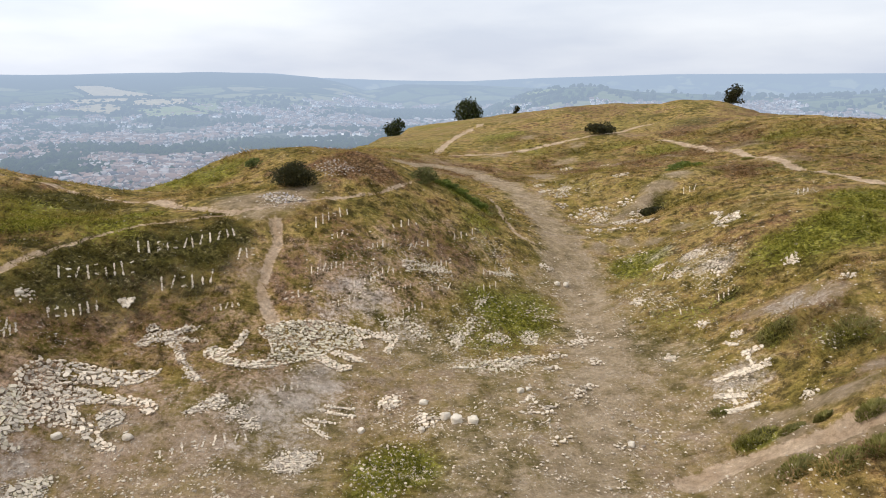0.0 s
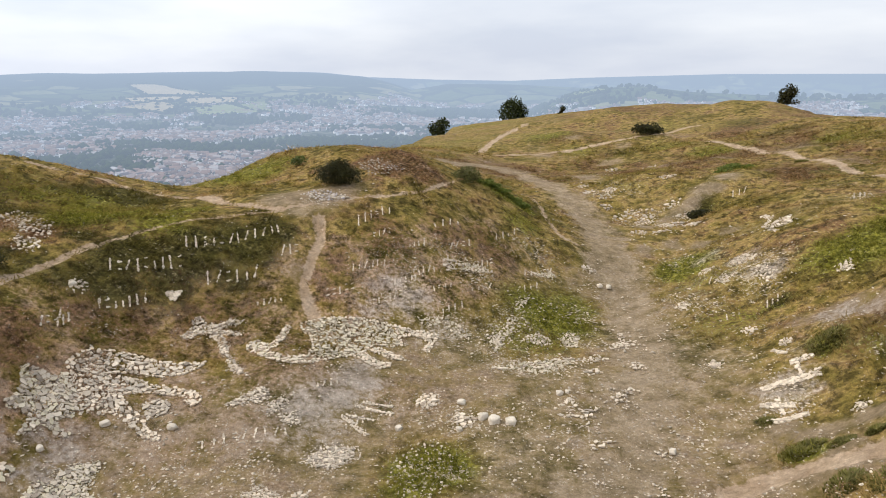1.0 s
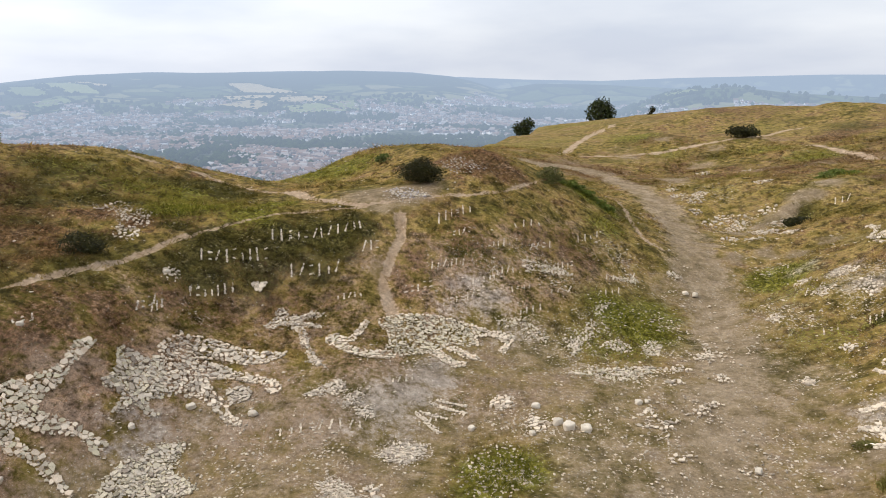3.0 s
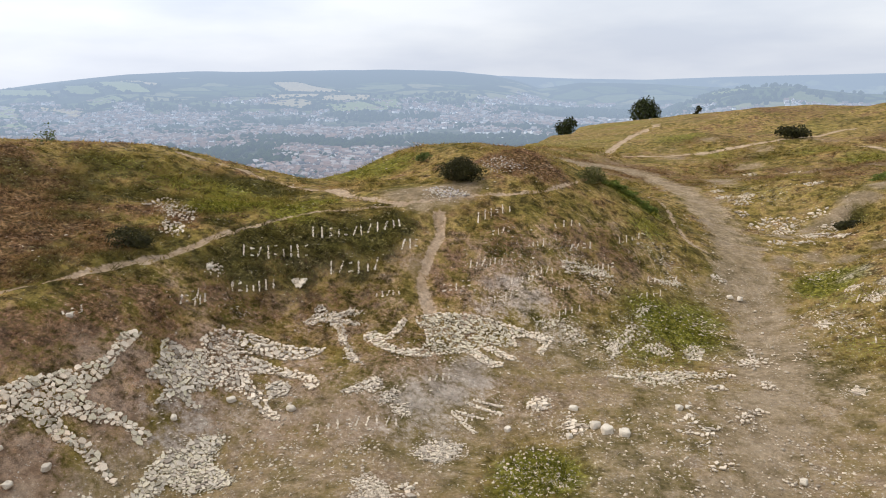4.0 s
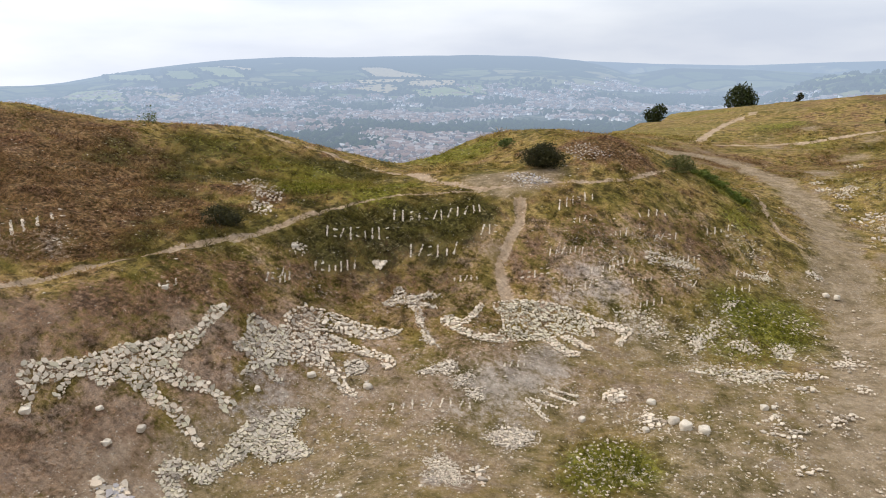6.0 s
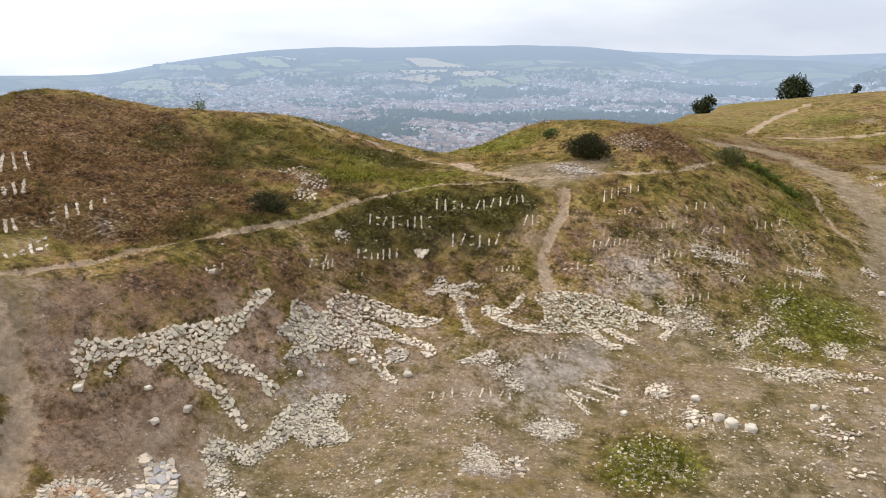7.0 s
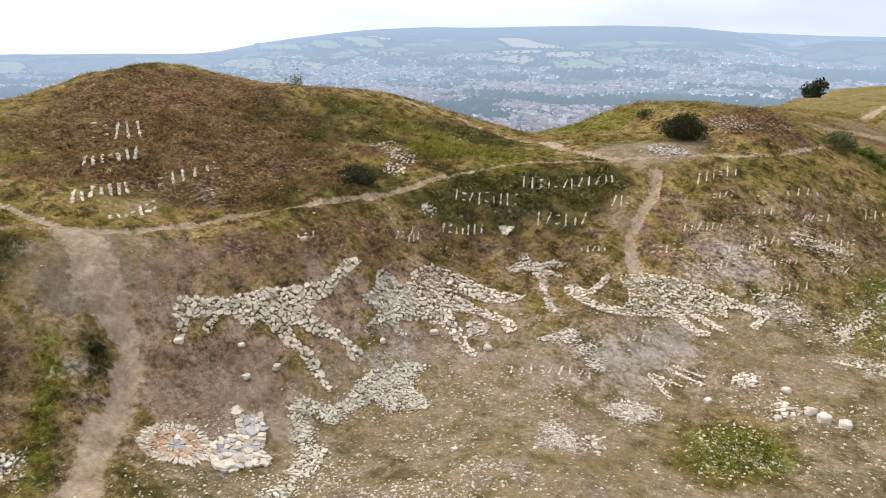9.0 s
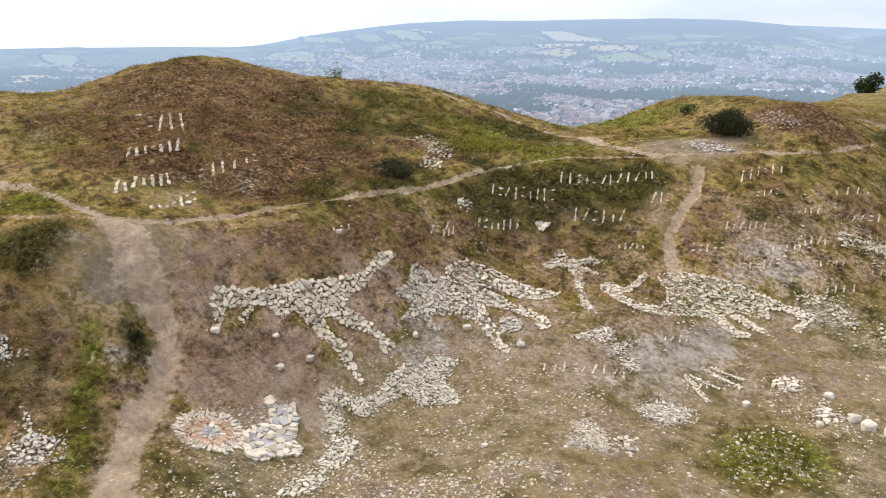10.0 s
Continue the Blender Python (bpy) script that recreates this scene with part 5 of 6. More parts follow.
def filled(name, strokes, meshes, size, label, most=300, along=0.2, strays=8, gap=0.375, chips=2.6):
    """Stones laid close together over broad strokes (x1, y1, x2, y2, width), small ones in the gaps between."""
    mx, my = sum((s[0] + s[2]) / 2 for s in strokes) / len(strokes), sum((s[1] + s[3]) / 2 for s in strokes) / len(strokes)
    thing = thing_at(name, mx, my, label, "stone arrangement", "stone patches on the quarry slope")
    base = thing.location.copy()
    areas = [max(0.02, math.hypot(s[2] - s[0], s[3] - s[1]) * s[4]) for s in strokes]
    put = []

    def spot():
        x1, y1, x2, y2, w = dice.choices(strokes, areas)[0]
        k, off = dice.uniform(-0.02, 1.02), dice.uniform(-0.46, 0.46) * w
        l = math.hypot(x2 - x1, y2 - y1) + 1e-6
        ux, uy = (x2 - x1) / l, (y2 - y1) / l
        return x1 + ux * k * l - uy * off, y1 + uy * k * l + ux * off, math.atan2(uy, ux)

    for tries in range(7000):
        if len(put) >= most:
            break
        x, y, way = spot()
        s = size * (1.55 - 0.95 * (tries / 7000) ** 0.4) * dice.uniform(0.8, 1.2)
        if any((x - a) ** 2 + (y - b) ** 2 < (gap * (s + c)) ** 2 for a, b, c in put):
            continue
        put.append((x, y, s))
        lay(thing, base, meshes, x, y, s, way + dice.gauss(0, 0.5) if dice.random() < along else None, dice.uniform(0, 0.02))
    fill = []
    for _ in range(int(most * chips)):
        x, y, way = spot()
        s = size * dice.uniform(0.4, 0.85)
        place = Vector((x, y, rest(x, y) + 0.02)) - base
        turn = Euler((dice.gauss(0, 0.25), dice.gauss(0, 0.25), dice.uniform(0, 6.28))).to_matrix().to_4x4()
        fill.append(Matrix.Translation(place) @ turn @ Matrix.Diagonal((s, s, s, 1)))
    heap("rubble", meshes, fill, thing, "small chips between the slabs")
    for _ in range(strays):
        x1, y1, x2, y2, w = dice.choice(strokes)
        k = dice.random()
        lay(thing, base, meshes, x1 + (x2 - x1) * k + dice.gauss(0, 0.9 * w), y1 + (y2 - y1) * k + dice.gauss(0, 0.9 * w), size * dice.uniform(0.4, 0.8))
    return thing


def inside(x, y, outline):
    """Whether the point lies within the closed outline."""
    hit = False
    for (ax, ay), (bx, by) in zip(outline, outline[1:] + outline[:1]):
        if (ay > y) != (by > y) and x < ax + (bx - ax) * (y - ay) / (by - ay):
            hit = not hit
    return hit


def paved(name, outlines, meshes, size, label, most=300, rim=None, chips=2.0, strays=8, gap=0.40, loose=0.0):
    """Stones laid close together within outlines: a rim of long ones where given, large and small ones inside, chips in the gaps."""
    mx, my = (sum(p[k] for o in outlines for p in o) / sum(map(len, outlines)) for k in (0, 1))
    thing = thing_at(name, mx, my, label, "stone arrangement", "stone patches on the quarry slope")
    base = thing.location.copy()
    boxes = [(min(p[0] for p in o), max(p[0] for p in o), min(p[1] for p in o), max(p[1] for p in o)) for o in outlines]
    areas = [(b[1] - b[0]) * (b[3] - b[2]) for b in boxes]
    put = []

    def free(x, y, s, g):
        return all((x - a) ** 2 + (y - b) ** 2 >= (g * (s + c)) ** 2 for a, b, c in put)

    def spot():
        while True:
            k = dice.choices(range(len(outlines)), areas)[0]
            x, y = dice.uniform(*boxes[k][:2]), dice.uniform(*boxes[k][2:])
            if inside(x, y, outlines[k]):
                return x, y

    def deep(x, y):
        """How far inside the nearest outline the point lies."""
        best = 0.0
        for o in outlines:
            if inside(x, y, o):
                near = 9.0
                for (ax, ay), (bx, by) in zip(o, o[1:] + o[:1]):
                    dx, dy = bx - ax, by - ay
                    k = min(1.0, max(0.0, ((x - ax) * dx + (y - ay) * dy) / (dx * dx + dy * dy + 1e-9)))
                    near = min(near, math.hypot(x - ax - k * dx, y - ay - k * dy))
                best = max(best, near)
        return best

    if rim:
        for o in outlines:
            for (ax, ay), (bx, by) in zip(o, o[1:] + o[:1]):
                far = math.hypot(bx - ax, by - ay)
                steps = max(1, round(far / (size * 1.1)))
                for k in range(steps):
                    q = (k + 0.5) / steps
                    x, y, z = ax + (bx - ax) * q + dice.gauss(0, 0.02), ay + (by - ay) * q + dice.gauss(0, 0.02), size * dice.uniform(0.85, 1.3)
                    nx, ny = (by - ay) / (far + 1e-6) * 0.42 * z, (ax - bx) / (far + 1e-6) * 0.42 * z
                    x, y = (x + nx, y + ny) if inside(x + nx, y + ny, o) else (x - nx, y - ny)
                    if free(x, y, z, 0.36) and len(put) < most and inside(x, y, o):
                        put.append((x, y, z))
                        lay(thing, base, rim, x, y, z, math.atan2(by - ay, bx - ax) + dice.gauss(0, 0.3), dice.uniform(0.0, 0.03))
    tries = 6000
    for k in range(tries):
        if len(put) >= most:
            break
        x, y = spot()
        z = size * (1.45 - 0.95 * (k / tries) ** 0.45) * dice.uniform(0.8, 1.2)
        if free(x, y, z, gap) and deep(x, y) > 0.28 * z:
            put.append((x, y, z))
            lay(thing, base, meshes, x, y, z, None, dice.uniform(0, 0.03))
    fill = []
    for _ in range(int(most * chips)):
        x, y = spot()
        x, y = x + dice.gauss(0, loose), y + dice.gauss(0, loose)
        z = size * dice.uniform(0.35, 0.75)
        if not loose and deep(x, y) < 0.3 * z:
            continue
        turn = Euler((dice.gauss(0, 0.3), dice.gauss(0, 0.3), dice.uniform(0, 6.28))).to_matrix().to_4x4()
        fill.append(Matrix.Translation(Vector((x, y, rest(x, y) + 0.01)) - base) @ turn @ Matrix.Diagonal((z, z, z, 1)))
    if fill:
        heap("rubble", meshes, fill, thing, "small chips between the slabs")
    for _ in range(strays):
        x, y = spot()
        lay(thing, base, meshes, x + dice.gauss(0, 0.28), y + dice.gauss(0, 0.28), size * dice.uniform(0.35, 0.8))
    return thing


def barred(name, row, meshes, size, label):
    """A row of plain upright bars of stones: start, end, upward step, number of bars."""
    x1, y1, x2, y2, ux, uy, count = row
    thing = thing_at(name, (x1 + x2) / 2, (y1 + y2) / 2, label, "stone row", "rows of stones on the slopes")
    base = thing.location.copy()
    tall = math.hypot(ux, uy)
    wide = math.hypot(x2 - x1, y2 - y1) / count
    ax, ay = (x2 - x1) / count, (y2 - y1) / count
    for i in range(count):
        k = i + 0.5 + dice.uniform(-0.12, 0.12)
        kind = dice.choice(("tall", "tall", "slant", "short", "lying"))
        if kind == "lying":
            strokes = [(-0.18, h, 0.20, h + dice.gauss(0, 0.06)) for h in (dice.uniform(0.05, 0.3), dice.uniform(0.6, 0.9))]
        elif kind == "slant":
            strokes = [(-0.22, 0.05, 0.22, 0.9)]
        else:
            strokes = [(0, 0, dice.gauss(0, 0.06), 0.9 if kind == "tall" else 0.6)]
        for p, g, q, h in strokes:
            far = max(math.hypot((q - p) * wide, (h - g) * tall), size)
            steps = max(2, round(far / (size * 0.8)))
            for j in range(steps):
                m = (j + dice.uniform(0.3, 0.7)) / steps
                side, up = k + p + (q - p) * m, g + (h - g) * m
                way = math.atan2(ay * (q - p) + uy * (h - g), ax * (q - p) + ux * (h - g))
                lay(thing, base, meshes, x1 + ax * side + ux * up, y1 + ay * side + uy * up, size * dice.uniform(0.65, 1.2), way + dice.gauss(0, 0.4))
    return thing


paved("stone_patch", LONG_BODY + LONG_LIMBS, SLABS + MOSSY_SLABS, 0.112, "mossy limestone slabs laid flat in a long branching patch", 300, chips=4.0, gap=0.345)
paved("stone_patch", FORKED_HEAD, DULL_SLABS + MOSSY_SLABS, 0.100, "grey broken limestones heaped at the end of a forked patch", 170, chips=4.0, gap=0.345)
paved("stone_patch", FORKED_WING + FORKED_LEG, GREY_SLABS + SLABS + DULL_SLABS, 0.098, "cream limestone slabs laid flat in a broad forked patch", 300, SLABS, 3.0, gap=0.345)
paved("stone_patch", FORKED_GAP, DULL_SLABS, 0.085, "small grey stones filling a fork between slabs", 40, strays=3)
paved("stone_patch", CROSS_PATCH, GREY_SLABS + DULL_SLABS, 0.070, "grey limestones laid in a crooked cross on the slope", 170, chips=2.5, loose=0.05)
paved("stone_patch", WINGED_BODY, MOSSY_SLABS, 0.076, "moss-tinged limestones laid close in a broad patch", 300, SLABS, 5.0, gap=0.345)
paved("stone_patch", WINGED_ARMS + WINGED_FEET, SLABS + MOSSY_SLABS, 0.092, "cream limestones laid in arms trailing from a mossy patch", 260, SLABS, 2.0, gap=0.345)
paved("stone_patch", WINDING_TOP, MOSSY_SLABS + DULL_SLABS, 0.074, "small mossy grey stones heaped in a ragged patch", 260, chips=3.5, loose=0.06)
paved("stone_patch", WINDING_PATCH, MOSSY_SLABS + DULL_SLABS, 0.078, "small mossy grey stones heaped in a winding band", 260, chips=3.0, loose=0.06)
paved("stone_patch", TAIL_PATCH, MOSSY_SLABS + GREY_SLABS, 0.078, "loose mossy rubble trailing over the quarry floor", 170, chips=2.0, gap=0.5, loose=0.15, strays=30)
paved("stone_patch", HOOKED_PATCH, GREY_SLABS + SLABS + LILAC_SLABS, 0.128, "large pale limestone slabs laid in a hooked patch", 150, chips=4.0, gap=0.345)
paved("stone_patch", SPUR_PATCH, MOSSY_SLABS + GREY_SLABS, 0.070, "mossy rubble in ragged strips at the foot of the bank", 190, chips=3.0, gap=0.5, loose=0.10, strays=50)
paved("stone_patch", SPUR_SCRAPS, MOSSY_SLABS + GREY_SLABS, 0.066, "scraps of pale rubble among grass on the spur", 150, chips=2.5, gap=0.5, loose=0.12, strays=40)
paved("stone_patch", BENT_PATCH, GREY_SLABS + DULL_SLABS, 0.052, "small pale stones laid in a bent strip on dusty ground", 120, chips=3.0, loose=0.06, strays=20)
paved("stone_patch", FAN_PATCH, GREY_SLABS + DULL_SLABS, 0.058, "pale broken stones spread in a fan on the quarry floor", 110, chips=4.0, gap=0.5, loose=0.12, strays=34)
paved("stone_patch", SCRAPE_PATCH, GREY_SLABS, 0.034, "fine pale gravel scraped into a small patch", 120, chips=6.0, loose=0.05, strays=20)
paved("stone_patch", SMALL_CLUSTERS, GREY_SLABS + SLABS, 0.10, "loose pale stones in a small cluster on the quarry floor", 50, chips=1.5, gap=0.55, loose=0.1, strays=16)
paved("stone_patch", LUSH_STONES, GREY_SLABS + SLABS, 0.050, "white stones strewn through a patch of green growth", 90, chips=2.6, gap=1.2, loose=0.3, strays=10)
paved("stone_patch", TERRACE_STONES, LILAC_SLABS + DULL_SLABS, 0.07, "flat pale rubble on the bare terrace", 60, chips=1.2, gap=0.6, loose=0.12)
paved("stone_patch", MOUND_STONES, DULL_SLABS + LILAC_SLABS, 0.05, "pinkish rubble on the face of a bare mound", 70, chips=1.5, gap=0.8, loose=0.3)
paved("stone_patch", RIDGE_STONES, GREY_SLABS + DULL_SLABS, 0.07, "scattered pale stones on a grassy slope above the path", 110, chips=1.6, gap=0.6, loose=0.1)
paved("stone_patch", WEST_STONES, GREY_SLABS + LILAC_SLABS, 0.06, "loose whitish stones in rough grass beside the track", 100, chips=1.6, gap=0.55, loose=0.08)
filled("stone_patch", LEAF_PATCH, GREY_SLABS, 0.085, "pale stones in a small lobed patch with bent arm", 90, strays=3)
filled("stone_patch", HEART_PATCH, GREY_SLABS, 0.09, "bright pale stones set in a small close cluster", 40, strays=0)
filled("stone_rows", CHIP_LINES, GREY_SLABS, 0.05, "small pale chips laid in thin lines on grey dust", 110, 0.6, 14, gap=0.5, chips=0.6)
filled("stone_rows", SLANT_ROWS, GREY_SLABS, 0.068, "pale stones laid in slanting lines on the far bank", 170, 0.8, 10)
filled("stone_rows", ZIGZAG_ROWS, GREY_SLABS, 0.058, "small pale stones laid in broken lines on the track", 120, 0.5, 30, gap=0.6, chips=1.0)


def rosette(x, y, size):
    """Slabs set like rays round a middle of ochre stones."""
    thing = thing_at("stone_rosette", x, y, "round rosette of cream slabs with ochre stones in its middle", "stone arrangement", "stone patches on the quarry slope")
    base = thing.location.copy()
    fill = []
    for _ in range(420):
        a, r = dice.uniform(0, math.tau), size * math.sqrt(dice.random())
        px, py, z = x + math.cos(a) * r, y + math.sin(a) * r, dice.uniform(0.04, 0.08)
        fill.append(Matrix.Translation(Vector((px, py, rest(px, py) + 0.01)) - base) @ Matrix.Rotation(a, 4, "Z") @ Matrix.Diagonal((z, z, z, 1)))
    heap("rubble", DULL_SLABS, fill, thing, "small chips between the slabs")
    for radius, count, meshes, s in ((0.96, 44, PETALS, 0.088), (0.79, 36, PETALS, 0.082), (0.63, 28, OCHRE_SLABS + OCHRE_PETALS, 0.105), (0.49, 23, OCHRE_SLABS, 0.105), (0.35, 15, OCHRE_SLABS + GREY_SLABS, 0.115), (0.21, 9, LILAC_SLABS, 0.12), (0.07, 4, LILAC_SLABS, 0.12)):
        for k in range(count):
            a = (k + dice.uniform(-0.2, 0.2)) / count * math.tau
            r = size * radius * dice.uniform(0.95, 1.05)
            lay(thing, base, meshes, x + math.cos(a) * r, y + math.sin(a) * r, s * dice.uniform(0.85, 1.15), a + dice.gauss(0, 0.08))


for x, y, r in CLUSTERS:
    filled("stone_cluster", [(x - 0.5 * r, y - 0.3 * r, x + 0.6 * r, y + 0.3 * r, 1.5 * r), (x, y - r, x + 0.2 * r, y + r, 0.7 * r)], GREY_SLABS, 0.055 + 0.03 * r, "loose cluster of pale limestones on the grassy slope", 16 + int(26 * r), 0.1, 14, gap=0.68, chips=1.2)

for x, y, r in FAR_CLUSTERS:
    ring = [(x + r * math.cos(k * 1.047) * dice.uniform(0.7, 1.1), y + 0.8 * r * math.sin(k * 1.047) * dice.uniform(0.7, 1.1)) for k in range(6)]
    paved("stone_cluster", [ring], GREY_SLABS + DULL_SLABS, 0.085 + 0.05 * r, "pale stones strewn on the slope beside the track", 6, chips=3.0 + 4 * r, strays=0, gap=0.9, loose=0.25 * r)

rosette(-9.70, 6.78, 0.60)
for row in MOUND_ROWS:
    barred("stone_bars", row, GREY_SLABS, 0.095, "row of plain bars of whitish stones on the dark mound")
for row in BANK_ROWS:
    barred("stone_bars", row, GREY_SLABS, 0.066, "row of plain bars of pale stones on the mossy bank")
for row in SPUR_ROWS:
    barred("stone_bars", row, GREY_SLABS, 0.055, "uneven row of pale stone bars on the spur")
for row in FLOOR_ROWS:
    barred("stone_bars", row, GREY_SLABS + DULL_SLABS, 0.056, "loose row of stone bars in trampled turf")


def boulder(x, y, size):
    """A rounded block of limestone with blunt corners, half bedded in the turf."""
    bm = bmesh.new()
    bmesh.ops.create_icosphere(bm, subdivisions=3, radius=0.5)
    seed = Vector((x * 3.1, y * 1.7, size * 9))
    grow = Vector((dice.uniform(0.95, 1.2), dice.uniform(0.8, 1.0), dice.uniform(0.62, 0.8)))
    for v in bm.verts:
        d = v.co.normalized()
        block = Vector([math.copysign(abs(c) ** 0.48, c) for c in d]) * 0.42
        v.co = (v.co * 0.2 + block * 0.8) * (1 + 0.34 * noise.noise(d * 1.3 + seed) + 0.09 * noise.noise(d * 5 + seed)) * size
        v.co = Vector(a * b for a, b in zip(v.co, grow))
    me = bpy.data.meshes.new("boulder")
    bm.to_mesh(me)
    bm.free()
    me.shade_smooth()
    me.materials.append(BLOCK)
    ob = new("boulder", me)
    ob.matrix_world = Matrix.Translation((x, y, rest(x, y) + size * 0.20)) @ Matrix.Rotation(dice.uniform(0, 6.28), 4, "Z")
    tagged(ob, "whitish rounded limestone block lying in short turf" if size > 0.22 else "small pale limestone lying in short turf", "stone", "loose blocks on the quarry floor")


for x, y, size in BOULDERS:
    boulder(x, y, 0.88 * size)


# loose crumbs of limestone all over the quarry
def scatter_stones(count):
    rng = np.random.default_rng(3)
    r, a = np.exp(rng.uniform(math.log(8.0), math.log(52), count * 6)), np.radians(rng.uniform(-38, 72, count * 6))
    x, y = -r * np.sin(a), r * np.cos(a)
    c = cover(x, y)
    weight = 0.030 + 2.4 * c["rubble"] ** 1.3 + 0.22 * c["ash"] + 0.08 * c["scuff"]
    weight *= (0.15 + 1.6 * np.clip(wave(x, y, 0.8, 31) + wave(x, y, 2.5, 32), 0, 1)) * np.clip(1 - 1.5 * c["worn"], 0.06, 1) * (1 - 0.7 * c["beaten"]) * (1 - 0.5 * c["moss"]) * (1 - 0.55 * c["heath"])
    keep = np.nonzero(rng.uniform(0, 1.1, len(x)) < weight)[0][:count]
    x, y = x[keep], y[keep]
    m = len(x)
    size = np.minimum(0.018 * np.exp(rng.normal(0.25, 0.5, m)), 0.05) * (0.82 + 0.35 * smooth(13, 24, np.hypot(x, y)))
    # an octahedron pulled out of shape for each
    octa = np.array([(1, 0, 0), (0, 1, 0), (-1, 0, 0), (0, -1, 0), (0, 0, 0.75), (0, 0, -0.5)], float)
    faces = np.array([(0, 1, 4), (1, 2, 4), (2, 3, 4), (3, 0, 4), (1, 0, 5), (2, 1, 5), (3, 2, 5), (0, 3, 5)])
    v = octa[None] * rng.uniform(0.6, 1.3, (m, 6, 1)) + rng.normal(0, 0.16, (m, 6, 3))
    t = rng.uniform(0, math.tau, m)
    stretch = rng.uniform(1.0, 1.7, m)
    vx, vy = v[..., 0] * stretch[:, None], v[..., 1]
    px = (vx * np.cos(t)[:, None] - vy * np.sin(t)[:, None]) * size[:, None] + x[:, None]
    py = (vx * np.sin(t)[:, None] + vy * np.cos(t)[:, None]) * size[:, None] + y[:, None]
    pz = v[..., 2] * size[:, None] * 0.7 + (land(x, y) + 0.15 * size)[:, None]
    points = np.stack([px, py, pz], -1).reshape(-1, 3)
    tris = (faces[None] + 6 * np.arange(m)[:, None, None]).reshape(-1, 3)
    tagged(new("loose_stones", mesh_from("loose_stones", points, tris, GREYSTONE, flat=True)), "small pale limestone crumbs scattered over turf", "stones", kind="stuff")


scatter_stones(21000)

# ------------------------------------------------------------------ grass, bushes and trees
def facing_up(points, tris):
    """The triangles, turned so that all look upwards."""
    a, b, c = points[tris[:, 0]], points[tris[:, 1]], points[tris[:, 2]]
    down = np.cross(b - a, c - a)[:, 2] < 0
    tris = tris.copy()
    tris[down] = tris[down][:, ::-1]
    return tris


def grass_tufts(count, blades):
    rng = np.random.default_rng(5)
    r, a = np.exp(rng.uniform(math.log(6.5), math.log(62), count * 2)), np.radians(rng.uniform(-40, 76, count * 2))
    x, y = -r * np.sin(a), r * np.cos(a)
    c = cover(x, y)
    wish = (0.50 + 0.5 * wave(x, y, 1.1, 41) + 0.6 * c["lush"] + 0.7 * c["moss"] + 0.6 * c["heath"] - 1.0 * c["scuff"] - 0.7 * c["ash"]) * (c["worn"] < 0.25) * np.clip(1.1 - 1.3 * c["beaten"], 0, 1)
    keep = np.nonzero(rng.uniform(0, 1, len(x)) < wish)[0][:count]
    x, y, r = x[keep], y[keep], r[keep]
    c = {k: v[keep] for k, v in c.items()}
    m = len(x)
    tall = (0.04 + 0.035 * c["lush"] + 0.04 * c["moss"] + 0.012 * c["heath"] + 0.03 * np.clip(wave(x, y, 2.3, 43), 0, 1)) * np.exp(rng.normal(0, 0.35, m)) * (1 + r / 60)
    n = m * blades
    bx = np.repeat(x, blades) + rng.normal(0, 1, n) * np.repeat(0.05 + r * 0.0025, blades)
    by = np.repeat(y, blades) + rng.normal(0, 1, n) * np.repeat(0.05 + r * 0.0025, blades)
    h = np.repeat(tall, blades) * rng.uniform(0.5, 1.25, n)
    w = np.repeat(0.006 + r * 0.00055, blades) * rng.uniform(0.7, 1.4, n)
    t, lean, way = rng.uniform(0, math.tau, n), rng.uniform(0.7, 2.6, n), rng.uniform(0, math.tau, n)
    z = land(bx, by)
    left = np.stack([bx - np.cos(t) * w, by - np.sin(t) * w, z - 0.01], -1)
    right = np.stack([bx + np.cos(t) * w, by + np.sin(t) * w, z - 0.01], -1)
    tip = np.stack([bx + np.cos(way) * lean * h, by + np.sin(way) * lean * h, z + h], -1)
    points = np.stack([left, right, tip], 1).reshape(-1, 3)
    layers = {k: np.repeat(v, blades * 3) for k, v in c.items()}
    layers["rubble"] = layers["rubble"] * 0 - 1.0
    tris = facing_up(points, np.arange(3 * n).reshape(-1, 3))
    me = mesh_from("grass", points, tris, BLADES, layers)
    me.normals_split_custom_set_from_vertices(np.tile((0.0, 0.0, 1.0), (len(points), 1)))
    tagged(new("grass", me), "tufts of dry and olive grass on the slopes", "grass", kind="stuff")


grass_tufts(34000, 9)


def twig_mesh(name, ends, thick):
    """Tapered sticks from (start, end) pairs, joined in one mesh."""
    bm = bmesh.new()
    for a, b, k in ends:
        a, b = Vector(a), Vector(b)
        turn = (b - a).to_track_quat("Z", "Y")
        rings = []
        for q, r in ((0, 1.0), (0.5, 0.75), (1, 0.4)):
            rings.append([bm.verts.new(a.lerp(b, q) + turn @ Vector((math.cos(i * math.tau / 6), math.sin(i * math.tau / 6), 0)) * thick * k * r) for i in range(6)])
        for lo, hi in zip(rings, rings[1:]):
            for i in range(6):
                bm.faces.new((lo[i], lo[(i + 1) % 6], hi[(i + 1) % 6], hi[i]))
        bm.faces.new(rings[-1])
    me = bpy.data.meshes.new(name)
    bm.to_mesh(me)
    bm.free()
    me.shade_smooth()
    me.materials.append(BARK)
    return me


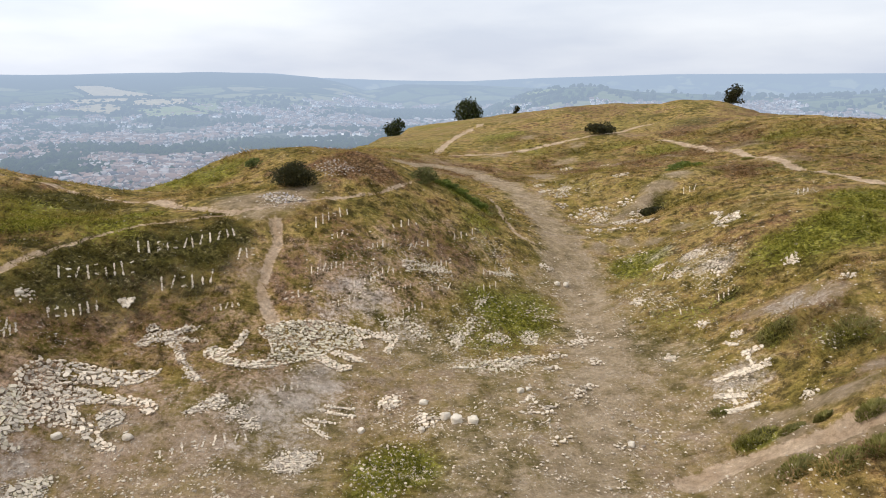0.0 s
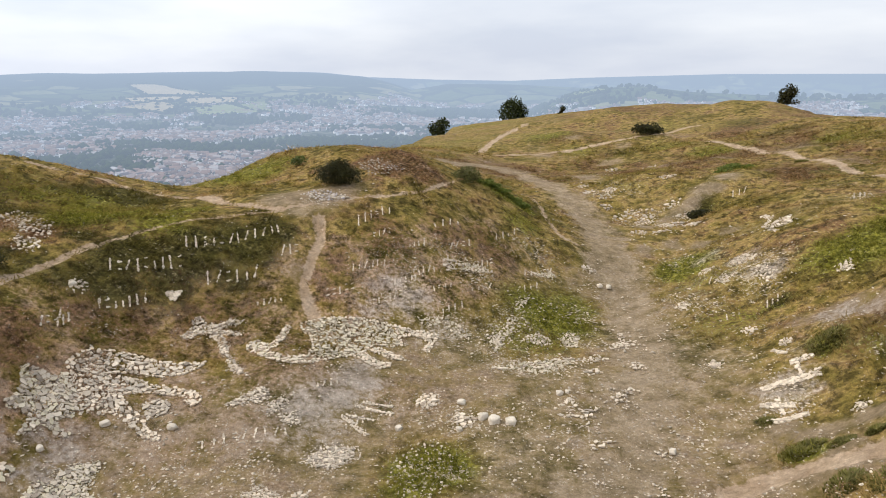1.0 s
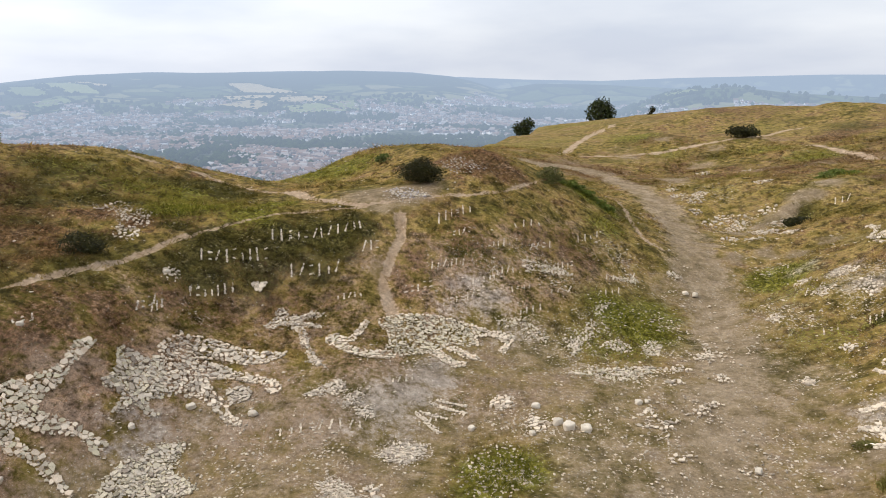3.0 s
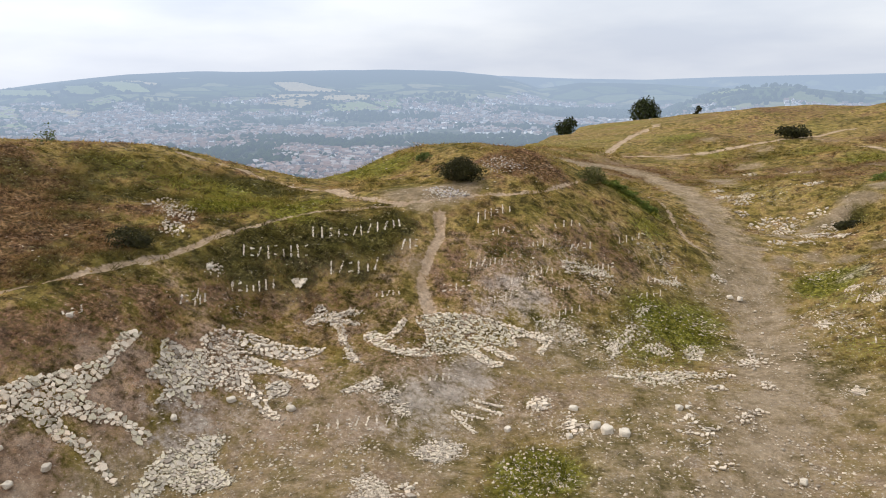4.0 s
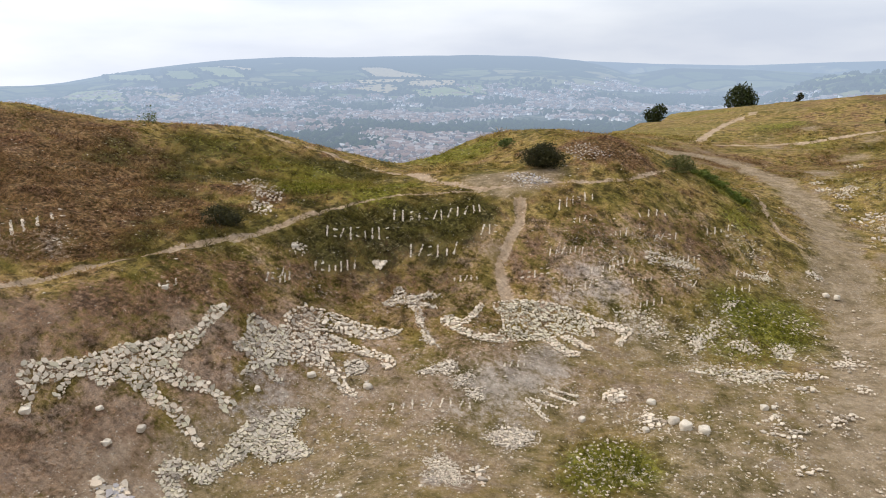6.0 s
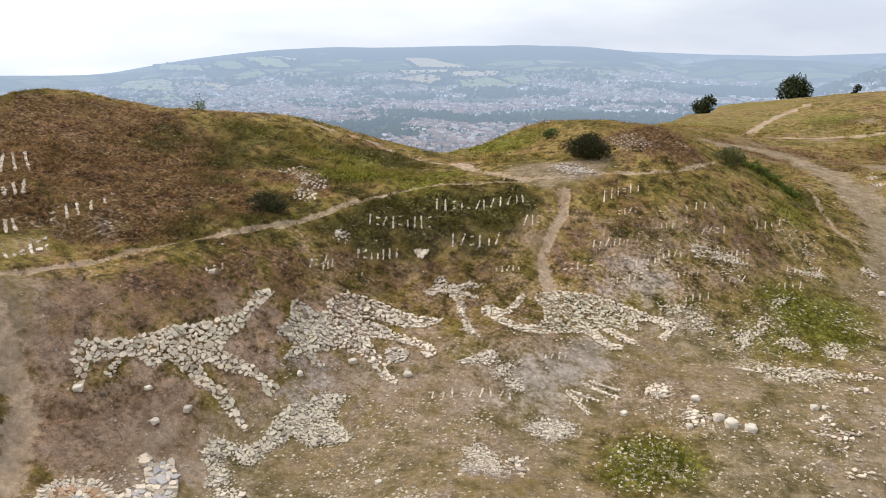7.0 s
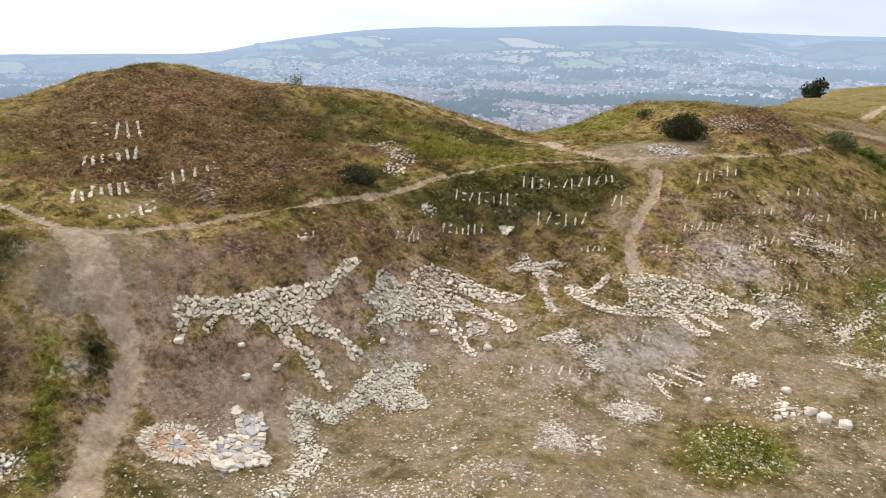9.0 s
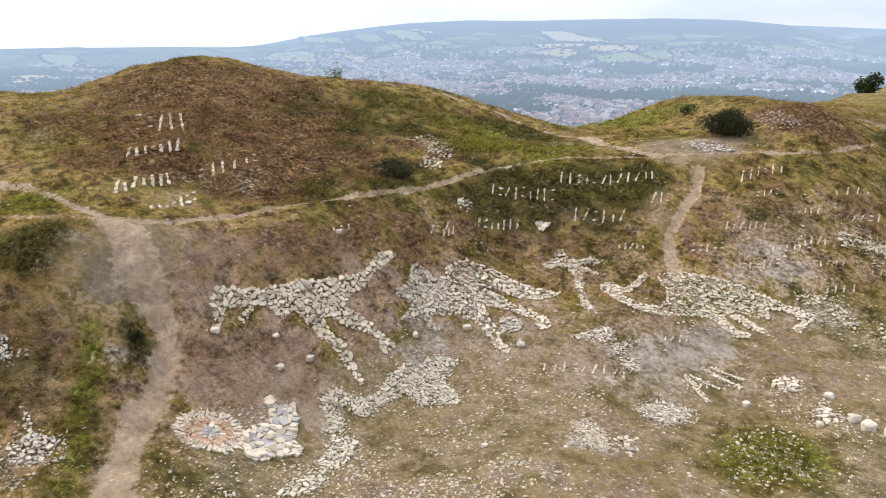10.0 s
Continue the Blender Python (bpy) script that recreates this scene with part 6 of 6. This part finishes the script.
def leaf_mesh(name, clumps, count, leaf, material, seed):
    """Many small leaves in uneven clumps (centre, radii), thicker towards the outside of each."""
    rng = np.random.default_rng(seed)
    c = np.array([k[0] for k in clumps], float)
    s = np.array([k[1] for k in clumps], float)
    vol = s.prod(1) ** 0.67
    pick = rng.choice(len(c), count, p=vol / vol.sum())
    d = rng.normal(0, 1, (count, 3))
    d /= np.linalg.norm(d, axis=1)[:, None]
    p = c[pick] + d * s[pick] * (rng.uniform(0.25, 1.0, count) ** 0.45 * rng.uniform(0.85, 1.15, count))[:, None]
    u = rng.normal(0, 1, (count, 3))
    u /= np.linalg.norm(u, axis=1)[:, None]
    v = np.cross(u, rng.normal(0, 1, (count, 3)))
    v /= np.linalg.norm(v, axis=1)[:, None] + 1e-9
    size = leaf * np.exp(rng.normal(0, 0.3, count))[:, None]
    quad = np.stack([p - u * size, p + v * size * 0.45, p + u * size, p - v * size * 0.45], 1).reshape(-1, 3)
    return mesh_from(name, quad, np.arange(4 * count).reshape(-1, 4), material)


def shrub(name, x, y, wide, tall, material, label, category="bush", count=1500, leaf=None, seed=1, sink=0.0, lumps=9, open_=False, deep=0.8, skirt=0.28):
    """A bush or small tree: short stems, limbs into each clump of leaves, an uneven crown with gaps."""
    rng = random.Random(seed)
    thing = thing_at(name, x, y, label, category)
    clumps, sticks = [], []
    for k in range(lumps):
        a = rng.uniform(0, math.tau)
        q = math.sqrt(rng.random()) * 0.62
        h = rng.uniform(skirt, 0.80) * (1 - 0.45 * q)
        centre = (math.cos(a) * q * wide / 2, math.sin(a) * q * wide / 2 * deep, h * tall - sink)
        r = rng.uniform(0.16, 0.30) * (0.8 if open_ else 1.0)
        clumps.append((centre, (r * wide, r * wide * deep, min(r * 1.05 * tall, 0.9 * (centre[2] + sink + 0.02)))))
        sticks.append(((math.cos(a) * 0.04 * wide, math.sin(a) * 0.04 * wide, tall * 0.12 - sink), centre, 0.6))
    trunk = [((0, 0, -0.08), (0.02 * wide, 0, tall * 0.45), 1.3)]
    part("trunk", twig_mesh("trunk", trunk, (0.012 if open_ else 0.028) * tall + 0.006), thing)
    for stick in sticks[:8]:
        part("branch", twig_mesh("branch", [stick], (0.007 if open_ else 0.018) * tall + 0.003), thing)
    part("crown", leaf_mesh("crown", clumps, count, leaf or 0.04 * tall + 0.02, material, seed), thing)
    return thing


shrub("thorn_bush", -5.45, 25.5, 1.85, 1.0, THORN, "dense dark thorn bush on the side of a bare mound", count=7500, leaf=0.034, seed=3, lumps=22, skirt=0.12)
shrub("bush", -0.8, 29.4, 1.7, 0.72, OLIVE, "loose olive-green bush on the crest of the spur", count=2600, leaf=0.036, seed=5, open_=True, lumps=18, skirt=0.06)
shrub("low_bush", 13.8, 60.9, 3.0, 1.3, THORN, "low dark bush beside the upper footpath", count=1500, leaf=0.10, seed=8, lumps=12)
shrub("low_bush", 10.5, 33.6, 1.6, 0.55, THORN, "flat dark bush hanging on a grassy bank", count=1400, leaf=0.05, seed=9, lumps=12)
shrub("low_bush", -9.4, 34.3, 1.0, 0.5, FRESH, "small green bush on the grassy brow", count=500, leaf=0.05, seed=10)
shrub("low_bush", -12.8, 16.0, 1.5, 0.65, THORN, "flat dark bush above the crest path", count=2600, leaf=0.03, seed=12, lumps=20, skirt=0.1)
shrub("tree", 4.9, 128, 6.2, 4.6, LEAF, "broad dark broadleaf tree on the far brow", "tree", 3000, 0.20, 21, 0.3, 22, skirt=0.12)
shrub("tree", -6.7, 99, 3.4, 3.6, LEAF, "dark broadleaf tree below the brow", "tree", 1500, 0.15, 23, 0.3, 14, skirt=0.12)
shrub("tree", -9.0, 97, 1.9, 2.1, LEAF, "small dark tree below the brow", "tree", 700, 0.14, 24, 0.3, 9, skirt=0.12)
shrub("tree", 30.3, 73, 2.3, 2.3, THORN, "single round dark hawthorn on the skyline", "tree", 2200, 0.10, 25, 0.1, 18, skirt=0.12)
shrub("tree", 11.3, 107, 1.3, 1.4, THORN, "tiny dark hawthorn on the skyline", "tree", 500, 0.10, 26, 0.1, 8, skirt=0.12)
shrub("low_bush", 36.5, 58.5, 2.4, 0.8, THORN, "dark hedge bush at the brow", count=700, leaf=0.09, seed=27)
shrub("sapling", -21.4, 22.7, 1.1, 0.95, FRESH, "thin green sapling with few leaves on the ridge", "sapling", 260, 0.04, 31, 0.0, 9, True, skirt=0.1)

for x, y, wide, seed in ((-0.35, 30.2, 0.8, 61), (0.0, 30.4, 0.9, 62), (0.35, 30.5, 0.9, 63), (0.7, 30.45, 0.9, 64), (1.05, 30.4, 0.9, 65), (1.4, 30.35, 0.8, 66), (1.75, 30.3, 0.6, 67)):
    shrub("bramble", x, y, wide, 0.30, BRIGHT, "low green bramble along the brow of the spur", "bramble", 800, 0.04, seed, 0.05, 12, skirt=0.05)
for x, y, wide, seed in ((13.2, 39.3, 1.3, 75), (14.1, 40.2, 1.5, 76), (14.9, 40.9, 1.2, 77)):
    shrub("bramble", x, y, wide, 0.5, BRIGHT, "bright green low growth on the dry grassy slope", "bramble", 900, 0.06, seed, 0.1, 10, skirt=0.1)
shrub("bramble", -12.1, 6.95, 0.5, 0.24, THORN, "dark creeping bramble at the worn edge of the track", "bramble", 1500, 0.018, 68, 0.02, 12, skirt=0.1)


def tussock(x, y, wide, tall, seed):
    """A clump of long arching grass blades."""
    rng = np.random.default_rng(seed)
    n = 420
    q, a = np.sqrt(rng.uniform(0, 1, n)) * wide / 2, rng.uniform(0, math.tau, n)
    bx, by = q * np.cos(a), q * np.sin(a) * 0.8
    ground_z = np.array([rest(x + i, y + j) for i, j in zip(bx, by)]) - rest(x, y)
    out = a + rng.normal(0, 0.7, n)
    h = 0.7 * tall * rng.uniform(0.5, 1.1, n) * (1 - 0.6 * (q / (wide / 2)) ** 2)
    bow = h * rng.uniform(0.3, 1.1, n)
    w = rng.uniform(0.008, 0.016, n)
    c, s = np.cos(out), np.sin(out)
    rows = []
    for k, side in ((0, -1), (0, 1), (0.6, 1), (0.6, -1), (1.0, 0)):
        rows.append(np.stack([bx + c * bow * k * k - s * w * side, by + s * bow * k * k + c * w * side, ground_z + h * (k - 0.25 * k * k) - 0.01], -1))
    p = np.stack(rows, 1).reshape(-1, 3)
    i = 5 * np.arange(n)[:, None]
    tris = np.concatenate([i + (0, 1, 2), i + (0, 2, 3), i + (3, 2, 4)])
    tris = facing_up(p, tris)
    me = mesh_from("tussock", p, tris, TUSSOCK)
    ob = new("tussock", me)
    ob.location = (x, y, rest(x, y))
    tagged(ob, "low olive tussock of coarse arching grass", "tussock", "tussocks on the sandy bank")


for x, y, w, h, seed in (
    (6.40, 12.93, 0.75, 0.3, 40), (6.71, 13.13, 0.6, 0.24, 41), (7.42, 12.29, 0.32, 0.2, 42), (7.91, 11.65, 0.5, 0.22, 43), (6.42, 11.25, 0.7, 0.22, 44), (6.98, 10.86, 0.8, 0.24, 45), (7.58, 10.79, 0.6, 0.26, 46), (7.01, 12.60, 0.5, 0.18, 47), (8.49, 16.56, 0.95, 0.26, 48), (9.79, 15.47, 1.1, 0.3, 49), (6.41, 14.60, 0.5, 0.16, 50),
    (18.7, 42.2, 0.8, 0.35, 58), (9.9, 14.2, 0.8, 0.3, 59),
):
    tussock(x, y, w, h, seed)

# ------------------------------------------------------------------ the town in the valley
def built_up(x, y):
    """Where houses stand: the valley floor and lower slopes, in quarters with green gaps."""
    z = land(x, y)
    return (z < -98) & (wave(x, y, 260, 51) + 0.5 * wave(x, y, 90, 52) > -0.30) & (wave(0.5 * x, y, 190, 61) + 0.45 * wave(x, y, 60, 62) < 0.08)


def town_plan(streets):
    rng = np.random.default_rng(11)
    rows = []
    r, a = rng.uniform(900, 3100, 8 * streets), np.radians(rng.uniform(-36, 66, 8 * streets))
    xs, ys = -r * np.sin(a), r * np.cos(a)
    fit = np.nonzero(built_up(xs, ys))[0][:streets]
    for x, y in zip(xs[fit], ys[fit]):
        way = rng.uniform(0, math.pi)
        gap = rng.uniform(11, 17)
        bend = rng.normal(0, 0.02)
        for k in range(rng.integers(5, 16)):
            side = 1 if k % 2 else -1
            rows.append((x - math.sin(way) * 10 * side, y + math.cos(way) * 10 * side, way + rng.choice((0, 0, math.pi / 2)), rng.uniform(0.8, 1.5)))
            x, y, way = x + math.cos(way) * gap / 1.6, y + math.sin(way) * gap / 1.6, way + bend
    return np.array(rows)


WALLS = np.array([(-5, -3.5, -3), (5, -3.5, -3), (5, 3.5, -3), (-5, 3.5, -3), (-5, -3.5, 5), (5, -3.5, 5), (5, 3.5, 5), (-5, 3.5, 5), (-5, 0, 7.9), (5, 0, 7.9)], float)
WALL_TRIS = np.array([(0, 1, 5), (0, 5, 4), (2, 3, 7), (2, 7, 6), (1, 2, 6), (1, 6, 5), (3, 0, 4), (3, 4, 7), (4, 7, 8), (5, 9, 6)])
ROOF = np.array([(-5.4, -4, 4.8), (5.4, -4, 4.8), (5.4, 0, 8.3), (-5.4, 0, 8.3), (5.4, 4, 4.8), (-5.4, 4, 4.8), (-5.4, -4, 4.5), (5.4, -4, 4.5), (5.4, 4, 4.5), (-5.4, 4, 4.5)], float)
ROOF_TRIS = np.array([(0, 1, 2), (0, 2, 3), (3, 2, 4), (3, 4, 5), (6, 1, 0), (6, 7, 1), (5, 4, 8), (5, 8, 9)])


def spread(template, tris, x, y, z, way, size):
    c, s = np.cos(way)[:, None], np.sin(way)[:, None]
    k = size[:, None]
    p = np.stack([(template[:, 0] * c - template[:, 1] * s) * k + x[:, None], (template[:, 0] * s + template[:, 1] * c) * k + y[:, None], template[:, 2] * k + z[:, None]], -1)
    return p.reshape(-1, 3), (tris[None] + len(template) * np.arange(len(x))[:, None, None]).reshape(-1, 3)


plan = town_plan(1900)
plan = plan[np.argsort(np.hypot(plan[:, 0], plan[:, 1]))]
heights = land(plan[:, 0], plan[:, 1])
single = 200
# the nearest houses stand singly
wall_mesh = mesh_from("wall", WALLS, WALL_TRIS, FAR_WALL, flat=True)
roof_mesh = mesh_from("roof", ROOF, ROOF_TRIS, FAR_ROOF, flat=True)
chimney_points = np.array([(x, y, z) for z in (7.0, 9.6) for x, y in ((3.4, -0.5), (4.2, -0.5), (4.2, 0.5), (3.4, 0.5))], float)
chimney_quads = np.array([(0, 1, 5, 4), (1, 2, 6, 5), (2, 3, 7, 6), (3, 0, 4, 7), (4, 5, 6, 7)])
chimney_mesh = mesh_from("chimney", chimney_points, chimney_quads, FAR_WALL, flat=True)
house = tagged(new("house"), "far two-storey house with a pitched roof", "house", "houses in the valley town")
part("wall", wall_mesh, house)
part("chimney", chimney_mesh, part("roof", roof_mesh, house))
for k in range(single):
    x, y, way, size = plan[k]
    m = Matrix.Translation((x, y, heights[k])) @ Matrix.Rotation(way, 4, "Z")
    if k:
        made = copy_thing(house, m)
        made.scale = (size, size, size)
    else:
        house.matrix_basis = m
rest_of = plan[single:].T
for name, template, tris, paint, label in (("far_walls", WALLS, WALL_TRIS, FAR_WALL, "pale walls of thousands of far houses"), ("far_roofs", ROOF, ROOF_TRIS, FAR_ROOF, "slate and tile roofs of the far town")):
    p, t = spread(template, tris, rest_of[0], rest_of[1], heights[single:], rest_of[2], rest_of[3])
    tagged(new(name, mesh_from(name, p, t, paint, flat=True)), label, "town", kind="stuff")

# long pale sheds of works and schools
for x, y, way, long, wide in ((20, 2480, 0.15, 90, 30), (-60, 2430, 0.1, 60, 26), (140, 2550, 0.3, 70, 30), (-520, 2150, 0.5, 60, 22), (-980, 1500, 0.7, 50, 20), (-300, 1700, 0.2, 55, 20), (520, 2300, -0.2, 70, 26)):
    z = rest(x, y)
    shed = tagged(new("warehouse"), "long low white works building in the town", "warehouse", "large sheds in the town")
    shed.matrix_basis = Matrix.Translation((x, y, z)) @ Matrix.Rotation(way, 4, "Z")
    part("wall", mesh_from("wall", WALLS * (long / 10, wide / 7, 1.0), WALL_TRIS, FAR_SHED, flat=True), shed)
    part("roof", mesh_from("roof", ROOF * (long / 10, wide / 7, 1.0), ROOF_TRIS, FAR_SHED, flat=True), shed)


# fields on the hillsides: four corners each
GREEN_FIELDS = [
    [(-2470, 2882), (-2265, 2876), (-1822, 2486), (-1970, 2455)],
    [(-1044, 2433), (-966, 2571), (-805, 2407), (-970, 2319)],
    [(-2310, 1951), (-2467, 2190), (-2188, 2151), (-1831, 1826)],
    [(-1825, 1679), (-1797, 1784), (-1631, 1659), (-1665, 1552)],
    [(-2995, 2862), (-2405, 2563), (-2140, 2311), (-2626, 2505)],
    [(-2610, 2850), (-2241, 2623), (-1996, 2407), (-2157, 2404)],
    [(-1941, 2246), (-1910, 2378), (-1787, 2298), (-1809, 2124)],
    [(-922, 2562), (-839, 2656), (-760, 2421), (-849, 2429)],
    [(308, 2810), (410, 2631), (438, 2555), (319, 2607)],
    [(-3038, 1447), (-2934, 1527), (-2744, 1475), (-2485, 1220)],
]
TAN_FIELDS = [
    [(-2303, 2901), (-2186, 2920), (-1959, 2729), (-1912, 2628)],
    [(-1572, 3031), (-1469, 3079), (-1103, 2781), (-1365, 2702)],
    [(-1370, 2580), (-1212, 2693), (-1107, 2719), (-1275, 2493)],
    [(-1294, 2369), (-1230, 2545), (-1107, 2487), (-1102, 2358)],
    [(-1165, 2634), (-991, 2752), (-948, 2595), (-1100, 2533)],
    [(-2141, 2119), (-1955, 2090), (-1749, 2018), (-1709, 1924)],
    [(-2303, 984), (-2315, 1104), (-2195, 1084), (-2089, 906)],
]


def field(corners, paint, label):
    """A sheet of farmland that follows the hillside."""
    u, v = np.meshgrid(np.linspace(0, 1, 15), np.linspace(0, 1, 15), indexing="ij")
    w = [((1 - u) * (1 - v)), u * (1 - v), u * v, (1 - u) * v]
    x, y = (sum(k * c[i] for k, c in zip(w, corners)) for i in (0, 1))
    x, y = x + 14 * wave(x, y, 120, 81), y + 14 * wave(x, y, 120, 82)
    p = np.stack([x, y, land(x, y) + 9.0], -1).reshape(-1, 3)
    i, j = np.meshgrid(np.arange(14), np.arange(14), indexing="ij")
    quads = np.stack([i * 15 + j, (i + 1) * 15 + j, (i + 1) * 15 + j + 1, i * 15 + j + 1], -1).reshape(-1, 4)
    a, b, c = p[quads[0, 0]], p[quads[0, 1]], p[quads[0, 2]]
    if np.cross(b - a, c - a)[2] < 0:
        quads = quads[:, ::-1]
    tagged(new("field", mesh_from("field", p, quads, paint)), label, "field", kind="structure")
    edge = np.concatenate([np.arange(15), 15 * np.arange(1, 15) + 14, 14 * 15 + np.arange(13, -1, -1), 15 * np.arange(13, 0, -1)])
    return p[edge]


def far_trees(count):
    """Round crowns in gardens, hedgerows and hanging woods."""
    rng = np.random.default_rng(13)
    r, a = rng.uniform(420, 2950, count * 3), np.radians(rng.uniform(-36, 68, count * 3))
    x, y = -r * np.sin(a), r * np.cos(a)
    z = land(x, y)
    wish = 0.05 + 1.3 * smooth(-0.02, 0.22, wave(0.5 * x, y, 190, 61) + 0.45 * wave(x, y, 60, 62)) + 0.7 * (r < 980)
    wish = wish * (1 - 0.8 * smooth(-128, -112, z))
    keep = np.nonzero(rng.uniform(0, 1, len(x)) < wish)[0][:count]
    x, y = x[keep], y[keep]
    for ring in HEDGES:
        for p, q in zip(ring, np.roll(ring, -1, 0)):
            k = rng.uniform(0, 1, max(2, int(np.hypot(*(q - p)[:2]) / 7)))
            k = k[wave(p[0] + k * (q[0] - p[0]), p[1] + k * (q[1] - p[1]), 55, 83) > -0.35]
            x, y = np.append(x, p[0] + k * (q[0] - p[0])), np.append(y, p[1] + k * (q[1] - p[1]))
    z, r = land(x, y), np.hypot(x, y)
    bm = bmesh.new()
    bmesh.ops.create_icosphere(bm, subdivisions=1, radius=1)
    bm.verts.index_update()
    ball = np.array([v.co[:] for v in bm.verts])
    tris = np.array([[v.index for v in f.verts] for f in bm.faces])
    bm.free()
    m = len(x)
    size = rng.uniform(3.2, 7.0, m) * (1 + r / 7000)
    v = ball[None] * rng.uniform(0.7, 1.25, (m, len(ball), 1)) * size[:, None, None] * np.array([1, 1, 1.05])
    p = v + np.stack([x, y, z + size * 0.7], -1)[:, None]
    t = (tris[None] + len(ball) * np.arange(m)[:, None, None]).reshape(-1, 3)
    tagged(new("far_woods", mesh_from("far_woods", p.reshape(-1, 3), t, FAR_WOOD, flat=True)), "dark trees of gardens, hedges and woods in the valley", "woods", kind="stuff")


HEDGES = [field(q, PASTURE, "pale green pasture on the far hillside, hedged round") for q in GREEN_FIELDS]
HEDGES += [field(q, STUBBLE, "tan stubble field on the far hillside, hedged round") for q in TAN_FIELDS]
far_trees(22000)
